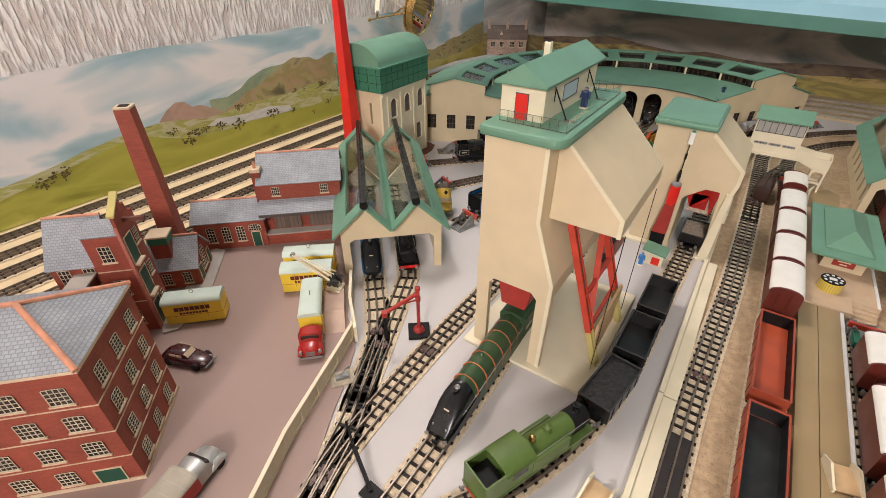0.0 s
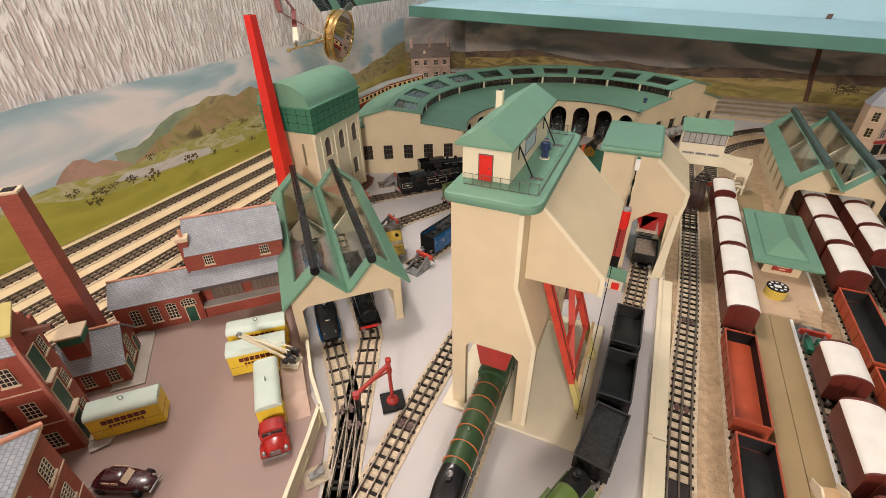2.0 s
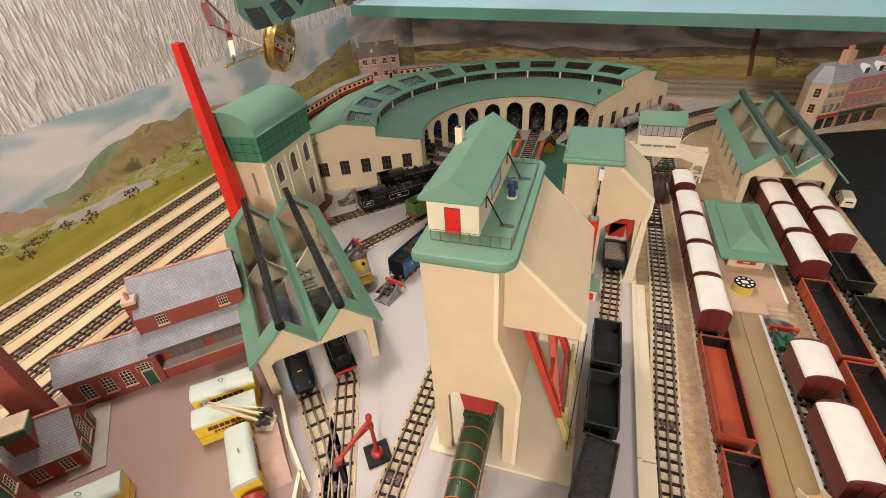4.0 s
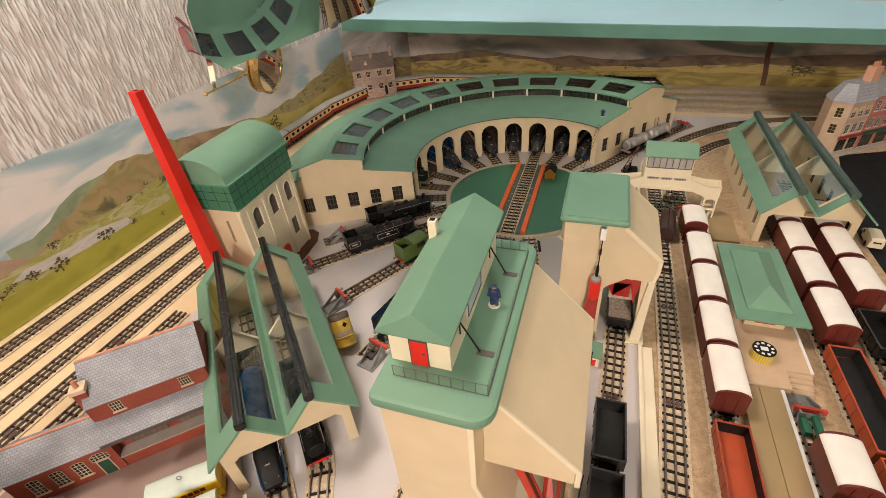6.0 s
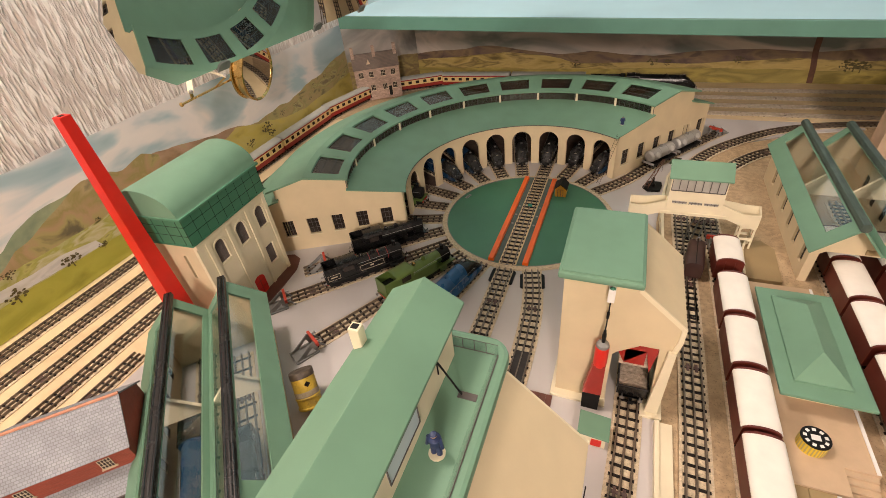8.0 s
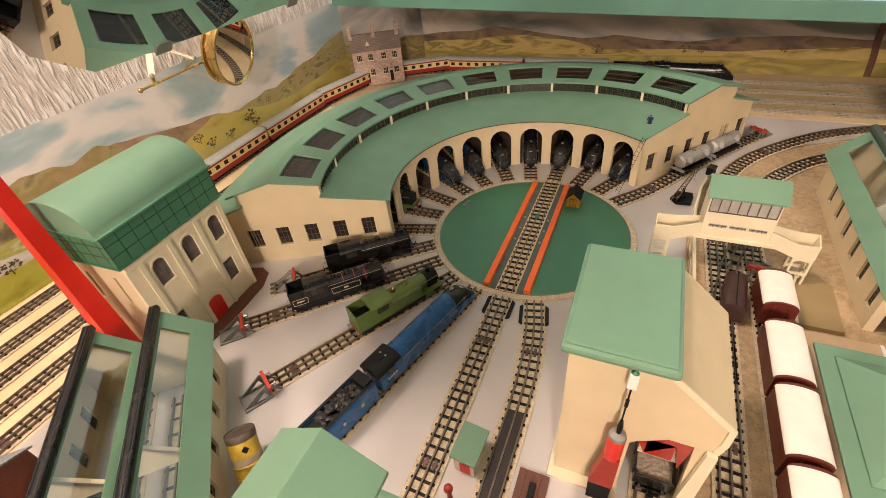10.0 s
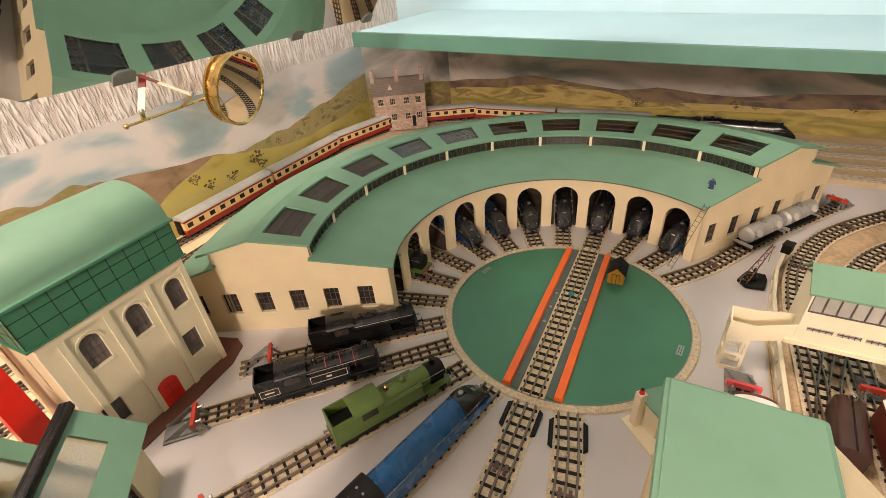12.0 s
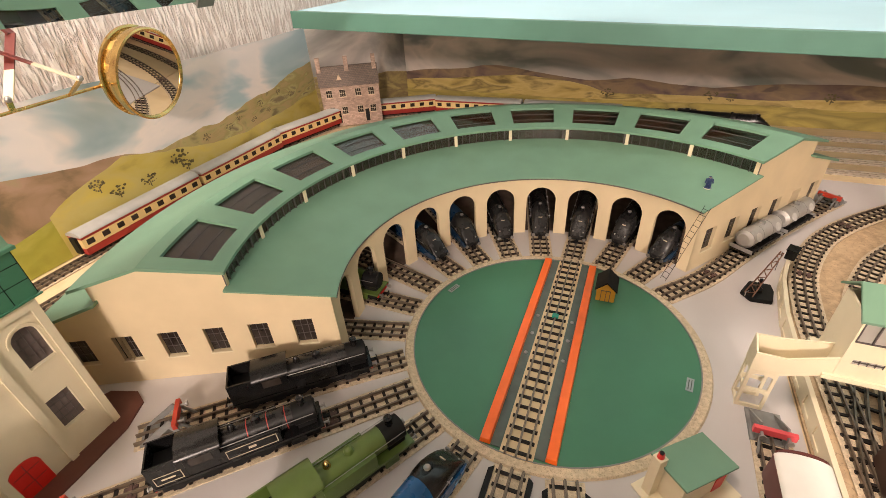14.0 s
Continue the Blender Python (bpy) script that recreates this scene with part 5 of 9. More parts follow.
# ---- engine sheds with twin ridges ----
def engine_shed(m, label, vent=None, LN=0.318, inset=0.010, vr=0.0052):
    """Two gabled bays side by side, glazed slopes, round black ridge vents. Local y runs into the shed."""
    ob = thing("engine_shed", label, "engine shed", m, group="twin-ridged engine sheds")
    E, R, ze, zr, zv = 0.0770, 0.0325, 0.065, 0.108, 0.070
    gable = [(-0.0665, 0), (-0.056, 0), (-0.056, 0.050), (-0.050, 0.055), (0.050, 0.055), (0.056, 0.050), (0.056, 0), (0.0665, 0), (0.0665, 0.0695), (R, 0.104), (0.0, 0.069), (-R, 0.104), (-0.0665, 0.0695)]
    bm = shape()
    plate(bm, gable, [], 0.005, lambda u, w, d: (u, inset + d, w))
    part("front_wall", bm, CREAM, ob)
    bm = shape()
    plate(bm, [gable[0]] + gable[7:], [], 0.005, lambda u, w, d: (u, LN - 0.015 + d, w))
    part("rear_wall", bm, CREAM, ob)
    for s in (-1, 1):
        holes = [rect(0.035 + 0.045 * k, 0.035 + 0.045 * k + 0.014, 0.020, 0.05) for k in range(6)]
        bm = shape()
        plate(bm, rect(inset + 0.005, LN - 0.0151, 0, 0.0675), holes, 0.005, lambda u, w, d: (s * (0.0665 - d), u, w))
        part("side_wall", bm, CREAM, ob)
        for h in holes:
            bm = shape()
            box(bm, min(s * 0.0628, s * 0.0632), max(s * 0.0628, s * 0.0632), h[0][0], h[1][0], h[0][1], h[2][1])
            pw = part("window", bm, DARK_PANE, ob)
            bm = shape()
            for k in (1, 2, 3):
                z = h[0][1] + 0.03 * k / 4
                box(bm, min(s * 0.0633, s * 0.0637), max(s * 0.0633, s * 0.0637), h[0][0], h[1][0], z - 0.0003, z + 0.0003)
            part("glazing_grid", bm, FRAME_GREY, pw)
    for xa, za, xb, zb in ((-E, ze, -R, zr), (0.0, zv, -R, zr), (0.0, zv, R, zr), (E, ze, R, zr)):
        ln = math.hypot(xb - xa, zb - za)
        low, gap = (0.14, 0.017) if xa == 0.0 else (0.41, 0.025)
        hole = rect(gap, LN - gap, ln * low, ln * 0.88)

        def on(u, w, d):
            f = w / ln
            nx, nz = -(zb - za) / ln, (xb - xa) / ln
            if nz < 0:
                nx, nz = -nx, -nz
            return (xa + (xb - xa) * f + nx * (d - 0.0025), u, za + (zb - za) * f + nz * (d - 0.0025))
        bm = shape()
        plate(bm, rect(0.0, LN, 0.0, ln), [hole], 0.0025, on)
        rf = part("roof_slope", bm, GREEN_ROOF, ob)
        bm = shape()
        plate(bm, rect(gap - 0.002, LN - gap + 0.002, ln * (low - 0.03), ln * 0.90), [], 0.0005, lambda u, w, d: on(u, w, d - 0.0006))
        part("roof_glazing", bm, GLAZE, rf, "long clear roof glazing").visible_shadow = False
    for x in (-R, R):
        bm = shape()
        rod(bm, (x, -0.001, zr + 0.0015), (x, LN + 0.001, zr + 0.0015), vr, n=18)
        part("ridge_vent", bm, vent or BLACK, ob, "round ridge vent tube", smooth=True)
        bm = shape()
        for s in (-1, 1):
            rod(bm, (x + s * 0.0032, -0.0008, zr + 0.0052), (x + s * 0.0032, LN + 0.0008, zr + 0.0052), 0.0016, n=10)
        part("ridge_bead", bm, vent or BLACK, ob, smooth=True)
    bm = shape()
    y = LN * 0.47
    prism(bm, [(-0.0655, 0.065), (-0.0655, 0.069), (-R, 0.1025), (0, 0.067), (R, 0.1025), (0.0655, 0.069), (0.0655, 0.065)], y, y + 0.004)
    part("roof_truss", bm, CREAM_PALE, ob)
    return ob


SHED_A = Matrix.Translation((-0.1245, -0.6435, 0)) @ Matrix.Rotation(radians(44.5), 4, "Z")
engine_shed(SHED_A, "cream engine shed with green twin-ridged glazed roof and black vents")
shed2 = engine_shed(Matrix.Translation((0.4725, -0.1045, 0)) @ Matrix.Rotation(radians(-0.8), 4, "Z"), "cream goods shed with green twin-ridged glazed roof beside the station", material("weathered_green", (0.05, 0.075, 0.06), 0.5, vary=0.25, scale=60), 0.338, 0.021, 0.0060)
bm = shape()
box(bm, -0.010, 0.010, 0.0185, 0.0208, 0.058, 0.0655)
part("sign_board", bm, OLIVE, shed2, "small oval brown sign board", bevel=0.0015)

# ---- water tower building and red chimney ----
WTURN = Matrix.Translation((-0.3528, -0.3900, 0)) @ Matrix.Rotation(radians(2.8), 4, "Z") @ Matrix.Translation((0.346, 0.3955, 0))
wt = thing("water_tower", "cream three-storey water tower with a green iron tank and barrel roof", "water tower", WTURN)
WX0, WX1, WY0, WY1 = -0.452, -0.3535, -0.388, -0.2425
holes = [arch(WY0 + 0.0265 + 0.045 * k, WY0 + 0.0465 + 0.045 * k, 0.098, 0.134) for k in range(3)] + [rect(WY0 + 0.012, WY0 + 0.032, 0.026, 0.056), rect(WY0 + 0.110, WY0 + 0.129, 0.032, 0.066)]
bm = shape()
plate(bm, rect(WY0, WY1, 0, 0.152), holes, 0.005, lambda u, w, d: (WX1 - d, u, w))
part("front_wall", bm, CREAM_PALE, wt)
for h in holes:
    u0, u1 = min(p[0] for p in h), max(p[0] for p in h)
    z0, z1 = min(p[1] for p in h), max(p[1] for p in h)
    bm = shape()
    plate(bm, h, [], 0.0004, lambda u, w, d: (WX1 - 0.0035 - d, u, w))
    pw = part("window", bm, GREY_PANE, wt, "dark grey-glazed window")
    bm = shape()
    for k in (1, 2, 3):
        y = u0 + (u1 - u0) * k / 4
        box(bm, WX1 - 0.0034, WX1 - 0.003, y - 0.0002, y + 0.0002, z0, z1 - (0.002 if len(h) > 4 else 0))
        z = z0 + (z1 - z0) * k / 4
        box(bm, WX1 - 0.0034, WX1 - 0.003, u0, u1, z - 0.0002, z + 0.0002)
    part("glazing_grid", bm, FRAME_GREY, pw)
    bm = shape()
    box(bm, WX1 - 0.003, WX1 + 0.0012, u0 + 0.0003, u1 - 0.0003, z0 - 0.0012, z0 + 0.0006)
    part("window_sill", bm, CREAM_PALE, pw)
bm = shape()
for y0 in (WY0 + 0.0145, WY0 + 0.0555, WY0 + 0.0985, WY0 + 0.1395):
    box(bm, WX1, WX1 + 0.0022, y0, y0 + 0.006, 0.0, 0.1435)
box(bm, WX1, WX1 + 0.0026, WY0 + 0.0, WY1, 0.1435, 0.152)
for k in range(3):
    yc = WY0 + 0.0365 + 0.045 * k
    for i in range(9):
        a0, a1 = math.pi * i / 9, math.pi * (i + 1) / 9
        bar(bm, (WX1 + 0.0004, yc + 0.0125 * math.cos(a0), 0.124 + 0.0125 * math.sin(a0)), (WX1 + 0.0004, yc + 0.0125 * math.cos(a1), 0.124 + 0.0125 * math.sin(a1)), 0.0012, 0.0012)
part("pilaster", bm, CREAM_PALE, wt)
bm = shape()
plate(bm, rect(WX0, WX1 - 0.0051, 0, 0.152), [rect(WX0 + 0.02, WX0 + 0.026, 0.09, 0.13), rect(WX0 + 0.068, WX0 + 0.073, 0.09, 0.13)], 0.005, lambda u, w, d: (u, WY0 + d, w))
part("side_wall", bm, CREAM, wt)
bm = shape()
box(bm, WX0, WX1 - 0.0051, WY1 - 0.005, WY1, 0, 0.152)
box(bm, WX0, WX0 + 0.005, WY0 + 0.0051, WY1 - 0.0051, 0, 0.152)
part("side_wall", bm, CREAM, wt)
bm = shape()
prism(bm, arch(WY0 + 0.0615, WY0 + 0.0845, 0.0017, 0.036, rise=0.008), WX1 - 0.001, WX1 + 0.0012, axis="x")
dr = part("door", bm, RED, wt, "red double door")
bm = shape()
box(bm, WX1 + 0.0012, WX1 + 0.0016, WY0 + 0.0727, WY0 + 0.0733, 0.002, 0.034)
for z in (0.014, 0.026):
    box(bm, WX1 + 0.0012, WX1 + 0.0016, WY0 + 0.0635, WY0 + 0.0825, z, z + 0.0005)
part("door_panel_lines", bm, RED_DULL, dr)
bm = shape()
box(bm, WX0 - 0.005, WX1 + 0.0055, WY0 - 0.006, WY1 + 0.006, 0.1521, 0.1535)
box(bm, WX0 - 0.003, WX1 + 0.0035, WY0 - 0.004, WY1 + 0.004, 0.1535, 0.196)
tank = part("tank", bm, GREEN_TANK, wt, "dark green panelled iron tank", bevel=0.0004)
bm = shape()
for k in range(10):
    y = WY0 - 0.004 + (WY1 - WY0 + 0.008) * k / 9
    box(bm, WX1 + 0.0035, WX1 + 0.0037, y - 0.00025, y + 0.00025, 0.154, 0.196)
for z in (0.168, 0.182):
    box(bm, WX1 + 0.0035, WX1 + 0.0037, WY0 - 0.004, WY1 + 0.004, z - 0.0003, z + 0.0003)
    box(bm, WX0 - 0.003, WX1 + 0.0035, WY0 - 0.0042, WY0 - 0.004, z - 0.0003, z + 0.0003)
for k in range(5):
    x = WX0 + 0.012 + 0.02 * k
    box(bm, x - 0.0003, x + 0.0003, WY0 - 0.0042, WY0 - 0.004, 0.154, 0.196)
part("panel_joints", bm, BLACK_MATT, tank)
half, cx = (WX1 - WX0) / 2 + 0.0045, (WX0 + WX1) / 2
pr = [(cx + half, 0.196)] + [(cx + half * 0.97 * math.cos(math.pi * i / 20), 0.198 + 0.035 * math.sin(math.pi * i / 20)) for i in range(21)] + [(cx - half, 0.196)]
bm = shape()
prism(bm, pr, WY0 - 0.006, WY1 + 0.006)
part("barrel_roof", bm, GREEN_ROOF, wt, smooth=True)
bm = shape()
box(bm, WX0 - 0.0065, WX1 + 0.0075, WY0 - 0.0075, WY1 + 0.0075, 0.1935, 0.1965)
part("cornice", bm, GREEN_EDGE, wt, bevel=0.0006)

pav = thing("water_tower_pavement", "brown painted pavement in front of the water tower", "pavement", WTURN, kind="structure")
bm = shape()
plate(bm, [(-0.3535, -0.40), (-0.332, -0.385), (-0.332, -0.30), (-0.334, -0.25), (-0.345, -0.222), (-0.362, -0.214), (-0.39, -0.222), (-0.40, -0.2415), (-0.3535, -0.2415)], [], 0.0016, lambda u, w, d: (u, w, d))
part("paving", bm, BROWN, pav)

rc = thing("chimney_stack", "tall tapering square chimney painted bright red", "chimney", Matrix.Translation((-0.4195, -0.409, 0)))
bm = shape()
loft(bm, [[(s * a, t * a, z) for s, t in ((-1, -1), (1, -1), (1, 1), (-1, 1))] for a, z in ((0.0175, 0.0), (0.0175, 0.018), (0.0128, 0.021), (0.0108, 0.12), (0.0064, 0.333), (0.0064, 0.335))])
part("shaft", bm, RED, rc, bevel=0.0005)
bm = shape()
box(bm, -0.0026, 0.0026, -0.0026, 0.0026, 0.3345, 0.3354)
part("flue", bm, BLACK_MATT, rc)


# ---- brick card buildings ----
def card_window(parent, m, w, h, cols=3, rows=4, head=0.0, frame=None, sill=True):
    """A printed window: pale frame and bars over a dark pane, its sill below. m puts its foot's middle on a wall, y outwards."""
    frame = frame or FRAME_WHITE
    bm = shape()
    pts = arch(-w / 2, w / 2, 0, h, rise=head, n=6) if head else rect(-w / 2, w / 2, 0, h)
    prism(bm, pts, 0.0, 0.0005)
    pane = part("window", bm, DARK_PANE, parent, m=m)
    bm = shape()
    b = 0.0005
    for i in range(cols + 1):
        x = -w / 2 + w * i / cols
        top = h - (head * abs(2 * i / cols - 1) ** 2 if head else 0)
        box(bm, x - b / 2, x + b / 2, 0.0005, 0.0009, 0, top)
    for i in range(rows + 1):
        z = h * i / rows
        if head and i == rows:
            for k in range(6):
                a, c = math.pi * k / 6, math.pi * (k + 1) / 6
                bar(bm, (w / 2 * math.cos(a), 0.0007, h - head + head * math.sin(a)), (w / 2 * math.cos(c), 0.0007, h - head + head * math.sin(c)), b, 0.0004)
        else:
            box(bm, -w / 2, w / 2, 0.0005, 0.0009, z - b / 2, z + b / 2)
    part("window_frame", bm, frame, pane)
    if sill:
        bm = shape()
        box(bm, -w / 2 - 0.0015, w / 2 + 0.0015, 0.0, 0.0016, -0.0018, -0.0002)
        part("window_sill", bm, STONE_TRIM, pane)
    return pane


def card_door(parent, m, w, h, mat=None):
    bm = shape()
    box(bm, -w / 2, w / 2, 0, 0.0006, 0, h)
    d = part("door", bm, mat or DOOR_GREEN, parent, m=m)
    bm = shape()
    for x in (-w / 2 - 0.001, w / 2):
        box(bm, x, x + 0.001, 0, 0.001, 0, h + 0.001)
    box(bm, -w / 2, w / 2, 0, 0.001, h, h + 0.001)
    part("door_frame", bm, STONE_TRIM, d)
    return d


def slope(parent, name, a, b, c, d, mat, thick=0.0016):
    """A roof slope with its pattern running along its own eave: corners eave left, eave right, ridge right, ridge left."""
    a, b, c, d = (Vector(v) for v in (a, b, c, d))
    x = (b - a).normalized()
    nrm = x.cross((d - a)).normalized()
    y = nrm.cross(x)
    m = Matrix((x, y, nrm)).transposed().to_4x4()
    m.translation = a
    inv = m.inverted()
    bm = shape()
    prism(bm, [tuple((inv @ v)[:2]) for v in (a, b, c, d)], -thick, 0, axis="z")
    return part(name, bm, mat, parent, m=m)


def gabled(parent, x0, x1, y0, y1, zw, zr, ridge_along="x", wall=None, slate=None, over=0.003, tiles=True):
    """A brick box under a slate gable roof."""
    wall, slate = wall or BRICK, slate or SLATE
    bm = shape()
    if ridge_along == "x":
        ym = (y0 + y1) / 2
        prism(bm, [(y0, 0), (y1, 0), (y1, zw), (ym, zr), (y0, zw)], x0, x1, axis="x")
        part("wall", bm, wall, parent)
        k = (zr - zw) / (ym - y0)
        slope(parent, "roof", (x0 - over, y0 - over, zw - over * k + 0.002), (x1 + over, y0 - over, zw - over * k + 0.002), (x1 + over, ym, zr + 0.002), (x0 - over, ym, zr + 0.002), slate)
        slope(parent, "roof", (x1 + over, y1 + over, zw - over * k + 0.002), (x0 - over, y1 + over, zw - over * k + 0.002), (x0 - over, ym, zr + 0.002), (x1 + over, ym, zr + 0.002), slate)
        if tiles:
            bm = shape()
            rod(bm, (x0 - over, ym, zr + 0.0018), (x1 + over, ym, zr + 0.0018), 0.0016, n=8)
            part("ridge_tiles", bm, RIDGE_TILE, parent)
    else:
        xm = (x0 + x1) / 2
        prism(bm, [(x0, 0), (x1, 0), (x1, zw), (xm, zr), (x0, zw)], y0, y1)
        part("wall", bm, wall, parent)
        k = (zr - zw) / (xm - x0)
        slope(parent, "roof", (x0 - over, y1 + over, zw - over * k + 0.002), (x0 - over, y0 - over, zw - over * k + 0.002), (xm, y0 - over, zr + 0.002), (xm, y1 + over, zr + 0.002), slate)
        slope(parent, "roof", (x1 + over, y0 - over, zw - over * k + 0.002), (x1 + over, y1 + over, zw - over * k + 0.002), (xm, y1 + over, zr + 0.002), (xm, y0 - over, zr + 0.002), slate)
        if tiles:
            bm = shape()
            rod(bm, (xm, y0 - over, zr + 0.0018), (xm, y1 + over, zr + 0.0018), 0.0016, n=8)
            part("ridge_tiles", bm, RIDGE_TILE, parent)


def on_face(x, y, z, turn):
    """A place on a wall; turn 0 looks along +y, 180 along -y, -90 along +x, 90 along -x."""
    return Matrix.Translation((x, y, z)) @ Matrix.Rotation(radians(turn), 4, "Z")


# warehouse nearest the yard mouth. Local x runs along the yard face, y away from the yard.
mill = thing("warehouse", "red brick warehouse with pale sash windows and hipped slate roof", "warehouse", Matrix.Translation((-0.1145, -0.984, 0.0016)) @ Matrix.Rotation(radians(136), 4, "Z"))
bm = shape()
box(bm, 0, 0.094, 0, 0.17, 0, 0.1315)
part("wall", bm, BRICK, mill)
bm = shape()
for z in (0.0335, 0.065, 0.096):
    box(bm, -0.0004, 0.0944, -0.0006, 0.1706, z, z + 0.0011)
box(bm, -0.0008, 0.0948, -0.001, 0.171, 0.0, 0.004)
part("string_course", bm, STONE_TRIM, mill)
bm = shape()
box(bm, -0.002, 0.096, -0.002, 0.172, 0.1315, 0.1345)
part("gutter", bm, STONE_TRIM, mill, bevel=0.0005)
R0, R1, RZ = (0.047, 0.0465, 0.1605), (0.047, 0.1235, 0.1605), 0.1347
P00, P10, P11, P01 = (-0.002, -0.002, RZ), (0.096, -0.002, RZ), (0.096, 0.172, RZ), (-0.002, 0.172, RZ)
slope(mill, "roof", P10, P11, R1, R0, SLATE)
slope(mill, "roof", P01, P00, R0, R1, SLATE)
for a, b, c in ((P00, P10, R0), (P11, P01, R1)):
    a, b, c = Vector(a), Vector(b), Vector(c)
    x = (b - a).normalized()
    nn = x.cross(c - a).normalized()
    mm = Matrix((x, nn.cross(x), nn)).transposed().to_4x4()
    mm.translation = a
    bm = shape()
    prism(bm, [tuple((mm.inverted() @ v)[:2]) for v in (a, b, c)], -0.0016, 0, axis="z")
    part("roof", bm, SLATE, mill, m=mm)
for p, q in ((P00, R0), (P10, R0), (P11, R1), (P01, R1), (R0, R1)):
    bm = shape()
    rod(bm, p, q, 0.0022, n=8)
    part("hip_tiles", bm, RIDGE_TILE, mill)
for z in (0.009, 0.0405, 0.072, 0.1025):
    for k in range(3):
        card_window(mill, on_face(0.0185 + 0.0285 * k, 0, z, 180), 0.0115, 0.0165, 3, 5, head=0.0008)
    for k in range(5):
        if z > 0.02 or k not in (0,):
            card_window(mill, on_face(0, 0.02 + 0.0315 * k, z, 90), 0.0145, 0.0165, 4, 4, head=0.0009)
card_door(mill, on_face(0, 0.022, 0.001, 90), 0.019, 0.02)

# tall mill with loading doors
m2 = thing("mill", "tall red brick mill with green loading doors one above another", "mill", Matrix.Translation((-0.3045, -0.8585, 0.0016)) @ Matrix.Rotation(radians(136), 4, "Z"))
MX0, MX1 = -0.0325, 0.0075
gabled(m2, MX0, MX1, 0.0, 0.036, 0.127, 0.136, "y", tiles=False, over=0.0005)
bm = shape()
plate(bm, [(MX0, 0.128), (MX1, 0.128), (MX1, 0.1395), (0.0005, 0.1395), (-0.0035, 0.1520), (-0.0085, 0.1520), (-0.0115, 0.1655), (MX0, 0.1512)], [], 0.0032, lambda u, w, d: (u, -0.0012 + d, w))
part("parapet", bm, BRICK, m2, "stepped brick gable parapet")
bm = shape()
prism(bm, [(MX0 - 0.003, 0.1495), (-0.0110, 0.1655), (-0.0110, 0.1680), (MX0 - 0.003, 0.1520)], -0.0045, 0.0028)
part("barge_board", bm, YELLOW_PALE, m2, bevel=0.0004)
bm = shape()
box(bm, MX0 - 0.0009, MX0 + 0.0022, -0.0008, 0.0022, 0.0, 0.1375)
part("corner_trim", bm, BRICK_PINK, m2)
for z in (0.004, 0.047, 0.09):
    card_door(m2, on_face(-0.0205, 0, z, 180), 0.016, 0.032)
    bm = shape()
    box(bm, -0.0295, -0.0115, -0.005, 0.0, z - 0.0022, z)
    part("door_sill", bm, STONE_TRIM, m2)
for z in (0.018, 0.061, 0.104):
    card_window(m2, on_face(-0.0035, 0, z, 180), 0.0085, 0.017, 3, 4)
    card_window(m2, on_face(MX0, 0.0195, z - 0.006, 90), 0.0115, 0.019, 3, 4)
bm = shape()
for z in (0.0425, 0.0855):
    box(bm, MX0 - 0.0005, MX0, 0.0025, 0.0355, z, z + 0.0012)
part("string_course", bm, STONE_TRIM, m2)
bm = shape()
box(bm, -0.0185, -0.0145, -0.022, 0.004, 0.1365, 0.1405)
part("hoist_beam", bm, BROWN, m2)
bm = shape()
plate(bm, [(-0.044, -0.004), (-0.040, -0.020), (-0.018, -0.026), (0.006, -0.020), (0.010, 0.0), (-0.033, 0.0)], [], 0.0030, lambda u, w, d: (u, w, d))
part("loading_step", bm, PAVING, m2)
m3 = thing("mill_wing", "brick mill wing with a grey slate pitched roof", "mill", Matrix.Translation((-0.3045, -0.8585, 0.0016)) @ Matrix.Rotation(radians(136), 4, "Z"))
gabled(m3, -0.0210, 0.0440, 0.0365, 0.0860, 0.0900, 0.1315, "y")
for z in (0.03, 0.072):
    for k in range(2):
        card_window(m3, on_face(-0.0210, 0.050 + 0.024 * k, z - 0.006, 90), 0.011, 0.02, 3, 4)
lk = thing("link_block", "low brick link with a stone-capped flat roof", "warehouse", Matrix.Translation((-0.3045, -0.8585, 0.0016)) @ Matrix.Rotation(radians(136), 4, "Z"))
bm = shape()
box(bm, -0.1290, -0.0215, 0.0450, 0.0640, 0, 0.0780)
part("wall", bm, BRICK_PLAIN, lk)
bm = shape()
box(bm, -0.1290, -0.0215, 0.0435, 0.0655, 0.0781, 0.0802)
part("flat_roof", bm, PAVING, lk)

an = thing("mill_office", "small red brick office with an arched gable window and slate roof", "office", Matrix.Translation((-0.343, -0.784, 0.0016)) @ Matrix.Rotation(radians(136), 4, "Z"))
gabled(an, -0.034, 0.027, 0.0, 0.055, 0.0295, 0.060, "y")
card_window(an, on_face(-0.0035, 0, 0.011, 180), 0.016, 0.032, 4, 6, head=0.007)
card_door(an, on_face(-0.022, 0, 0.003, 180), 0.011, 0.022)
card_door(an, on_face(0.0165, 0, 0.003, 180), 0.009, 0.022)
for k in range(2):
    card_window(an, on_face(-0.034, 0.014 + 0.024 * k, 0.007, 90), 0.010, 0.016, 3, 4)
bm = shape()
plate(bm, [(-0.045, -0.014), (0.045, -0.014), (0.052, 0.0), (0.045, 0.02), (-0.045, 0.02)], [], 0.002, lambda u, w, d: (u, w, d))
part("pavement", bm, PAVING, an)
lt = thing("roof_lantern", "green-sided lantern box with a flat cream top on a brick base", "rooflight", Matrix.Translation((-0.3590, -0.8205, 0.0016)) @ Matrix.Rotation(radians(136), 4, "Z"))
bm = shape()
box(bm, -0.0105, 0.0105, -0.0105, 0.0105, 0, 0.0615)
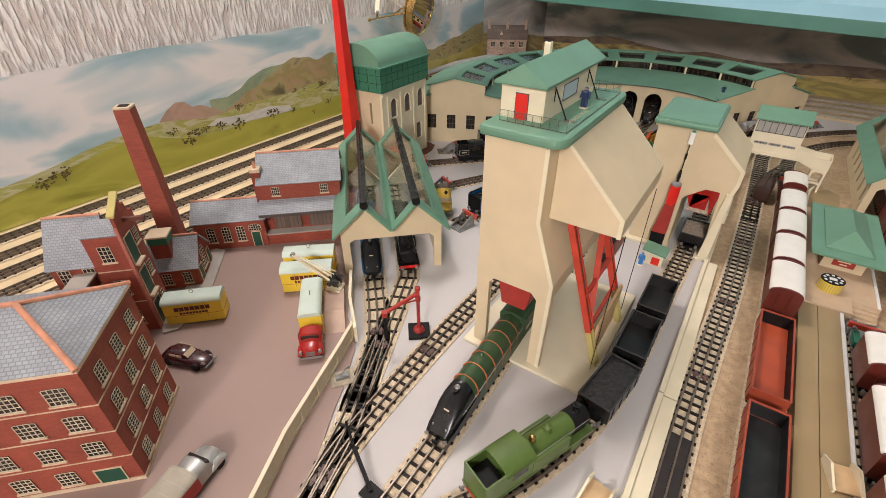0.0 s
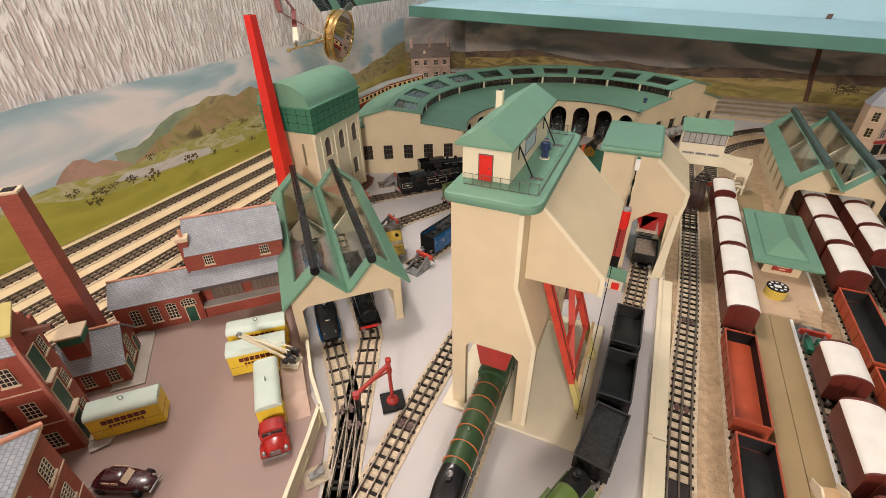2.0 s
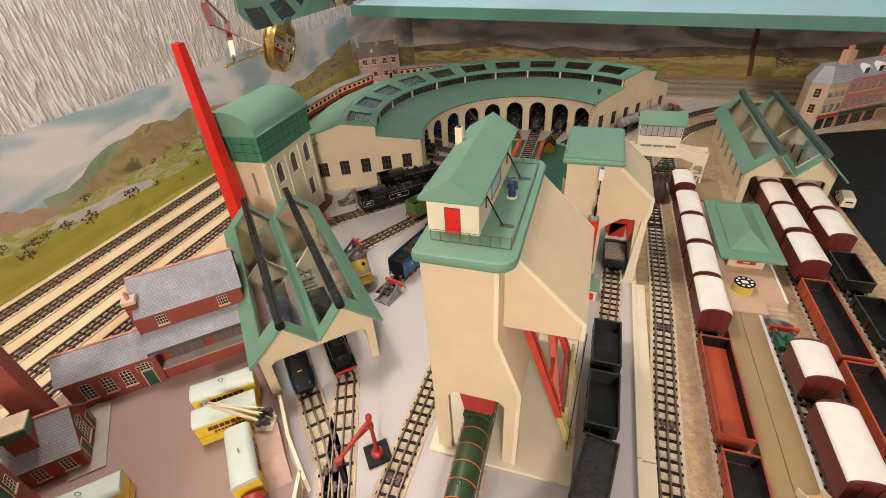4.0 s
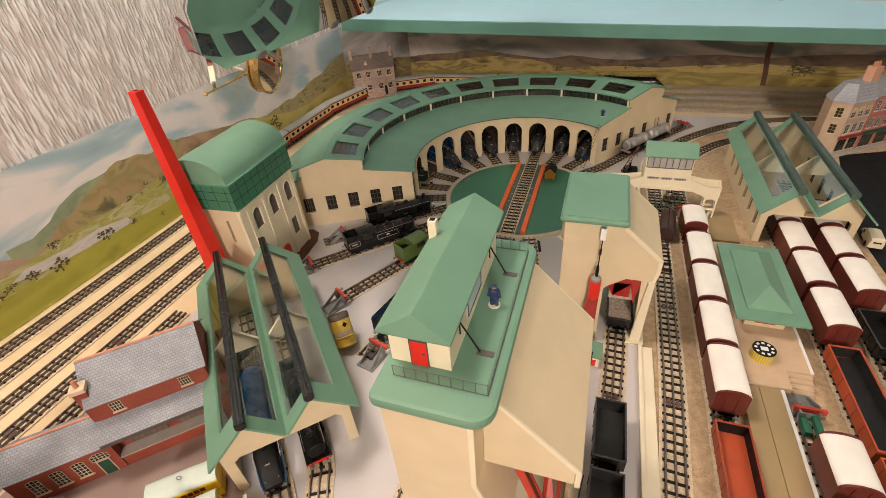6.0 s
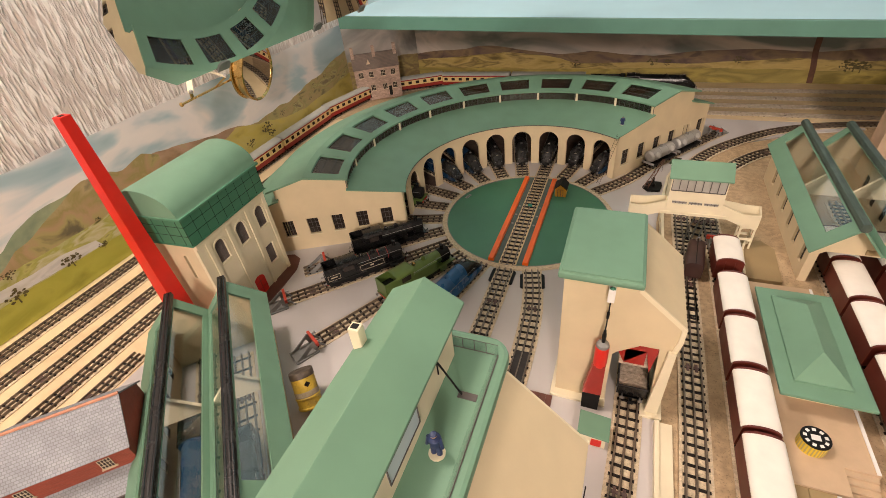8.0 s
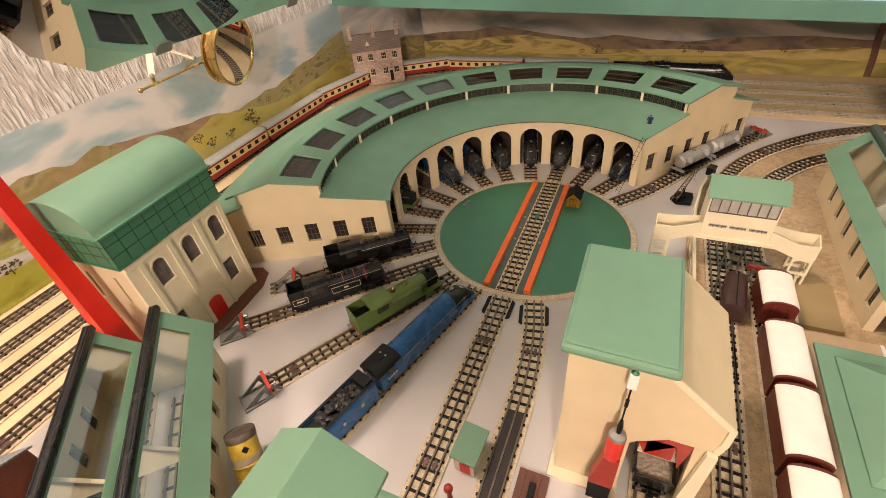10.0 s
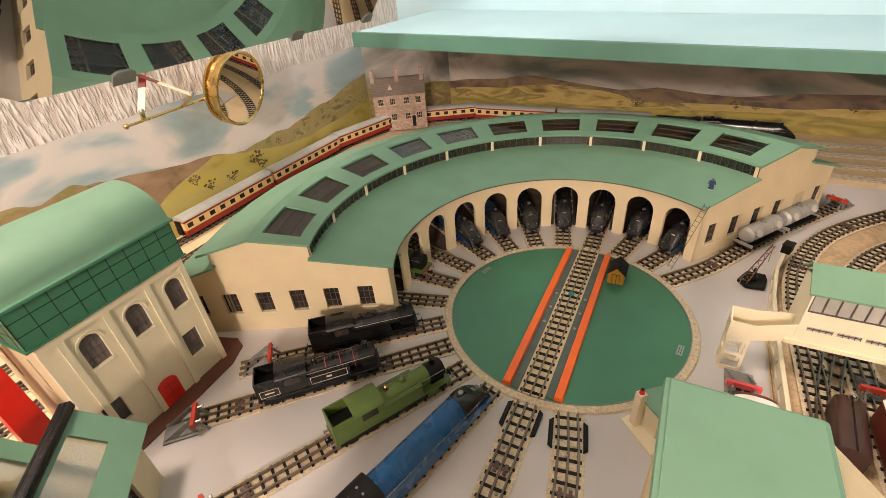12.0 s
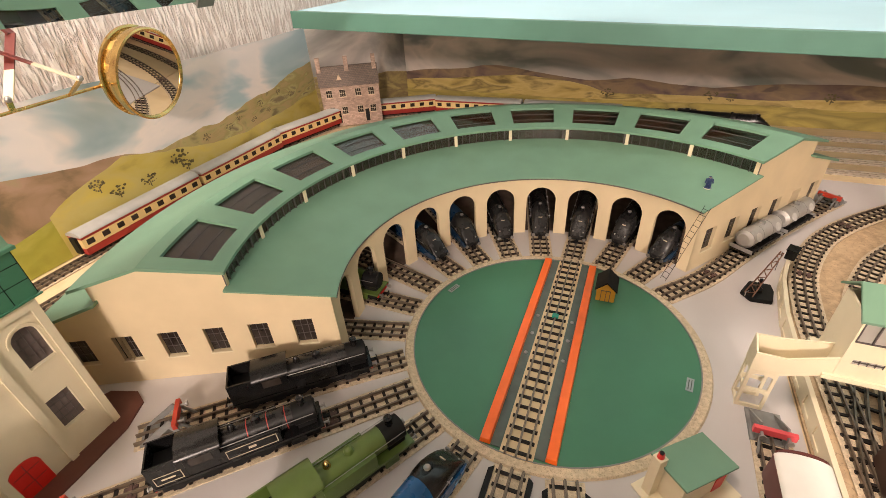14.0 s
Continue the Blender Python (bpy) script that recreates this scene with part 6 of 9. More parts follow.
part("base", bm, BRICK, lt)
bm = shape()
box(bm, -0.011, 0.011, -0.011, 0.011, 0.0615, 0.071)
part("sides", bm, GREEN_DARK, lt)
bm = shape()
box(bm, -0.0125, 0.0125, -0.0125, 0.0125, 0.071, 0.0735)
part("top", bm, STONE_TRIM, lt, bevel=0.0004)

bc = thing("mill_chimney", "tall tapering square brick mill chimney", "chimney", Matrix.Translation((-0.3955, -0.7900, 0)) @ Matrix.Rotation(radians(46), 4, "Z"))
bm = shape()
loft(bm, [[(s * a, t * a, z) for s, t in ((-1, -1), (1, -1), (1, 1), (-1, 1))] for a, z in ((0.013, 0), (0.0125, 0.02), (0.0088, 0.218))])
part("shaft", bm, BRICK, bc)
bm = shape()
box(bm, -0.0092, 0.0092, -0.0092, 0.0092, 0.218, 0.2205)
part("cap", bm, STONE_TRIM, bc, bevel=0.0005)
bm = shape()
box(bm, -0.0055, 0.0055, -0.0055, 0.0055, 0.2205, 0.2209)
part("flue", bm, BLACK_MATT, bc)

# goods station: local x along its front, y into it
gs = thing("goods_station", "red brick goods station with slate roofs, canopy and loading platform", "station", Matrix.Translation((-0.333, -0.687, 0.0016)) @ Matrix.Rotation(radians(44.3), 4, "Z"))
gabled(gs, 0.0, 0.113, 0.003, 0.083, 0.0925, 0.1225, "x")
for x in (0.022, 0.09):
    card_window(gs, on_face(x, 0.003, 0.074, 180), 0.0105, 0.013, 4, 3)
slope(gs, "canopy", (-0.003, -0.0210, 0.056), (0.116, -0.0210, 0.056), (0.116, 0.004, 0.068), (-0.003, 0.004, 0.068), SLATE)
bm = shape()
box(bm, -0.003, 0.116, -0.0222, -0.0210, 0.0520, 0.0565)
part("canopy_fascia", bm, FRAME_GREY, gs)
bm = shape()
box(bm, 0.0, 0.114, -0.0100, 0.0028, 0.0, 0.0165)
part("platform_wall", bm, BRICK, gs)
bm = shape()
box(bm, -0.0005, 0.1145, -0.0115, 0.0028, 0.0166, 0.0186)
part("platform_top", bm, PAVING, gs)
for x in (0.012, 0.062):
    bm = shape()
    box(bm, x, x + 0.038, 0.0005, 0.003, 0.021, 0.05)
    part("goods_door", bm, SLATE_DARK, gs, "dark grey goods door")
bm = shape()
box(bm, -0.008, 0.004, 0.010, 0.022, 0.0, 0.112)
ch = part("chimney", bm, BRICK, gs)
bm = shape()
box(bm, -0.0092, 0.0052, 0.0088, 0.0232, 0.108, 0.113)
part("chimney_cap", bm, STONE_TRIM, ch)
bm = shape()
rod(bm, (-0.002, 0.016, 0.113), (-0.002, 0.016, 0.122), 0.0024, 0.002, 10)
part("chimney_pot", bm, RIDGE_TILE, ch)
wing_m = Matrix.Translation((-0.333, -0.687, 0.0016)) @ Matrix.Rotation(radians(44.3), 4, "Z")
gw = thing("station_wing", "single-storey red brick station wing with arched windows and a green door", "station", wing_m)
gabled(gw, -0.098, -0.001, -0.0105, 0.0445, 0.0450, 0.0655, "x")
for x in (-0.077, -0.056, -0.036):
    card_window(gw, on_face(x, -0.0105, 0.012, 180), 0.011, 0.024, 3, 5, head=0.002)
card_door(gw, on_face(-0.0155, -0.0105, 0.0005, 180), 0.011, 0.024)
card_window(gw, on_face(-0.0155, -0.0105, 0.027, 180), 0.017, 0.011, 5, 3, head=0.004, sill=False)

# loading dock with hand crane
dock = thing("loading_dock", "low timber loading dock with a grey plinth beside the wall", "dock", Matrix.Translation((-0.137, -0.741, 0.0016)) @ Matrix.Rotation(radians(-45), 4, "Z"))
bm = shape()
prism(bm, [(-0.04, 0), (0.042, 0), (0.016, 0.012), (-0.04, 0.012)], -0.014, 0.010, axis="y")
part("deck", bm, material("pink_grey_card", (0.46, 0.33, 0.26), 0.7, vary=0.08), dock)
crane = thing("yard_crane", "grey and cream model hand crane with a lattice jib", "crane", Matrix.Translation((-0.157, -0.722, 0.0136)) @ Matrix.Rotation(radians(200), 4, "Z"))
bm = shape()
box(bm, -0.0095, 0.0095, -0.009, 0.009, 0, 0.0025)
part("plinth", bm, CREAM_PALE, crane, bevel=0.0006)
bm = shape()
rod(bm, (0, 0, 0.003), (0, 0, 0.024), 0.0028, 0.002, 12)
for s in (-1, 1):
    bar(bm, (-0.007, s * 0.005, 0.006), (0.004, s * 0.004, 0.02), 0.0018, 0.0025)
    rod(bm, (-0.004, s * 0.004, 0.013), (-0.004, s * 0.0085, 0.013), 0.0045, n=14)
    rod(bm, (0.003, s * 0.003, 0.011), (0.003, s * 0.009, 0.011), 0.0032, n=12)
part("winch", bm, material("dark_gunmetal", (0.07, 0.07, 0.068), 0.4, metal=0.5, vary=0.3, scale=200), crane)
for s in (-1, 1):
    bm = shape()
    bar(bm, (0.003, s * 0.004, 0.012), (0.052, s * 0.0012, 0.042), 0.0022, 0.003)
    part("jib", bm, CREAM_PALE, crane)
    bm = shape()
    rod(bm, (-0.003, s * 0.003, 0.024), (0.051, s * 0.001, 0.0425), 0.0006, n=6)
    part("tie_rod", bm, CREAM_PALE, crane)
bm = shape()
rod(bm, (0.052, -0.002, 0.042), (0.052, 0.002, 0.042), 0.003, n=12)
part("pulley", bm, GREY_CAST, crane)

# water crane beside the depot tracks
wc = thing("water_crane", "dull red water crane with a jointed arm on a black base", "water crane", Matrix.Translation((-0.0298, -0.7145, 0)) @ Matrix.Rotation(radians(68), 4, "Z"))
bm = shape()
box(bm, -0.0125, 0.0125, -0.0125, 0.0125, 0, 0.0042, Matrix.Rotation(radians(-28), 4, "Z"))
part("base", bm, BLACK_MATT, wc, bevel=0.001)
bm = shape()
lathe(bm, [(0.0068, 0.0042), (0.006, 0.007), (0.0028, 0.0095), (0.0021, 0.014), (0.0019, 0.046), (0.003, 0.048), (0.003, 0.053), (0.0021, 0.055), (0.0021, 0.062), (0.0032, 0.0635), (0.003, 0.067), (0, 0.0685)], 14)
part("column", bm, RED_DULL, wc, smooth=True)
bm = shape()
rod(bm, (0, 0, 0.059), (-0.042, -0.004, 0.054), 0.0026, 0.0021, 12)
rod(bm, (-0.002, 0, 0.05), (-0.026, -0.003, 0.056), 0.0009, n=8)
lathe(bm, [(0.0034, 0.0), (0.0034, 0.006)], 10, (-0.043, -0.004, 0.05))
part("arm", bm, RED_DULL, wc, smooth=True)
bm = shape()
rod(bm, (-0.043, -0.004, 0.052), (-0.0435, -0.004, 0.018), 0.0019, 0.0023, 10)
part("leather_bag", bm, BLACK_MATT, wc, "black water bag hanging from the arm")

# signal cabin over the goods lines
sb = thing("signal_box", "cream overhead signal cabin with a green roof and glazed front", "signal box", Matrix.Translation((0.2630, -0.0085, 0)))
SX, SY0, SY1, SZ0, SZ1 = 0.038, -0.019, 0.021, 0.0605, 0.119
bm = shape()
plate(bm, rect(-SX, SX, SZ0, SZ1), [rect(-SX + 0.002, SX - 0.002, 0.097, 0.1165), rect(-0.031, -0.011, 0.0745, 0.0795), rect(-0.008, 0.010, 0.0745, 0.0795), rect(0.013, 0.032, 0.0745, 0.0795)], 0.002, lambda u, w, d: (u, SY0 + d, w))
part("front_wall", bm, CREAM_PALE, sb)
for h in ((-0.031, -0.011), (-0.008, 0.010), (0.013, 0.032)):
    bm = shape()
    box(bm, h[0], h[1], SY0 + 0.0012, SY0 + 0.0015, 0.0745, 0.0795)
    pw = part("window", bm, PALE_PANE, sb)
    bm = shape()
    for k in range(5):
        x = h[0] + (h[1] - h[0]) * k / 4
        box(bm, x - 0.0003, x + 0.0003, SY0 + 0.0004, SY0 + 0.0012, 0.0745, 0.0795)
    box(bm, h[0], h[1], SY0 + 0.0004, SY0 + 0.0012, 0.0767, 0.0773)
    part("glazing_grid", bm, FRAME_GREY, pw)
bm = shape()
box(bm, -SX + 0.0021, SX - 0.0021, SY0 + 0.001, SY0 + 0.0014, 0.097, 0.1165)
pw = part("window", bm, PALE_PANE, sb, "long row of pale panes")
bm = shape()
for k in range(8):
    x = -SX + 0.002 + (2 * SX - 0.004) * k / 7
    box(bm, x - 0.0005, x + 0.0005, SY0 - 0.0003, SY0 + 0.0009, 0.097, 0.1165)
for z in (0.097, 0.1165):
    box(bm, -SX + 0.002, SX - 0.002, SY0 - 0.0003, SY0 + 0.0009, z - 0.0005, z + 0.0005)
part("glazing_grid", bm, FRAME_GREY, pw)
bm = shape()
for x in (-SX, SX - 0.002):
    box(bm, x, x + 0.002, SY0 + 0.0021, SY1, SZ0, SZ1)
box(bm, -SX + 0.0021, SX - 0.0021, SY1 - 0.002, SY1, SZ0, SZ1)
box(bm, -SX + 0.0021, SX - 0.0021, SY0 + 0.0021, SY1 - 0.0021, SZ0, SZ0 + 0.002)
part("wall", bm, CREAM_PALE, sb)
bm = shape()
box(bm, -0.03, 0.03, -0.004, 0.006, SZ0 + 0.002, 0.09)
part("lever_frame", bm, BROWN, sb)
bm = shape()
prism(bm, [(SY0 - 0.005, 0.1185), (0.001, 0.1365), (SY1 + 0.005, 0.1185), (SY1 + 0.005, 0.1205), (0.001, 0.1387), (SY0 - 0.005, 0.1205)], -SX - 0.004, SX + 0.004, axis="x")
part("roof", bm, GREEN_ROOF, sb)
bm = shape()
box(bm, -0.0445, 0.046, SY0 - 0.002, SY1 + 0.002, SZ0 - 0.0045, SZ0)
part("bridge_beam", bm, CREAM_PALE, sb)
for side in (-1, 1):
    outline = lambda pts: [(side * x, z) for x, z in pts][::side]
    bm = shape()
    prism(bm, outline([(0.0382, 0.0585), (0.0690, 0.0460), (0.0910, 0.0460), (0.0910, 0.0478), (0.0690, 0.0478), (0.0382, 0.0603)]), -0.0190, -0.0010)
    st = part("landing", bm, CREAM_PALE, sb, "cream stepped landing with solid parapets")
    bm = shape()
    prism(bm, outline([(0.0382, 0.0604), (0.0690, 0.0479), (0.0910, 0.0479), (0.0910, 0.0665), (0.0690, 0.0660), (0.0382, 0.0785)]), -0.0190, -0.0175)
    part("parapet", bm, CREAM_PALE, st)
    bm = shape()
    prism(bm, outline([(0.0382, 0.0604), (0.0690, 0.0479), (0.0910, 0.0479), (0.0910, 0.0730), (0.0690, 0.0735), (0.0382, 0.0785)]), -0.0025, -0.0010)
    part("parapet", bm, CREAM_PALE, st)
    bm = shape()
    x0, x1 = sorted((side * 0.0895, side * 0.0910))
    loft(bm, [[(x0, -0.0174, 0.0479), (x0, -0.0026, 0.0479), (x0, -0.0026, 0.0728), (x0, -0.0174, 0.0664)], [(x1, -0.0174, 0.0479), (x1, -0.0026, 0.0479), (x1, -0.0026, 0.0728), (x1, -0.0174, 0.0664)]])
    part("parapet", bm, CREAM_PALE, st)
    for y in (-0.0188, -0.0028):
        bm = shape()
        a0, a1 = sorted((side * 0.0905, side * 0.0690))
        plate(bm, rect(a0, a1, 0.0, 0.0459), [arch(a0 + 0.0026, a1 - 0.0026, 0.004, 0.021, rise=0.003), arch(a0 + 0.0026, a1 - 0.0026, 0.0245, 0.0425, rise=0.003)], 0.0018, lambda u, w, d: (u, y + d, w))
        part("leg_frame", bm, CREAM_PALE, st)
    bm = shape()
    x0 = min(side * 0.0902, side * 0.0886)
    plate(bm, rect(-0.0168, -0.0030, 0.0, 0.0458), [arch(-0.0148, -0.0050, 0.004, 0.021, rise=0.003), arch(-0.0148, -0.0050, 0.0245, 0.0425, rise=0.003)], 0.0016, lambda u, w, d: (x0 + d, u, w))
    part("leg_frame", bm, CREAM_PALE, st)

# island platform with pavilion
isl = thing("island_platform", "olive-topped goods platform with a white edge and centre joint", "platform")
bm = shape()
box(bm, 0.3325, 0.3513, -1.5, -0.409, 0, 0.010)
box(bm, 0.3520, 0.3735, -1.5, -0.409, 0, 0.010)
part("deck", bm, OLIVE, isl)
bm = shape()
box(bm, 0.3736, 0.3770, -1.5, -0.410, 0, 0.0108)
part("edge", bm, WHITE, isl, "white painted edge")
pv = thing("platform_pavilion", "cream platform pavilion with a broad green hipped roof", "pavilion")
bm = shape()
box(bm, 0.334, 0.3855, -0.4085, -0.115, 0, 0.012)
box(bm, 0.3855, 0.4145, -0.3795, -0.115, 0, 0.012)
base = part("base", bm, material("buff_platform", (0.55, 0.40, 0.26), 0.7, vary=0.06), pv)
bm = shape()
box(bm, 0.4108, 0.4140, -0.3790, -0.1155, 0.012, 0.0128)
part("edge", bm, WHITE, base)
for k in range(4):
    bm = shape()
    box(bm, 0.3858, 0.4120, -0.3858 - 0.0062 * k, -0.3797 - 0.0062 * k, 0, 0.0098 - 0.0025 * k)
    part("step", bm, material("buff_step", (0.5, 0.37, 0.24), 0.7), pv)
bm = shape()
box(bm, 0.353, 0.399, -0.308, -0.172, 0.012, 0.036)
part("wall", bm, CREAM, pv)
bm = shape()
box(bm, 0.364, 0.388, -0.3088, -0.308, 0.018, 0.033)
sg = part("sign", bm, RED_DULL, pv, "red sign board with unreadable white lettering")
bm = shape()
for i, (a, b) in enumerate(((0.367, 0.385), (0.369, 0.383), (0.372, 0.380))):
    box(bm, a, b, -0.3091, -0.3088, 0.0288 - i * 0.0042, 0.0304 - i * 0.0042)
part("lettering_bar", bm, CREAM_PALE, sg)
bm = shape()
box(bm, 0.3350, 0.4170, -0.3280, -0.1590, 0.036, 0.0395)
part("roof", bm, GREEN_ROOF, pv, bevel=0.0008)
bm = shape()
hip_roof(bm, 0.3500, 0.4015, -0.3085, -0.175, 0.0415, 0.060, 0.030, 0.002)
part("roof_ridge", bm, GREEN_ROOF, pv)
tin = thing("label_drum", "yellow round tin with a black and white printed lid", "tin", Matrix.Translation((0.362, -0.364, 0.012)))
bm = shape()
lathe(bm, [(0.0125, 0), (0.0125, 0.0135), (0.0, 0.0135)], 28)
part("body", bm, YELLOW, tin, smooth=True)
bm = shape()
for k in range(28):
    a = 2 * math.pi * k / 28
    box(bm, -0.0006, 0.0006, 0.0124, 0.0128, 0.001, 0.0125, Matrix.Rotation(a, 4, "Z"))
part("ribbing", bm, YELLOW_PALE, tin)
bm = shape()
lathe(bm, [(0.0, 0.0135), (0.0128, 0.0135), (0.0128, 0.0146), (0.0, 0.0146)], 28)
lid = part("lid", bm, BLACK_MATT, tin, smooth=True)
bm = shape()
for k in range(9):
    a = 2 * math.pi * k / 9
    box(bm, -0.0016, 0.0016, 0.0075, 0.0105, 0.0146, 0.0149, Matrix.Rotation(a, 4, "Z"))
box(bm, -0.004, 0.004, -0.003, 0.003, 0.0146, 0.0149)
part("lettering_bar", bm, WHITE, lid)
road = thing("goods_ramp", "cream curved approach ramp between signal cabin and shed", "ramp")
bm = shape()
prism(bm, [(0.338, -0.10), (0.385, -0.10), (0.388, -0.02), (0.372, 0.0), (0.345, -0.02)], 0.0, 0.006, axis="z")
part("deck", bm, OLIVE, road)
bm = shape()
for a, b in (((0.336, -0.113), (0.341, -0.04)), ((0.341, -0.04), (0.352, -0.005))):
    bar(bm, (*a, 0.008), (*b, 0.008), 0.003, 0.012)
part("kerb", bm, CREAM_PALE, road)

# low-relief cottage in the corner
ct = thing("cottage", "low-relief stone cottage with dark slate roof and three chimneys", "cottage", Matrix.Translation((-0.668, 0.556, 0.0)) @ Matrix.Rotation(radians(31), 4, "Z"))
gabled(ct, 0.0, 0.142, 0.0, 0.03, 0.1, 0.14, "x", wall=STONE, slate=SLATE_DARK, over=0.002, tiles=False)
for x in (0.004, 0.07, 0.136):
    bm = shape()
    box(bm, x - 0.005, x + 0.005, 0.010, 0.020, 0.12, 0.162)
    part("chimney", bm, STONE, ct)
for x in (0.02, 0.052, 0.09, 0.122):
    card_window(ct, on_face(x, 0, 0.072, 180), 0.014, 0.017, 3, 2)
    card_window(ct, on_face(x, 0, 0.03, 180), 0.014, 0.017, 3, 2)
for x in (0.036, 0.106):
    card_door(ct, on_face(x, 0, 0.008, 180), 0.01, 0.03, BLACK_MATT)
bm = shape()
prism(bm, [(0.043, 0.112), (0.055, 0.112), (0.049, 0.124)], -0.002, 0.014)
part("dormer", bm, STONE_TRIM, ct)
cg = thing("cottage_garden", "buff painted ground sheet in the corner under the cottage", "ground", kind="structure")
bm = shape()
plate(bm, [(-0.70, 0.40), (-0.655, 0.42), (-0.50, 0.58), (-0.45, 0.70), (-0.45, 0.79), (-0.69, 0.70)], [], 0.0005, lambda u, w, d: (u, w, -0.0033 + d))
part("sheet", bm, SAND, cg)

# town houses by the road
th = Matrix.Translation((0.632, 0.305, 0.0)) @ Matrix.Rotation(radians(34), 4, "Z")
t1 = thing("town_house", "buff stone corner shop with yellow windows and a grey mansard roof", "house", th, group="town houses")
bm = shape()
prism(bm, [(0.0, 0.0), (0.06, -0.0), (0.06, 0.06), (0.0, 0.06), (-0.018, 0.03)], 0, 0.112, axis="z")
part("wall", bm, STONE_TAN, t1)
bm = shape()
loft(bm, [[(x, y, 0.112) for x, y in ((-0.002, -0.003), (0.06, -0.003), (0.06, 0.062), (-0.002, 0.062), (-0.021, 0.03))], [(x, y, 0.145) for x, y in ((0.012, 0.014), (0.06, 0.014), (0.06, 0.046), (0.012, 0.046), (0.002, 0.03))]])
part("roof", bm, SLATE, t1)
for z in (0.045, 0.08):
    for k in range(3):
        card_window(t1, on_face(0.011 + 0.019 * k, 0, z, 180), 0.011, 0.02, 2, 3, frame=WHITE)
    card_window(t1, Matrix.Translation((-0.009, 0.015, z)) @ Matrix.Rotation(radians(121), 4, "Z"), 0.012, 0.02, 2, 3, frame=YELLOW_PALE)
bm = shape()
box(bm, -0.002, 0.0598, -0.004, -0.0002, 0.034, 0.04)
part("shop_fascia", bm, RED_DULL, t1)
for k in range(2):
    card_window(t1, on_face(0.014 + 0.03 * k, 0, 0.006, 180), 0.022, 0.025, 3, 2, frame=DOOR_GREEN)
bm = shape()
box(bm, 0.040, 0.0598, 0.014, 0.032, 0.14, 0.174)
cc = part("chimney", bm, material("salmon_card", (0.55, 0.30, 0.2), 0.65, vary=0.06), t1)
for k in range(3):
    bm = shape()
    rod(bm, (0.044 + 0.006 * k, 0.023, 0.174), (0.044 + 0.006 * k, 0.023, 0.183), 0.0024, n=10)
    part("chimney_pot", bm, RIDGE_TILE, cc)
t2 = thing("town_house", "red brick terraced shop with white sash windows", "house", th @ Matrix.Translation((0.0602, 0, 0)), group="town houses")
gabled(t2, 0.0, 0.13, -0.001, 0.06, 0.118, 0.146, "x", wall=BRICK_PINK, tiles=False)
for k in range(6):
    for z in (0.048, 0.085):
        card_window(t2, on_face(0.012 + 0.021 * k, -0.001, z, 180), 0.011, 0.022, 2, 4, frame=WHITE)
for k in range(3):
    card_window(t2, on_face(0.022 + 0.042 * k, -0.001, 0.005, 180), 0.03, 0.026, 4, 2, frame=DOOR_GREEN)
bm = shape()
box(bm, 0.0, 0.13, -0.005, -0.0012, 0.034, 0.041)
part("shop_fascia", bm, DOOR_GREEN, t2)
bm = shape()
box(bm, -0.03, 0.2, -0.016, -0.0005, 0, 0.003)
for k in range(3):
    bq = shape()
    box(bq, 0.0062 + 0.019 * k, 0.0158 + 0.019 * k, -0.0011, -0.0004, 0.091, 0.0998)
    part("blind", bq, YELLOW_PALE, t1, "drawn yellow blind")
bq = shape()
box(bq, 0.114, 0.13, 0.012, 0.04, 0.118, 0.168)
c2 = part("chimney", bq, BRICK_PINK, t2)
for k in range(4):
    bq = shape()
    rod(bq, (0.122, 0.016 + 0.0065 * k, 0.168), (0.122, 0.016 + 0.0065 * k, 0.177), 0.0023, n=10)
    part("chimney_pot", bq, RIDGE_TILE, c2)
for k in range(2):
    bq = shape()
    prism(bq, [(0.03 + 0.042 * k, 0.121), (0.046 + 0.042 * k, 0.121), (0.046 + 0.042 * k, 0.136), (0.038 + 0.042 * k, 0.142), (0.03 + 0.042 * k, 0.136)], 0.003, 0.02)
    dm = part("dormer", bq, WHITE, t2, "white dormer window")
    bq = shape()
    for i in range(2):
        box(bq, 0.0318 + 0.042 * k + 0.0066 * i, 0.0372 + 0.042 * k + 0.0066 * i, 0.0024, 0.003, 0.1225, 0.135)
    part("pane", bq, DARK_PANE, dm)
tp = solid("town_pavement", bm, PAVING, "pale pavement strip before the town houses", "pavement", th, kind="structure")

# small buildings on the depot ground
def small_hut(m, w, d, zlo, zhi, label):
    ob = thing("depot_hut", label, "hut", m, group="depot huts")
    bm = shape()
    prism(bm, [(-w / 2, 0), (w / 2, 0), (w / 2, zlo), (-w / 2, zhi)], -d / 2, d / 2)
    part("wall", bm, CREAM_PALE, ob)
    bm = shape()
    k = (zhi - zlo) / w
    o = 0.003
    prism(bm, [(-w / 2 - o, zhi + o * k), (w / 2 + o, zlo - o * k), (w / 2 + o, zlo - o * k + 0.0022), (-w / 2 - o, zhi + o * k + 0.0022)], -d / 2 - o, d / 2 + o)
    part("roof", bm, GREEN_ROOF, ob, bevel=0.0004)
    bm = shape()
    box(bm, w / 2 - 0.0145, w / 2 - 0.004, -d / 2 - 0.0006, -d / 2, 0.0015, zlo * 0.72)
    part("door", bm, RED, ob, "red door")
    return ob


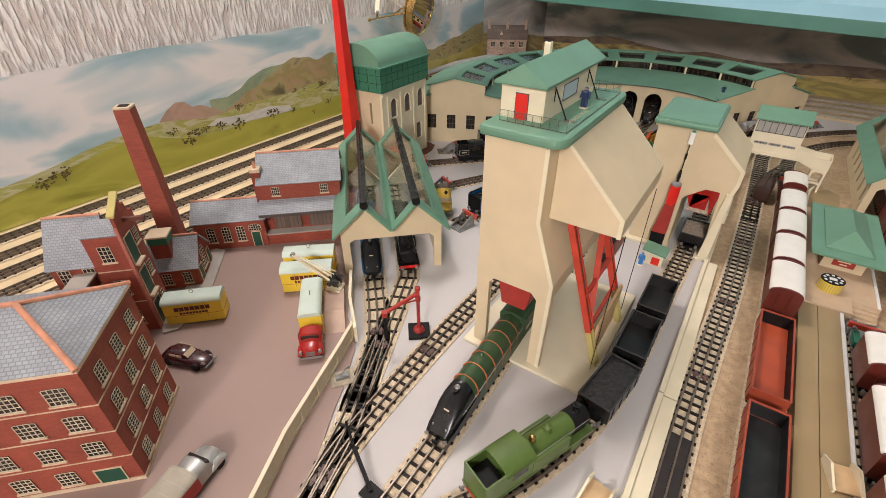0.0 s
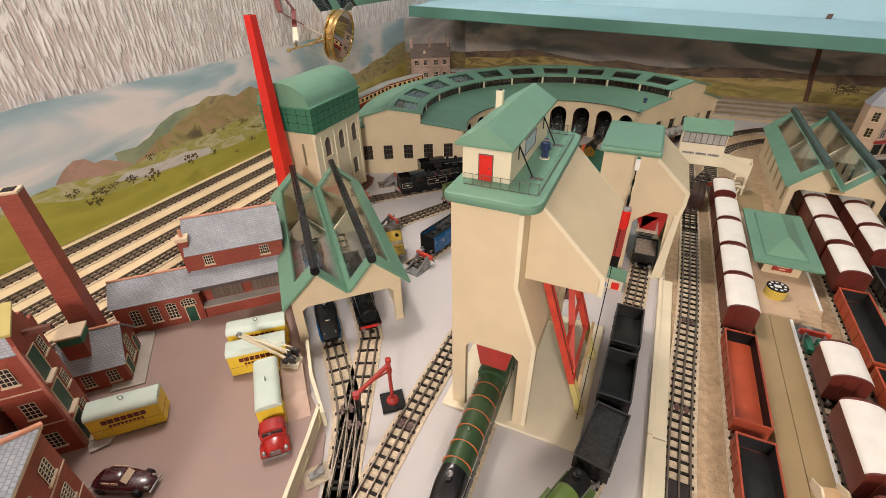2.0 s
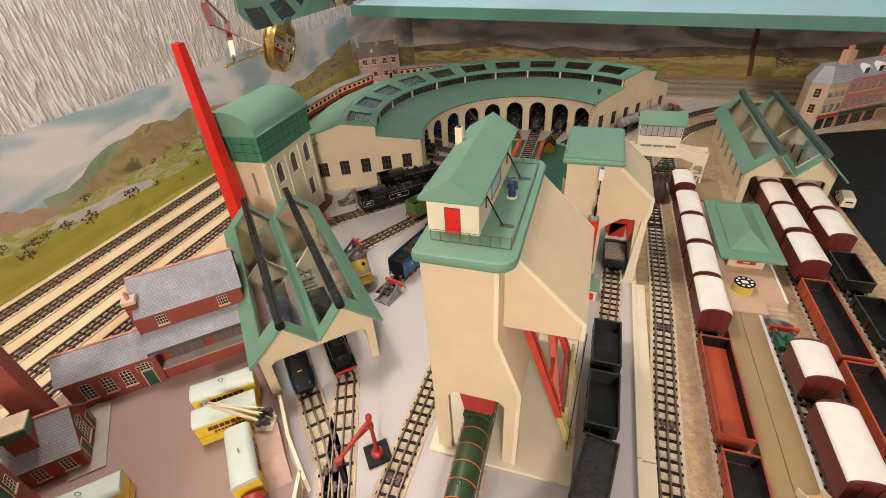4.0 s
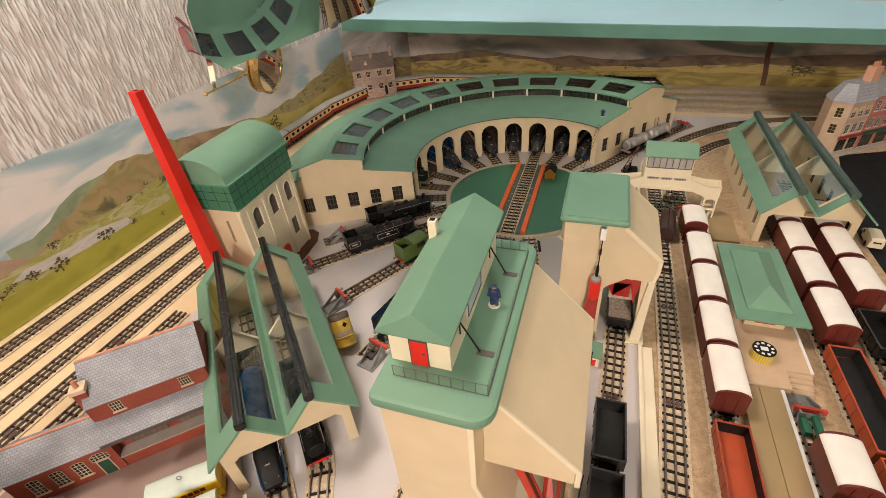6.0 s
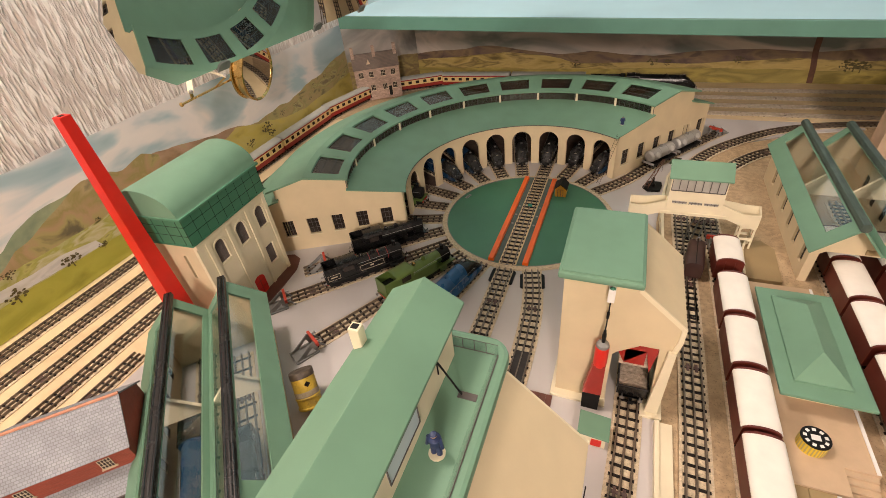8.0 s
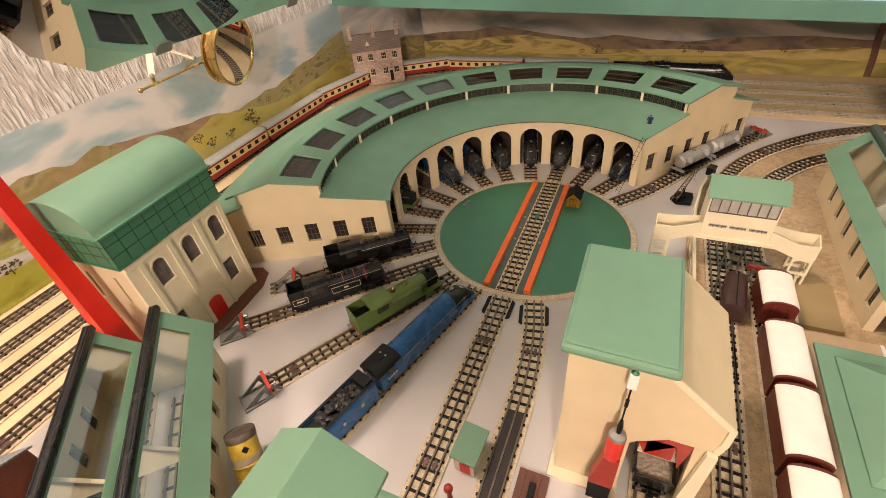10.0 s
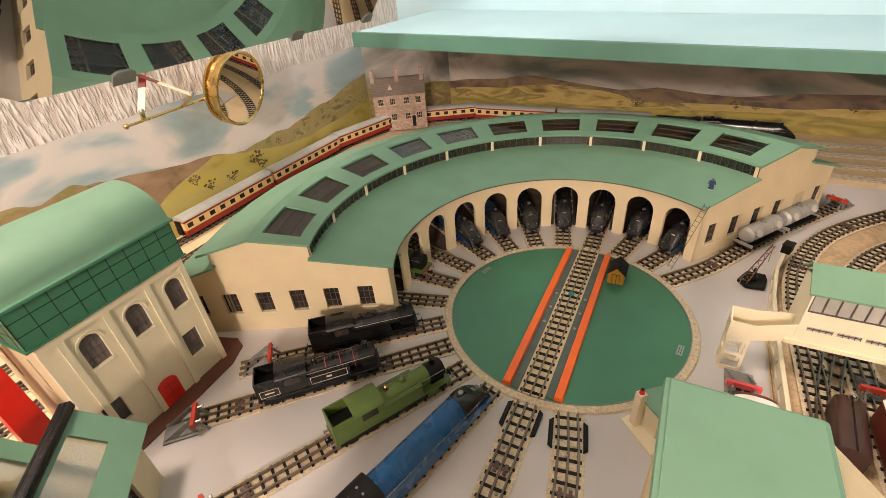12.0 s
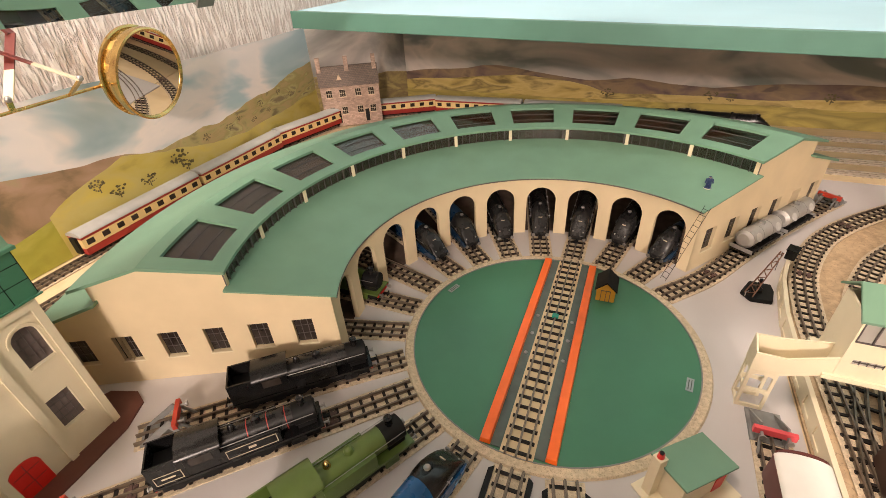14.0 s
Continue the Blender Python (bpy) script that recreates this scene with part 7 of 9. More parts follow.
h1 = small_hut(Matrix.Translation((0.1295, -0.1215, 0)) @ Matrix.Rotation(radians(46), 4, "Z"), 0.050, 0.027, 0.025, 0.034, "cream lean-to hut with a green roof and a red-potted chimney")
bm = shape()
box(bm, -0.0338, -0.0262, 0.0040, 0.0115, 0.0015, 0.0455)
cs = part("chimney", bm, CREAM_PALE, h1)
bm = shape()
rod(bm, (-0.0300, 0.0078, 0.0455), (-0.0300, 0.0078, 0.0500), 0.0026, 0.0022, n=12)
part("chimney_pot", bm, RED, cs)
bm = shape()
rod(bm, (-0.0300, 0.0078, 0.0500), (-0.0300, 0.0078, 0.0510), 0.0017, n=12)
part("chimney_cap", bm, BLACK_MATT, cs)
bm = shape()
box(bm, -0.039, 0.029, -0.026, 0.017, 0, 0.0015)
part("base_plate", bm, CREAM_PALE, h1)
small_hut(Matrix.Translation((0.1605, -0.409, 0)), 0.026, 0.022, 0.018, 0.021, "small cream hut with a flat green roof and red door")
small_hut(Matrix.Translation((0.035, -0.379, 0)) @ Matrix.Rotation(radians(-2), 4, "Z"), 0.020, 0.033, 0.0245, 0.027, "small cream hut with a green roof beside the turntable road")
figure("figurine", 0.1475, -0.428, 0.0, 0.02, BLUE_BRIGHT, "tiny bright blue railwayman figurine on the depot ground")
figure("figurine", 0.143, 0.2135, 0.1000, 0.0155, BLUE_FIGURE, "tiny dark blue railwayman figurine on the roundhouse roof")


# ---- rolling stock: local y runs forward, z from the ground, wheels on rails 4.9 mm up ----
RT = 0.0049


def along(x, y, deg, z=0.0):
    """On the ground at x, y, facing the direction deg (0 is +x)."""
    return Matrix.Translation((x, y, z)) @ Matrix.Rotation(radians(deg - 90), 4, "Z")


def wheelset(parent, y, r, half=0.0088, mat=None):
    bm = shape()
    for s in (-1, 1):
        rod(bm, (s * half, y, RT + r), (s * (half + 0.0026), y, RT + r), r, r * 0.96, 16)
        rod(bm, (s * (half - 0.0009), y, RT + r), (s * half, y, RT + r), r + 0.0006, r + 0.0006, 16)
    rod(bm, (-half, y, RT + r), (half, y, RT + r), 0.0012, n=8)
    w = part("wheelset", bm, mat or BLACK_MATT, parent)
    return w


def buffers(parent, y, d, z=0.0155, beam=None, width=0.0128, head=None):
    bm = shape()
    box(bm, -width, width, min(y, y - d * 0.0016), max(y, y - d * 0.0016), z - 0.0026, z + 0.0022)
    b = part("buffer_beam", bm, beam or RED_BEAM, parent, bevel=0.0003)
    for s in (-1, 1):
        bm = shape()
        rod(bm, (s * 0.0095, y, z), (s * 0.0095, y + d * 0.0038, z), 0.0012, n=8)
        rod(bm, (s * 0.0095, y + d * 0.0038, z), (s * 0.0095, y + d * 0.0048, z), 0.0024, n=12)
        part("buffer", bm, head or STEEL, b)
    bm = shape()
    bar(bm, (0, y, z - 0.004), (0, y + d * 0.0065, z - 0.004), 0.003, 0.0012)
    box(bm, -0.0028, 0.0028, min(y + d * 0.0058, y + d * 0.0068), max(y + d * 0.0058, y + d * 0.0068), z - 0.0058, z - 0.001)
    part("coupling", bm, BLACK_MATT, b)


def hood(y, hw, top, low, shoulder=0.6, n=8):
    """A cross-section: upright sides under a rounded top."""
    zs = low + (top - low) * shoulder
    pts = [(-hw, y, low)]
    for i in range(n + 1):
        a = math.pi - math.pi * i / n
        pts.append((hw * math.cos(a), y, zs + (top - zs) * math.sin(a)))
    return pts + [(hw, y, low)]


def wedge(y, hw, top, low, shoulder, e, n=14):
    """A cross-section whose rounded top flattens as e grows."""
    zs = low + (top - low) * shoulder
    pts = [(-hw, y, low)]
    for i in range(n + 1):
        a = math.pi - math.pi * i / n
        c, s = math.cos(a), math.sin(a)
        pts.append((hw * math.copysign(abs(c) ** (2 / e), c), y, zs + (top - zs) * max(0.0, s) ** (2 / e)))
    return pts + [(hw, y, low)]


def streamliner(m, body, label, bands=None, cab_roof=None, nose=None, tender=True, group="streamlined locomotives"):
    ob = thing("streamlined_locomotive", label, "locomotive", m, group=group)
    bm = shape()
    loft(bm, [hood(y, hw, top, lo, sh) for y, hw, top, lo, sh in ((0.0, 0.0142, 0.0465, 0.0135, 0.74), (0.034, 0.0142, 0.0465, 0.0135, 0.74), (0.0345, 0.0140, 0.0455, 0.012, 0.5), (0.08, 0.0138, 0.0447, 0.011, 0.45), (0.138, 0.0135, 0.0437, 0.010, 0.42))])
    part("boiler_casing", bm, body, ob, smooth=True)
    bm = shape()
    loft(bm, [wedge(*q) for q in ((0.1381, 0.0136, 0.0437, 0.010, 0.42, 2.0), (0.146, 0.0135, 0.0430, 0.0098, 0.44, 2.3), (0.153, 0.0130, 0.0402, 0.0098, 0.5, 2.9), (0.162, 0.0120, 0.0345, 0.0095, 0.62, 3.8), (0.171, 0.0112, 0.0275, 0.0095, 0.68, 4.4), (0.1775, 0.0107, 0.0212, 0.0098, 0.68, 4.0), (0.182, 0.0098, 0.0160, 0.0105, 0.6, 3.0))])
    ns = part("nose_casing", bm, nose or BLACK, ob, "dark wedge-shaped smokebox casing", smooth=True)
    for s in (-1, 1):
        bm = shape()
        loft(bm, [[(s * x0, y, lo), (s * x1, y, lo), (s * x1, y, z), (s * x0, y, z - 0.0008)] for y, x0, x1, lo, z in ((0.128, 0.0118, 0.0141, 0.0105, 0.0262), (0.146, 0.0116, 0.0140, 0.0102, 0.0232), (0.162, 0.0104, 0.0138, 0.0100, 0.0196), (0.174, 0.0100, 0.0132, 0.0100, 0.0166), (0.1815, 0.0092, 0.0116, 0.0104, 0.0140))])
        part("side_valance", bm, body if body != GREEN_A else BLACK, ns, smooth=True)
        bm = shape()
        lathe(bm, [(0.0009, 0.0), (0.0009, 0.0016), (0.0005, 0.0022), (0, 0.0022)], 8, (s * 0.0068, 0.1775, 0.0198))
        part("lamp", bm, STEEL, ns)
    bm = shape()
    bar(bm, (-0.0027, 0.1660, 0.0315), (0.0027, 0.1660, 0.0315), 0.0012, 0.0006)
    part("number_bar", bm, CREAM_LINE, ns, "small pale number drawn as a bar")
    bm = shape()
    for x in (-0.004, 0.004):
        lathe(bm, [(0.001, 0.0), (0.0012, 0.0016), (0, 0.0019)], 8, (x, 0.0215, 0.0462))
    part("whistle", bm, STEEL, ob)
    for s in (-1, 1):
        bm = shape()
        for k in range(4):
            x = s * 0.01425
            box(bm, min(x, x + 0.0004 * s), max(x, x + 0.0004 * s), 0.010 + 0.004 * k, 0.0125 + 0.004 * k, 0.0235, 0.0265)
        part("number_bar", bm, CREAM_LINE, ob, "cab number drawn as pale bars")
    bm = shape()
    loft(bm, [hood(y, 0.0150, 0.0475, 0.0385, 0.25) for y in (-0.002, 0.0335)])
    r = part("cab_roof", bm, cab_roof or BLACK, ob, smooth=True)
    bm = shape()
    box(bm, -0.004, 0.004, 0.012, 0.02, 0.0468, 0.0485)
    part("roof_vent", bm, BLACK_MATT, r)
    for s in (-1, 1):
        bm = shape()
        x = 0.01425 * s
        box(bm, min(x, x + 0.0004 * s), max(x, x + 0.0004 * s), 0.012, 0.022, 0.0305, 0.0375)
        part("cab_window", bm, DARK_PANE, ob)
        bm = shape()
        rod(bm, (s * 0.0141, 0.036, 0.0335), (s * 0.0136, 0.160, 0.0275), 0.00035, n=6)
        for k in range(7):
            rod(bm, (s * 0.0125, 0.044 + 0.0185 * k, 0.0332 - 0.00088 * k), (s * 0.0148, 0.044 + 0.0185 * k, 0.0332 - 0.00088 * k), 0.0006, n=6)
        part("handrail", bm, STEEL, ob)
    bm = shape()
    loft(bm, [[(0.0032 * math.cos(a), 0.1480 + 0.006 * math.sin(a), z) for a in [2 * math.pi * i / 14 for i in range(14)]] for z in (0.039, 0.0438)])
    c = part("chimney", bm, BLACK, ob, smooth=True)
    bm = shape()
    lathe(bm, [(0.0026, 0.0436), (0.0028, 0.0446), (0.0024, 0.0452), (0.0018, 0.0446), (0, 0.0440)], 14, (0, 0.1480, 0))
    part("chimney_mouth", bm, STEEL, c, "bright steel chimney ring", smooth=True)
    bm = shape()
    lathe(bm, [(0.0028, 0.04), (0.0026, 0.0448), (0.0014, 0.0462), (0, 0.0464)], 12, (0, 0.102, 0))
    part("dome", bm, body, ob, smooth=True)
    if bands:
        for y in (0.0465, 0.0635, 0.0805, 0.0975, 0.1145, 0.1315):
            bm = shape()
            loft(bm, [hood(yy, 0.01400, 0.0456 - (y - 0.0465) * 0.0183, 0.018, 0.42) for yy in (y, y + 0.0007)])
            part("boiler_band", bm, bands, ob)
    bm = shape()
    box(bm, -0.0105, 0.0105, 0.002, 0.174, 0.007, 0.0135)
    part("frame", bm, BLACK_MATT, ob)
    for y, r in ((0.022, 0.0058), (0.056, 0.0105), (0.084, 0.0105), (0.112, 0.0105), (0.141, 0.0052), (0.162, 0.0052)):
        wheelset(ob, y, r)
    buffers(ob, 0.1795, 1, 0.0125, beam=BLACK, width=0.011)
    if tender:
        t = thing("locomotive_tender", "black-topped tender heaped with coal, " + ("blue" if body == BLUE_LOCO else "dark") + " sides", "tender", m @ Matrix.Translation((0, -0.103, 0)), group="tenders")
        bm = shape()
        plate(bm, [(-0.0142, 0.012), (0.0142, 0.012), (0.0142, 0.036), (0.0128, 0.0395), (0.0105, 0.0405), (0.0105, 0.034), (-0.0105, 0.034), (-0.0105, 0.0405), (-0.0128, 0.0395), (-0.0142, 0.036)], [], 0.096, lambda u, w, d: (u, d, w))
        part("tank", bm, body, t)
        bm = shape()
        box(bm, -0.0143, 0.0143, -0.0006, 0.0, 0.012, 0.0385)
        part("rear_plate", bm, BLACK_MATT, t, "black rear plate")
        bm = shape()
        for s in (-1, 1):
            bar(bm, (s * 0.0118, 0.0, 0.0404), (s * 0.0118, 0.096, 0.0404), 0.0030, 0.0014)
        part("coping", bm, BLACK_MATT, t, "black coping along the tank tops")
        bm = shape()
        box(bm, -0.0104, 0.0104, 0.0005, 0.0955, 0.0335, 0.0362)
        part("top_plate", bm, BLACK_MATT, t)
        bm = shape()
        rnd = random.Random(5)
        for i in range(150):
            x, y, k = rnd.uniform(-0.0092, 0.0092), rnd.uniform(0.030, 0.081), rnd.uniform(0.0012, 0.0027)
            z = 0.0366 + 0.0052 * max(0, 1 - (x / 0.011) ** 2) * max(0, 1 - ((y - 0.056) / 0.032) ** 2)
            mm = Matrix.Translation((x, y, z)) @ Euler((rnd.random() * 6, rnd.random() * 6, rnd.random() * 6)).to_matrix().to_4x4()
            box(bm, -k, k, -k * 0.75, k * 0.75, -k * 0.6, k * 0.6, mm)
        part("coal_load", bm, COAL, t)
        bm = shape()
        box(bm, -0.0105, 0.0105, 0.084, 0.0958, 0.034, 0.044)
        part("front_shield", bm, BLACK_MATT, t)
        bm = shape()
        lathe(bm, [(0.0032, 0.036), (0.0032, 0.0385), (0, 0.039)], 12, (0, 0.014, 0))
        part("filler", bm, BLACK, t)
        bm = shape()
        box(bm, -0.010, 0.010, 0.003, 0.093, 0.007, 0.013)
        part("frame", bm, BLACK_MATT, t)
        for k in range(3):
            for s in (-1, 1):
                bm = shape()
                x = s * 0.0143
                box(bm, min(x, x + 0.0003 * s), max(x, x + 0.0003 * s), 0.02 + 0.026 * k, 0.0235 + 0.026 * k, 0.024, 0.028)
                part("lettering_bar", bm, CREAM_LINE, t)
        for y in (0.012, 0.034, 0.058, 0.082):
            wheelset(t, y, 0.0058)
        buffers(t, 0.0, -1)
    return ob


def tank_engine(m, body, label, length=0.136, lined=False, side_tank=True, group="tank locomotives"):
    """A side-tank locomotive; its bunker is at the rear."""
    ob = thing("tank_locomotive", label, "locomotive", m, group=group)
    L = length
    cab0, cab1 = L * 0.20, L * 0.40
    bm = shape()
    box(bm, -0.0142, 0.0142, 0, L, 0.0165, 0.019)
    part("footplate", bm, BLACK if body == BLACK else body, ob)
    bm = shape()
    box(bm, -0.011, 0.011, 0.004, L - 0.004, 0.008, 0.0165)
    part("frame", bm, BLACK_MATT, ob)
    bm = shape()
    plate(bm, rect(-0.0138, 0.0138, 0.001, cab0), [rect(-0.0124, 0.0124, 0.0024, cab0 - 0.001)], 0.0245, lambda u, w, d: (u, w, 0.019 + d))
    bk = part("bunker", bm, body, ob)
    bm = shape()
    box(bm, -0.0124, 0.0124, 0.0025, cab0 - 0.0011, 0.019, 0.030)
    part("bunker_floor", bm, BLACK_MATT, bk)
    bm = shape()
    loft(bm, [hood(y, 0.0136, 0.0445, 0.019, 0.82) for y in (cab0, cab1)])
    cab = part("cab", bm, body, ob)
    bm = shape()
    secs = []
    for y in (cab0 - 0.004, cab1 + 0.002):
        up = [(0.0152 * math.cos(math.pi - math.pi * i / 10) * 1.0, y, 0.0408 + 0.0058 * math.sin(math.pi * i / 10)) for i in range(11)]
        secs.append(up + [(x * 0.97, y, z - 0.0012) for x, y, z in reversed(up)])
    loft(bm, secs)
    part("cab_roof", bm, BLACK if body == BLACK else body, ob, smooth=True)
    for s in (-1, 1):
        bm = shape()
        x = s * 0.01365
        box(bm, min(x, x + 0.0004 * s), max(x, x + 0.0004 * s), cab0 + 0.004, cab1 - 0.006, 0.030, 0.0385)
        part("cab_window", bm, DARK_PANE, cab)
    bm = shape()
    rod(bm, (0, cab1, 0.0300), (0, L - 0.022, 0.0300), 0.0100, n=22)
    boil = part("boiler", bm, body, ob, smooth=True)
    bm = shape()
    rod(bm, (0, L - 0.0225, 0.0300), (0, L - 0.004, 0.0300), 0.0103, n=22)
    box(bm, -0.008, 0.008, L - 0.021, L - 0.005, 0.019, 0.028)
    rod(bm, (0, L - 0.004, 0.0300), (0, L - 0.0028, 0.0300), 0.0088, 0.0075, 22)
    part("smokebox", bm, BLACK_MATT, ob, smooth=True)
    bm = shape()
    lathe(bm, [(0.0040, 0.0385), (0.0029, 0.041), (0.0030, 0.0465), (0.0036, 0.0475), (0.0026, 0.048), (0.0, 0.0462)], 14, (0, L - 0.0135, 0))
    part("chimney", bm, BLACK, ob, smooth=True)
    for f, r in ((0.62, 0.0038), (0.48, 0.003)):
        bm = shape()
        lathe(bm, [(r * 1.15, 0.0385), (r, 0.041), (r * 0.9, 0.0435), (r * 0.4, 0.0452), (0, 0.0454)], 14, (0, L * f, 0))
        part("dome" if r > 0.0035 else "safety_valve", bm, body if r > 0.0035 or body == BLACK else BRASS, ob, smooth=True)
    if side_tank:
        for s in (-1, 1):
            bm = shape()
            x0, x1 = sorted((s * 0.0078, s * 0.0140))
            box(bm, x0, x1, cab1, L * 0.74, 0.019, 0.0335)
            tk = part("side_tank", bm, body, ob, bevel=0.0006)
            if lined:
                for y0, y1, parent in ((cab1 + 0.003, L * 0.74 - 0.003, tk), (0.004, cab0 - 0.003, bk)):
                    bm = shape()
                    x = s * (0.0140 if parent is tk else 0.0138)
                    a, b = sorted((x, x + 0.0003 * s))
                    for z in (0.0215, 0.031):
                        box(bm, a, b, y0, y1, z, z + 0.0005)
                    for y in (y0, y1 - 0.0005):
                        box(bm, a, b, y, y + 0.0005, 0.0215, 0.0315)
                    if parent is tk:
                        box(bm, a, b, (y0 + y1) / 2 - 0.003, (y0 + y1) / 2 + 0.003, 0.0255, 0.028)
                    else:
                        box(bm, a, b, y0 + 0.005, y1 - 0.005, 0.0258, 0.0275)
                    part("lining", bm, CREAM_LINE, parent)
    if lined:
        for y in (L * 0.56, L * 0.68, L * 0.79):
            bm = shape()
            rod(bm, (0, y, 0.0300), (0, y + 0.0007, 0.0300), 0.01022, n=22)
            part("boiler_band", bm, RED_DULL, boil)
    for s in (-1, 1):
        bm = shape()
        rod(bm, (s * 0.0108, cab1, 0.0345), (s * 0.0108, L - 0.006, 0.0345), 0.00035, n=6)
        part("handrail", bm, STEEL, ob)
        bm = shape()
        x0, x1 = sorted((s * 0.0115, s * 0.0145))
        box(bm, x0, x1, L * 0.78, L * 0.88, 0.0085, 0.0165)
        part("cylinder", bm, body, ob, bevel=0.001)
    for f in (0.30, 0.46, 0.62):
        wheelset(ob, L * f, 0.0090)
    wheelset(ob, L * 0.12, 0.0055)
    wheelset(ob, L * 0.83, 0.0055)
    buffers(ob, L, 1, 0.0165, beam=RED)
    buffers(ob, 0.0, -1, 0.0165, beam=RED)
    return ob


def van(m, label, length=0.076, body=None, roof=None, brake=False):
    """A covered van with a curved roof."""
    ob = thing("goods_van", label, "van", m, group="covered goods vans")
    length -= 0.0045
    h = length / 2
    body = body or MAROON
    bm = shape()
    box(bm, -0.0165, 0.0165, -h, h, 0.014, 0.043)
    bd = part("body", bm, body, ob, bevel=0.0004)
    for s in (-1, 1):
        bm = shape()
        y0, y1 = sorted((s * h, s * (h - 0.0022)))
        prism(bm, [(0.0166 * math.cos(math.pi * i / 14), 0.0425 + 0.0078 * math.sin(math.pi * i / 14)) for i in range(15)], y0, y1)
        part("end_cap", bm, body, bd, "curved maroon end rising over the roof")
        bm = shape()
        for k in (-0.006, 0.006):
            y0, y1 = sorted((s * h, s * (h + 0.0008)))
            box(bm, k - 0.0006, k + 0.0006, y0, y1, 0.0145, 0.045)
        part("end_post", bm, body, bd)
    bm = shape()
    pts = [(0.0176 * math.cos(math.pi * i / 14), 0.0425 + 0.0068 * math.sin(math.pi * i / 14)) for i in range(15)]
    prism(bm, pts, -h + 0.0023, h - 0.0023)
    part("roof", bm, roof or ROOF_WHITE, ob, "off-white curved roof", smooth=True)
    bm = shape()
    box(bm, -0.0125, 0.0125, -h, h, 0.0095, 0.014)
    part("chassis", bm, BLACK_MATT, ob)
    for y in (-length * 0.27, length * 0.27):
        wheelset(ob, y, 0.0056)
    buffers(ob, h, 1, 0.0125, beam=BLACK_MATT)
    buffers(ob, -h, -1, 0.0125, beam=BLACK_MATT)
    return ob


def open_wagon(m, label, length, height, outer, inner, floor, load=None, group="open wagons"):
    ob = thing("open_wagon", label, "wagon", m, group=group)
    h, w, t = length / 2, 0.0160, 0.0010
    z0 = 0.0135
    for s in (-1, 1):
        bm = shape()
        x0, x1 = sorted((s * (w - t), s * w))
        box(bm, x0, x1, -h, h, z0, z0 + height)
        sd = part("side", bm, outer, ob, bevel=0.0002)
        for k in range(max(2, round(length / 0.019))):
            bm = shape()
            y = -h + length * (k + 0.5) / max(2, round(length / 0.019))
            a, b = sorted((s * w, s * (w + 0.0005)))
            box(bm, a, b, y - 0.0005, y + 0.0005, z0, z0 + height - 0.001)
            part("strap", bm, outer, sd)
        bm = shape()
        y0, y1 = sorted((s * (h - t), s * h))
        box(bm, -w + t, w - t, y0, y1, z0, z0 + height)
        part("end", bm, outer, ob, bevel=0.0002)
        bm = shape()
        a, b = sorted((s * (w - t), s * (w - t - 0.0002)))
        box(bm, a, b, -h + t, h - t, z0 + 0.001, z0 + height - 0.0006)
        part("side_lining", bm, inner, ob)
        bm = shape()
        y0, y1 = sorted((s * (h - t), s * (h - t - 0.0002)))
        box(bm, -w + t + 0.0003, w - t - 0.0003, y0, y1, z0 + 0.001, z0 + height - 0.0006)
        part("end_lining", bm, inner, ob)
    bm = shape()
    box(bm, -w + t, w - t, -h + t, h - t, z0 - 0.0005, z0 + 0.001)
    part("floor", bm, floor, ob)
    # rim added along the top edges; on black wagons its grey paints their highlight
    bm = shape()
    plate(bm, rect(-w - 0.0004, w + 0.0004, -h - 0.0004, h + 0.0004), [rect(-w + t + 0.0003, w - t - 0.0003, -h + t + 0.0003, h - t - 0.0003)], 0.0009, lambda u, v, d: (u, v, z0 + height + 0.0001 + d))
    part("top_rim", bm, RIM_GREY if outer == BLACK else outer, ob)
    if load:
        bm = shape()
        n, k = 9, 18
        rnd = random.Random(3)
        grid = [[bm.verts.new(((w - t - 0.0004) * (2 * i / n - 1), (h - t - 0.0004) * (2 * j / k - 1), z0 + height * 0.84 + 0.0007 * rnd.random() + 0.0008 * math.sin(math.pi * i / n))) for j in range(k + 1)] for i in range(n + 1)]
        for i in range(n):
            for j in range(k):
                bm.faces.new((grid[i][j], grid[i + 1][j], grid[i + 1][j + 1], grid[i][j + 1]))
        part("load", bm, load, ob, "heap of load")
    bm = shape()
    box(bm, -0.0125, 0.0125, -h, h, 0.009, 0.0129)
    part("chassis", bm, outer if outer != BLACK else BLACK_MATT, ob)
    ax = (-0.27, 0.27) if length < 0.1 else (-0.40, -0.27, 0.27, 0.40)
    for y in ax:
        wheelset(ob, y * length, 0.0044)
    buffers(ob, h, 1, 0.0125, beam=outer)
    buffers(ob, -h, -1, 0.0125, beam=outer)
    return ob


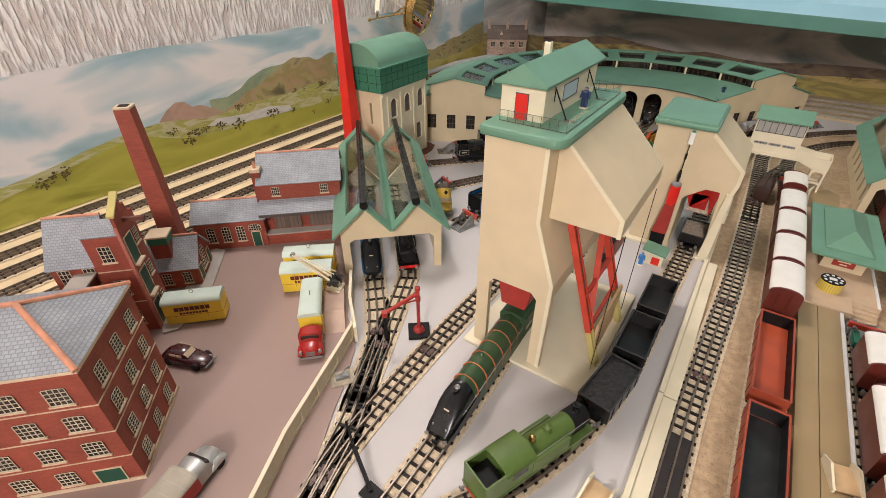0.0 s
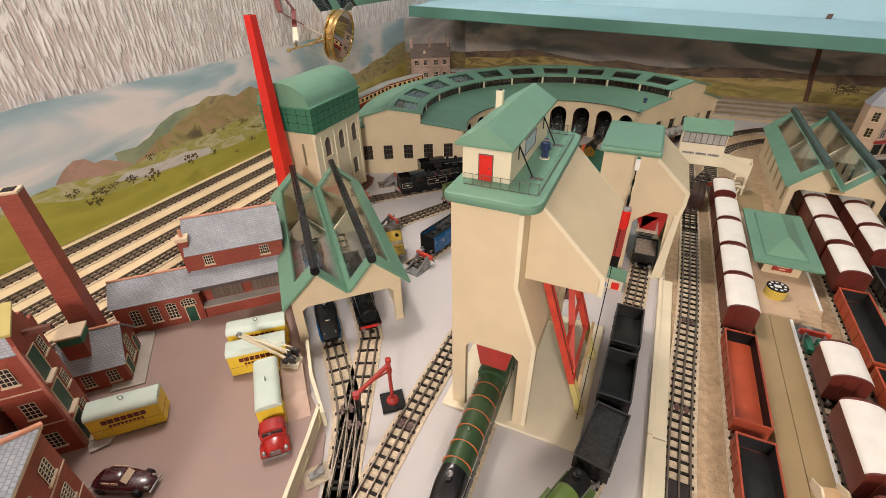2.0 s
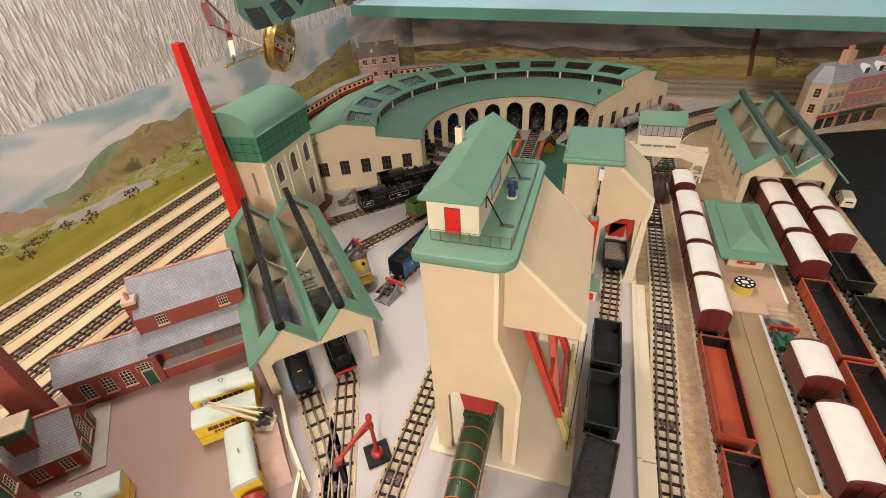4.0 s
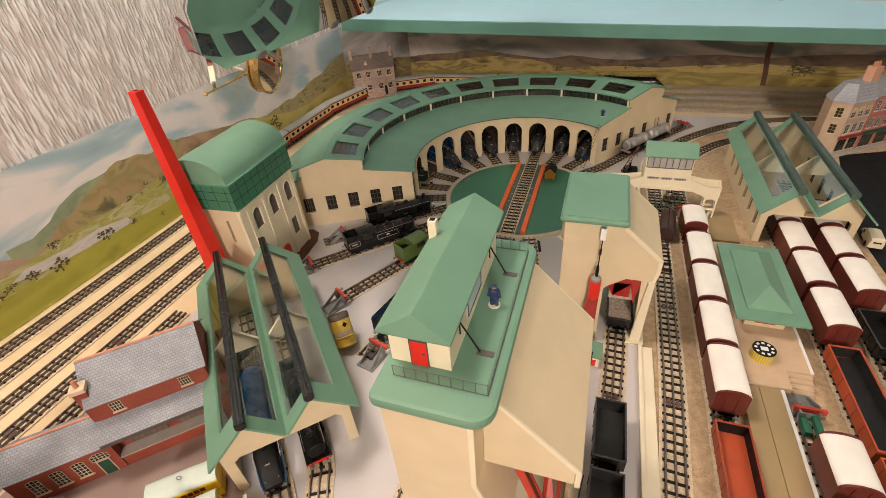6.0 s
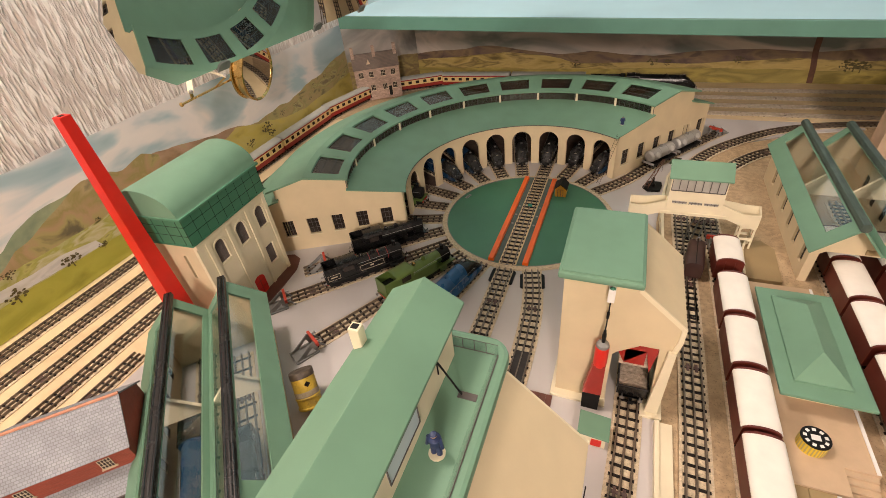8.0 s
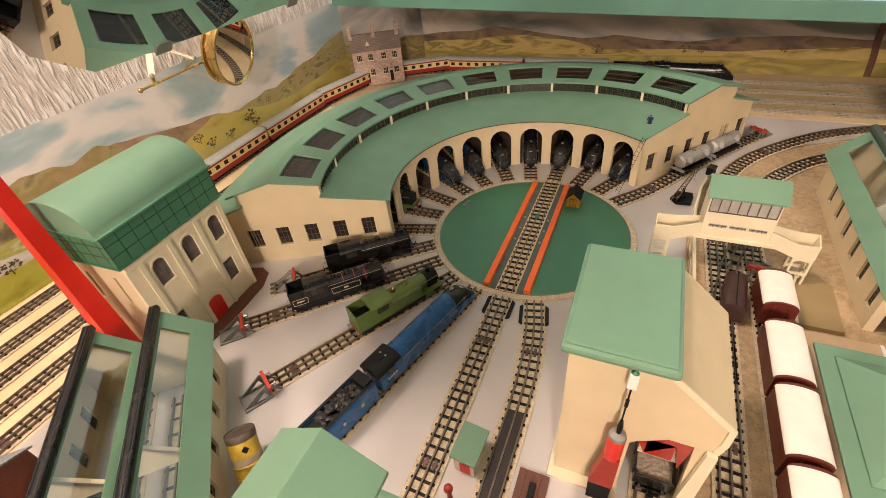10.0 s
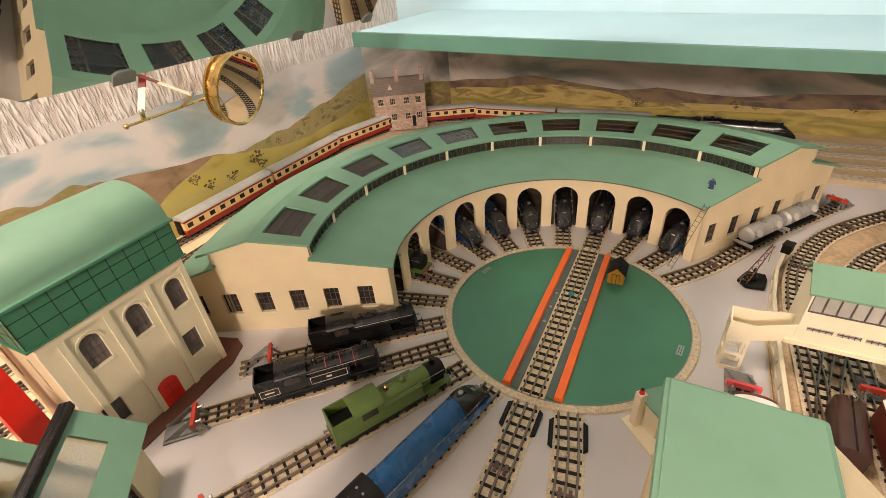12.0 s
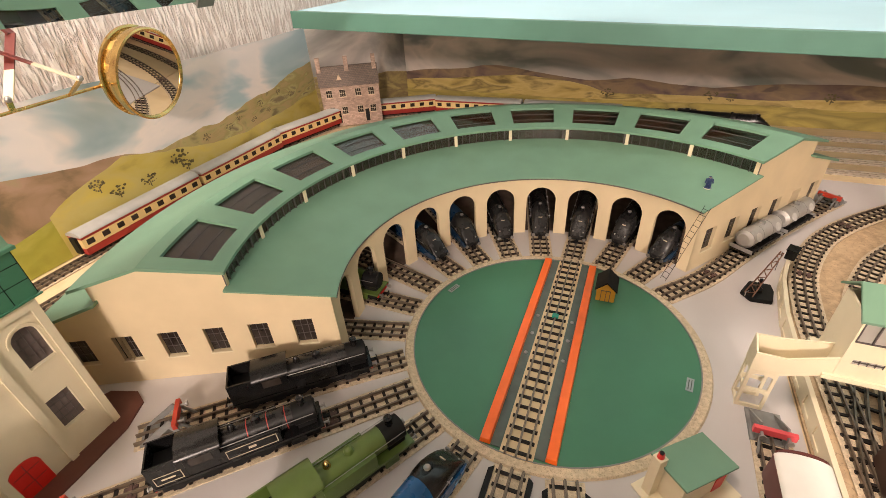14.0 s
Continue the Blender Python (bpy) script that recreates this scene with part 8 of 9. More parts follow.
def coach(m, label, length=0.222):
    ob = thing("passenger_coach", label, "coach", m, group="crimson and cream coaches")
    h = length / 2
    for nm, z0, z1, mat in (("lower_panel", 0.012, 0.0225, COACH_RED), ("window_band", 0.0225, 0.0375, COACH_CREAM), ("upper_panel", 0.0375, 0.0415, COACH_RED)):
        bm = shape()
        box(bm, -0.0152, 0.0152, -h, h, z0, z1)
        p = part(nm, bm, mat, ob)
        if nm == "window_band":
            for s in (-1, 1):
                for k in range(9):
                    y = -h + length * (k + 0.5) / 9
                    bm = shape()
                    x = s * 0.0152
                    a, b = sorted((x, x + 0.0003 * s))
                    box(bm, a, b, y - 0.0068, y + 0.0045, 0.0265, 0.035)
                    part("window", bm, DARK_PANE, p)
    bm = shape()
    pts = [(0.0158 * math.cos(math.pi * i / 14), 0.0412 + 0.0078 * math.sin(math.pi * i / 14)) for i in range(15)]
    prism(bm, pts, -h - 0.0006, h + 0.0006)
    part("roof", bm, COACH_ROOF, ob, smooth=True)
    for s in (-1, 1):
        bm = shape()
        y0, y1 = sorted((s * h, s * (h + 0.004)))
        box(bm, -0.006, 0.006, y0, y1, 0.014, 0.04)
        part("gangway", bm, BLACK_MATT, ob)
        for k in (-0.012, 0.012):
            wheelset(ob, s * (h - 0.034) + k, 0.0056)
    bm = shape()
    box(bm, -0.012, 0.012, -h + 0.005, h - 0.005, 0.0085, 0.012)
    part("underframe", bm, BLACK_MATT, ob)
    return ob


def tank_wagon(m, label):
    ob = thing("tank_wagon", label, "wagon", m, group="tank wagons")
    bm = shape()
    rod(bm, (0, -0.034, 0.0265), (0, 0.034, 0.0265), 0.0122, n=24)
    rod(bm, (0, 0.034, 0.0265), (0, 0.037, 0.0265), 0.0122, 0.008, 24)
    rod(bm, (0, -0.037, 0.0265), (0, -0.034, 0.0265), 0.008, 0.0122, 24)
    tk = part("tank", bm, SILVER, ob, smooth=True)
    bm = shape()
    lathe(bm, [(0.0038, 0.0375), (0.0038, 0.0415), (0.0, 0.0425)], 12)
    part("filler", bm, GREY_CAST, tk)
    for s in (-1, 1):
        for y in (-0.0225, 0.0225):
            bm = shape()
            rod(bm, (s * 0.0112, y, 0.0305), (s * 0.0117, y, 0.0308), 0.0058, n=18)
            part("roundel", bm, SILVER_PALE, tk, "pale printed roundel")
    bm = shape()
    for y in (-0.0335, -0.011, 0.011, 0.0332):
        rod(bm, (0, y, 0.0265), (0, y + 0.0006, 0.0265), 0.0124, n=24)
    part("tank_strap", bm, GREY_CAST, tk)
    bm = shape()
    box(bm, -0.0135, 0.0135, -0.037, 0.037, 0.0095, 0.0135)
    for y in (-0.022, 0.022):
        box(bm, -0.009, 0.009, y - 0.002, y + 0.002, 0.0135, 0.018)
    part("chassis", bm, BLACK_MATT, ob)
    for s in (-1, 1):
        bm = shape()
        box(bm, -0.0155, 0.0155, s * 0.0375 - 0.0006, s * 0.0375 + 0.0006, 0.0115, 0.0165)
        part("end_beam", bm, SILVER, ob)
    for y in (-0.02, 0.02):
        wheelset(ob, y, 0.0056)
    return ob


def buffer_stop(m, label="grey cast buffer stop with a red buffer beam", beam=None):
    ob = thing("buffer_stop", label, "buffer stop", m, group="buffer stops")
    for s in (-1, 1):
        bm = shape()
        bar(bm, (s * 0.0095, -0.032, 0.001), (s * 0.0095, -0.003, 0.020), 0.0016, 0.003)
        bar(bm, (s * 0.0095, 0.012, 0.001), (s * 0.0095, -0.002, 0.019), 0.0016, 0.0025)
        plate(bm, [(-0.032, 0.0), (-0.004, 0.018), (0.0, 0.018), (0.0, 0.0)], [[(-0.02, 0.003), (-0.007, 0.012), (-0.004, 0.003)]], 0.0012, lambda u, w, d: (s * 0.0105 - d, u, w))
        part("stay", bm, GREY_CAST, ob)
        bm = shape()
        rod(bm, (s * 0.0095, 0.001, 0.0165), (s * 0.0095, 0.007, 0.0165), 0.0013, n=8)
        rod(bm, (s * 0.0095, 0.007, 0.0165), (s * 0.0095, 0.0082, 0.0165), 0.0026, n=12)
        part("buffer", bm, STEEL, ob)
    bm = shape()
    box(bm, -0.0155, 0.0155, -0.002, 0.002, 0.0135, 0.02)
    part("beam", bm, beam or RED_BEAM, ob, bevel=0.0005)
    bm = shape()
    box(bm, -0.0135, 0.0135, -0.034, 0.0, 0.0003, 0.0022)
    part("base", bm, GREY_CAST, ob)
    return ob


# locomotives round the turntable, noses towards it
BLK = "black streamlined locomotive standing in a roundhouse stall"
for deg, r in ((60, 0.203), (75, 0.207), (90, 0.193), (105, 0.196), (120, 0.192), (135, 0.19), (150, 0.19)):
    p = polar(r + 0.182, deg)
    streamliner(along(p[0], p[1], deg + 180), BLUE_DARK if deg in (60, 135, 150) else BLACK, "dark blue and black streamlined locomotive in a roundhouse stall" if deg in (60, 135, 150) else BLK, nose=CHARCOAL, tender=False)
p = polar(0.202 + 0.13, 180)
tank_engine(along(p[0], p[1], 0), GREEN_LOCO, "green tank locomotive with a red buffer beam in a roundhouse stall", 0.128)
tank_engine(along(-0.2634, -0.1884, 41.5), BLACK, "plain black tank locomotive beside the turntable", 0.132)
p = polar(0.381, 225.7)
tank_engine(along(p[0], p[1], 45.7), BLACK, "black tank locomotive lined in cream with red boiler bands", 0.135, lined=True)
p = polar(0.323, 240.7)
tank_engine(along(p[0], p[1], 60.7), GREEN_LOCO, "apple green tank locomotive with red buffer beams", 0.133)
p = polar(0.358, 255.2)
streamliner(along(p[0], p[1], 75.2), BLUE_LOCO, "bright blue streamlined locomotive facing the turntable", cab_roof=BLACK_MATT, nose=BLACK)
streamliner(along(0.0648, -0.638, -88.5), GREEN_A, "dark green streamlined locomotive with orange boiler bands under the coaling tower", bands=ORANGE_LINE, nose=BLACK, cab_roof=GREEN_A)
tank_engine(along(0.1235, -0.8480, 68), GREEN_LOCO, "apple green tank locomotive coupled to coal wagons", 0.124)
streamliner(SHED_A @ Matrix.Translation((-0.030, 0.171, 0)) @ Matrix.Rotation(math.pi, 4, "Z"), BLUE_LOCO, "dark locomotive with a grey smokebox inside the engine shed", nose=BLACK_MATT, tender=False)
tank_engine(SHED_A @ Matrix.Translation((0.0195, 0.130, 0)) @ Matrix.Rotation(math.pi, 4, "Z"), BLACK, "black tank locomotive with a red buffer beam inside the engine shed", 0.138)

# buffer stops and sidings
buffer_stop(along(-0.3005, -0.2220, 41.5))
for deg, r in ((226, 0.447), (240.8, 0.441)):
    p = polar(r, deg)
    buffer_stop(along(p[0], p[1], deg + 180))
buffer_stop(along(0.342, 0.418, 232))
st = buffer_stop(along(0.3930, -0.4370, -90), "grey buffer stop with a red beam and green spring boxes")
for s in (-1, 1):
    bm = shape()
    box(bm, s * 0.0062 - 0.0032, s * 0.0062 + 0.0032, 0.0025, 0.027, 0.0052, 0.0125)
    part("spring_box", bm, GREEN_DARK, st, "dark green spring box", bevel=0.0008)
buffer_stop(along(0.3085, -0.022, -90))
buffer_stop(along(0.1940, -0.0635, -90), "grey buffer stop with a pinkish red beam", material("pink_red_paint", (0.72, 0.085, 0.10), 0.4, vary=0.06))

# coal road and sanding tower road
open_wagon(along(0.1870, -0.5250, 90), "empty black open wagon under the coaling hopper", 0.070, 0.018, BLACK, WAGON_FLOOR, WAGON_FLOOR)
open_wagon(along(0.1850, -0.6075, 89), "empty black open wagon on the coal road", 0.069, 0.018, BLACK, WAGON_FLOOR, WAGON_FLOOR)
open_wagon(along(0.1800, -0.6885, 81), "black open wagon full of coal", 0.067, 0.018, BLACK, WAGON_FLOOR, WAGON_FLOOR, load=COAL)
open_wagon(along(0.1955, -0.3290, 90), "black open wagon loaded with pale sand in the sanding tower", 0.052, 0.014, BLACK, BLACK_MATT, BLACK_MATT, load=PALE_SAND)

# goods roads
VAN = "maroon covered goods van with an off-white roof"
for y0, y1 in ((-0.463, -0.388), (-0.387, -0.310), (-0.307, -0.228), (-0.225, -0.144)):
    van(along(0.3095, (y0 + y1) / 2, 90), VAN, y1 - y0 + 0.0015)
van(along(0.3105, -0.0905, 90), "short maroon brake van with an off-white roof", 0.0655)
open_wagon(along(0.3070, -0.5530, 90), "long red-brown open wagon with an orange-red floor", 0.134, 0.0165, OXIDE, BLACK_MATT, FLOOR_RED)
open_wagon(along(0.3070, -0.7030, 90), "long red-brown open wagon with a black interior", 0.134, 0.0165, OXIDE, WAGON_FLOOR, WAGON_FLOOR)
open_wagon(along(0.3070, -0.8520, 90), "long red-brown open wagon with a black interior", 0.134, 0.0165, OXIDE, WAGON_FLOOR, WAGON_FLOOR)
for y in (-0.2890, -0.2050, -0.1240, -0.043):
    van(along(0.4495, y, 90), VAN, 0.080)
for y in (-0.2100, -0.1285, -0.047):
    van(along(0.5050, y, 90), VAN, 0.080)
open_wagon(along(0.4475, -0.413, 90), "long red open wagon with a black interior", 0.14, 0.0165, FLOOR_RED, WAGON_FLOOR, WAGON_FLOOR)
open_wagon(along(0.4475, -0.56, 90), "long red open wagon with a black interior", 0.14, 0.0165, FLOOR_RED, WAGON_FLOOR, WAGON_FLOOR)
open_wagon(along(0.502, -0.30, 90), "low black open wagon near the goods shed", 0.07, 0.016, BLACK, BLACK_MATT, BLACK_MATT)
open_wagon(along(0.502, -0.40, 90), "low black open wagon near the goods shed", 0.08, 0.012, BLACK, BLACK_MATT, BLACK_MATT)
van(along(0.396, -0.513, 90), "short maroon brake van with an open veranda", 0.06)
van(along(0.396, -0.61, 90), VAN, 0.088)
van(along(0.396, -0.712, 90), VAN, 0.09)
tank_wagon(along(0.2245, 0.259, 54), "silver-grey tank wagon with a pale roundel")
tank_wagon(along(0.2755, 0.329, 54), "silver-grey tank wagon with a pale roundel")
bw = thing("covered_container", "dark brown domed tinplate container with a ring on the goods line", "container", Matrix.Translation((0.2730, -0.0860, 0)) @ Matrix.Rotation(radians(-6), 4, "Z") @ Matrix.Diagonal((0.88, 0.88, 1.0, 1.0)))
DARK_BROWN = material("dark_brown_sheet", (0.045, 0.02, 0.017), 0.4, vary=0.15)
bm = shape()
pts = [(-0.0135, 0.0052), (0.0135, 0.0052), (0.0135, 0.026)] + [(0.0135 * math.cos(math.pi * i / 12), 0.026 + 0.006 * math.sin(math.pi * i / 12)) for i in range(1, 12)] + [(-0.0135, 0.026)]
prism(bm, pts, -0.036, 0.036)
part("body", bm, DARK_BROWN, bw, bevel=0.0015, smooth=True)
bm = shape()
box(bm, -0.0006, 0.0006, -0.0365, 0.0365, 0.0315, 0.0327)
part("seam", bm, BLACK_MATT, bw)
bm = shape()
for i in range(14):
    a, b = 2 * math.pi * i / 14, 2 * math.pi * (i + 1) / 14
    rod(bm, (0.0035 * math.cos(a), 0.031, 0.0345 + 0.0035 * math.sin(a)), (0.0035 * math.cos(b), 0.031, 0.0345 + 0.0035 * math.sin(b)), 0.0006, n=6)
part("ring", bm, STEEL, bw, "bright steel ring")
bm = shape()
box(bm, -0.0115, 0.0115, -0.034, 0.034, 0.0048, 0.0054)
part("skid", bm, BLACK_MATT, bw)

# express train on the rear main line
LOOP = smooth_line(OUTER + [(0.6, 0.735), (1.4, 0.735)], 0.004)
acc = [0.0]
for a, b in zip(LOOP, LOOP[1:]):
    acc.append(acc[-1] + (b - a).length)


def at_loop(s):
    i = int(np.searchsorted(acc, s)) - 1
    f = (s - acc[i]) / (acc[i + 1] - acc[i])
    return LOOP[i].lerp(LOOP[i + 1], f)


START = next(acc[i] for i, q in enumerate(LOOP) if q.y > 0.17)
for k in range(-1, 5):
    a, b = at_loop(START + k * 0.23 + 0.03), at_loop(START + k * 0.23 + 0.192)
    mid, d = (a + b) / 2, b - a
    coach(along(mid.x, mid.y, math.degrees(math.atan2(d.y, d.x)), -0.003), "crimson and cream passenger coach with a grey roof")
a, b = at_loop(START + 5 * 0.23 + 0.11), at_loop(START + 5 * 0.23 + 0.25)
streamliner(along(a.x, a.y, math.degrees(math.atan2(b.y - a.y, b.x - a.x)), -0.003), BLACK, "black express locomotive heading the passenger train", group="express locomotives")


# ---- road vehicles ----
def trailer(m, label, length=0.062, cab=False):
    ob = thing("box_trailer", label, "trailer", m, group="yellow box trailers")
    h = length / 2
    bm = shape()
    box(bm, -0.0125, 0.0125, -h, h, 0.0016, 0.0265)
    bd = part("body", bm, YELLOW, ob, bevel=0.0005)
    bm = shape()
    for y in (-h * 0.45, h * 0.45):
        box(bm, -0.01258, 0.01258, y - 0.0002, y + 0.0002, 0.008, 0.0262)
    box(bm, -0.01258, 0.01258, -h - 0.0002, h + 0.0002, 0.0118, 0.0122)
    part("panel_line", bm, RED_DULL, bd)
    bm = shape()
    pts = [(0.0129 * math.cos(math.pi * i / 12), 0.0262 + 0.0044 * min(1.0, 1.25 * math.sin(math.pi * i / 12))) for i in range(13)]
    prism(bm, pts, -h - 0.0005, h + 0.0005)
    part("roof", bm, ROOF_PALE, ob, "pale greenish white roof", smooth=True)
    bm = shape()
    for i in range(12):
        a, b = 2 * math.pi * i / 12, 2 * math.pi * (i + 1) / 12
        rod(bm, (0, 0.0022 * math.cos(a), 0.0335 + 0.0022 * math.sin(a)), (0, 0.0022 * math.cos(b), 0.0335 + 0.0022 * math.sin(b)), 0.0004, n=5)
    part("lifting_ring", bm, STEEL, ob)
    for s in (-1, 1):
        bm = shape()
        a, b = sorted((s * 0.0126, s * 0.0129))
        for k in range(7):
            box(bm, a, b, -h * 0.62 + k * h * 0.178, -h * 0.62 + k * h * 0.178 + h * 0.15, 0.0178, 0.0225)
        for k in range(9):
            box(bm, a, b, -h * 0.48 + k * h * 0.11, -h * 0.48 + k * h * 0.11 + h * 0.085, 0.0135, 0.0158)
        part("lettering_bar", bm, MAROON, bd, "dark red lettering drawn as bars")
        for y in ((-h * 0.62,) if cab else (-h * 0.6, h * 0.6)):
            bm = shape()
            rod(bm, (s * 0.0085, y, 0.0040), (s * 0.0115, y, 0.0040), 0.0040, n=16)
            part("wheel", bm, BLACK_MATT, ob)
    bm = shape()
    box(bm, -0.009, 0.009, -h + 0.002, h - 0.002, 0.0008, 0.0015)
    part("chassis", bm, BLACK_MATT, ob)
    return ob


TALL = Matrix.Diagonal((1.0, 1.0, 1.17, 1.0))
trailer(along(-0.2640, -0.8440, 45.5, 0.0016) @ TALL, "yellow box trailer with a pale curved roof in the yard", 0.0635)
trailer(along(-0.2245, -0.7015, 41, 0.0016) @ TALL, "yellow box trailer with a pale curved roof beside the station", 0.066)
trailer(along(-0.1996, -0.7280, 42, 0.0016) @ TALL, "yellow box trailer with a pale roof parked alongside another", 0.0635)
trailer(along(-0.1478, -0.7675, -44.7, 0.0016) @ TALL, "yellow box trailer with a pale roof behind the red tractor", 0.066, cab=True)


def tractor(m, body, label):
    ob = thing("motor_tractor", label, "lorry", m)
    bm = shape()
    loft(bm, [hood(y, hw, top, 0.0055, sh) for y, hw, top, sh in ((-0.008, 0.0112, 0.0225, 0.7), (0.004, 0.0112, 0.0225, 0.7), (0.0065, 0.0105, 0.0158, 0.6), (0.014, 0.0085, 0.0152, 0.5), (0.0185, 0.0068, 0.0130, 0.5))])
    part("cab", bm, body, ob, smooth=True)
    for s in (-1, 1):
        bm = shape()
        loft(bm, [[(s * 0.0095 + 0.0032 * math.cos(a), y, 0.007 + rr * math.sin(a)) for a in [math.pi * i / 8 for i in range(9)]] for y, rr in ((0.004, 0.001), (0.008, 0.0058), (0.013, 0.0064), (0.019, 0.002))])
        part("mudguard", bm, body, ob, smooth=True)
        bm = shape()
        rod(bm, (s * 0.0082, 0.0118, 0.0048), (s * 0.0112, 0.0118, 0.0048), 0.0046, n=14)
        part("wheel", bm, BLACK_MATT, ob)
        bm = shape()
        rod(bm, (s * 0.0092, 0.0165, 0.0108), (s * 0.0092, 0.0192, 0.0108), 0.0018, n=10)
        part("headlight", bm, STEEL, ob)
        bm = shape()
        x = s * 0.0111
        a, b = sorted((x, x + s * 0.0004))
        box(bm, a, b, -0.003, 0.003, 0.0145, 0.019)
        part("side_window", bm, DARK_PANE, ob)
    bm = shape()
    box(bm, -0.0085, 0.0085, 0.0048, 0.0058, 0.0162, 0.0205)
    part("windscreen", bm, DARK_PANE, ob)
    bm = shape()
    for k in range(4):
        box(bm, -0.0045, 0.0045, 0.0186, 0.0191, 0.007 + k * 0.0014, 0.0076 + k * 0.0014)
    box(bm, -0.011, 0.011, 0.0195, 0.0208, 0.0042, 0.0062)
    part("grille", bm, STEEL, ob)
    bm = shape()
    box(bm, -0.007, 0.007, -0.016, 0.018, 0.0035, 0.0056)
    part("chassis", bm, BLACK_MATT, ob)
    return ob


tractor(along(-0.1132, -0.8017, -44.7, 0.0016) @ Matrix.Scale(1.1, 4), RED_DEEP, "red articulated lorry tractor with chrome grille")


def saloon(m, body, label):
    ob = thing("saloon_car", label, "car", m)
    bm = shape()
    loft(bm, [hood(y, hw, top, 0.004, sh) for y, hw, top, sh in ((-0.028, 0.0062, 0.0078, 0.4), (-0.024, 0.0095, 0.0112, 0.5), (-0.014, 0.0108, 0.0128, 0.55), (0.004, 0.0108, 0.0125, 0.55), (0.015, 0.0098, 0.0112, 0.5), (0.024, 0.0082, 0.0098, 0.45), (0.028, 0.0055, 0.007, 0.4))])
    part("body", bm, body, ob, smooth=True)
    bm = shape()
    loft(bm, [hood(y, hw, top, 0.0105, sh) for y, hw, top, sh in ((-0.0205, 0.0062, 0.0115, 0.3), (-0.0135, 0.0082, 0.0178, 0.45), (-0.002, 0.0083, 0.0185, 0.45), (0.003, 0.0078, 0.0172, 0.45), (0.0088, 0.0072, 0.0118, 0.3))])
    rf = part("roof", bm, body, ob, smooth=True)
    for s in (-1, 1):
        for y0, y1 in ((-0.0125, -0.0052), (-0.0040, 0.0022)):
            bm = shape()
            a, b = sorted((s * 0.0080, s * 0.0087))
            box(bm, a, b, y0, y1, 0.0128, 0.0158)
            part("side_window", bm, STONE_TRIM, rf)
        for y in (-0.0165, 0.0175):
            bm = shape()
            rod(bm, (s * 0.0082, y, 0.0046), (s * 0.0112, y, 0.0046), 0.0046, n=14)
            part("wheel", bm, BLACK_MATT, ob)
        bm = shape()
        rod(bm, (s * 0.0062, 0.0235, 0.0082), (s * 0.0062, 0.0272, 0.0082), 0.0014, n=10)
        part("headlight", bm, STEEL, ob)
    bm = shape()
    bar(bm, (0, 0.0042, 0.0172), (0, 0.0082, 0.0125), 0.0125, 0.0006)
    part("windscreen", bm, STONE_TRIM, rf)
    for y in (-0.0288, 0.0288):
        bm = shape()
        box(bm, -0.0085, 0.0085, y - 0.0006, y + 0.0006, 0.0042, 0.0056)
        part("bumper", bm, STEEL, ob)
    return ob


saloon(along(-0.2085, -0.8915, 20, 0.0016), material("maroon_brown_enamel", (0.05, 0.008, 0.010), 0.25, vary=0.08, coat=0.4), "dark maroon diecast saloon car beside the warehouse")
lorry = thing("covered_lorry", "silver-cabbed lorry with a maroon body and grey tilt cover", "lorry", along(-0.0705, -0.987, 105, 0.0016))
bm = shape()
loft(bm, [hood(y, hw, top, 0.0055, sh) for y, hw, top, sh in ((0.022, 0.0115, 0.0235, 0.7), (0.033, 0.0115, 0.0235, 0.65), (0.0385, 0.0108, 0.0155, 0.55), (0.047, 0.0085, 0.0142, 0.5), (0.0515, 0.006, 0.011, 0.5))])
part("cab", bm, SILVER, lorry, smooth=True)
for s in (-1, 1):
    bm = shape()
    loft(bm, [[(s * 0.0098 + 0.0032 * math.cos(a), y, 0.007 + rr * math.sin(a)) for a in [math.pi * i / 8 for i in range(9)]] for y, rr in ((0.034, 0.001), (0.038, 0.0058), (0.044, 0.0064), (0.051, 0.002))])
    part("mudguard", bm, SILVER, lorry, smooth=True)
    for y in (0.043, -0.02):
        bm = shape()
        rod(bm, (s * 0.0085, y, 0.005), (s * 0.0118, y, 0.005), 0.005, n=14)
        part("wheel", bm, BLACK_MATT, lorry)
bm = shape()
box(bm, -0.0095, 0.0095, 0.0335, 0.0368, 0.0158, 0.0205)
part("windscreen", bm, DARK_PANE, lorry)
bm = shape()
box(bm, -0.0135, 0.0135, -0.042, 0.0215, 0.0065, 0.0205)
part("body", bm, COACH_RED, lorry)
bm = shape()
prism(bm, [(0.0138, 0.0205)] + [(0.0138 * math.cos(math.pi * i / 12), 0.0212 + 0.0045 * math.sin(math.pi * i / 12)) for i in range(13)] + [(-0.0138, 0.0205)], -0.0425, 0.022)
tl = part("tilt_cover", bm, material("pale_canvas", (0.36, 0.32, 0.25), 0.7, vary=0.08), lorry, smooth=True)
bm = shape()
for k in range(7):
    y = -0.038 + 0.0095 * k
    prism(bm, [(0.0141 * math.cos(math.pi * i / 12), 0.0214 + 0.0046 * math.sin(math.pi * i / 12)) for i in range(13)], y, y + 0.0007)
part("cover_rib", bm, PAVING, tl)

# ---- mirrors by the wallpapered wall ----
lm = thing("wall_mirror", "large frameless mirror glass tilted over the layout's corner", "mirror")
MN = Vector((0.805, 0.011, -0.5935)).normalized()
MV = Vector((0.5935, 0.0, 0.8048)).normalized()


def on_mirror(u, w, d):
    return Vector((-0.382, u, 0.329)) + MV * w - MN * d


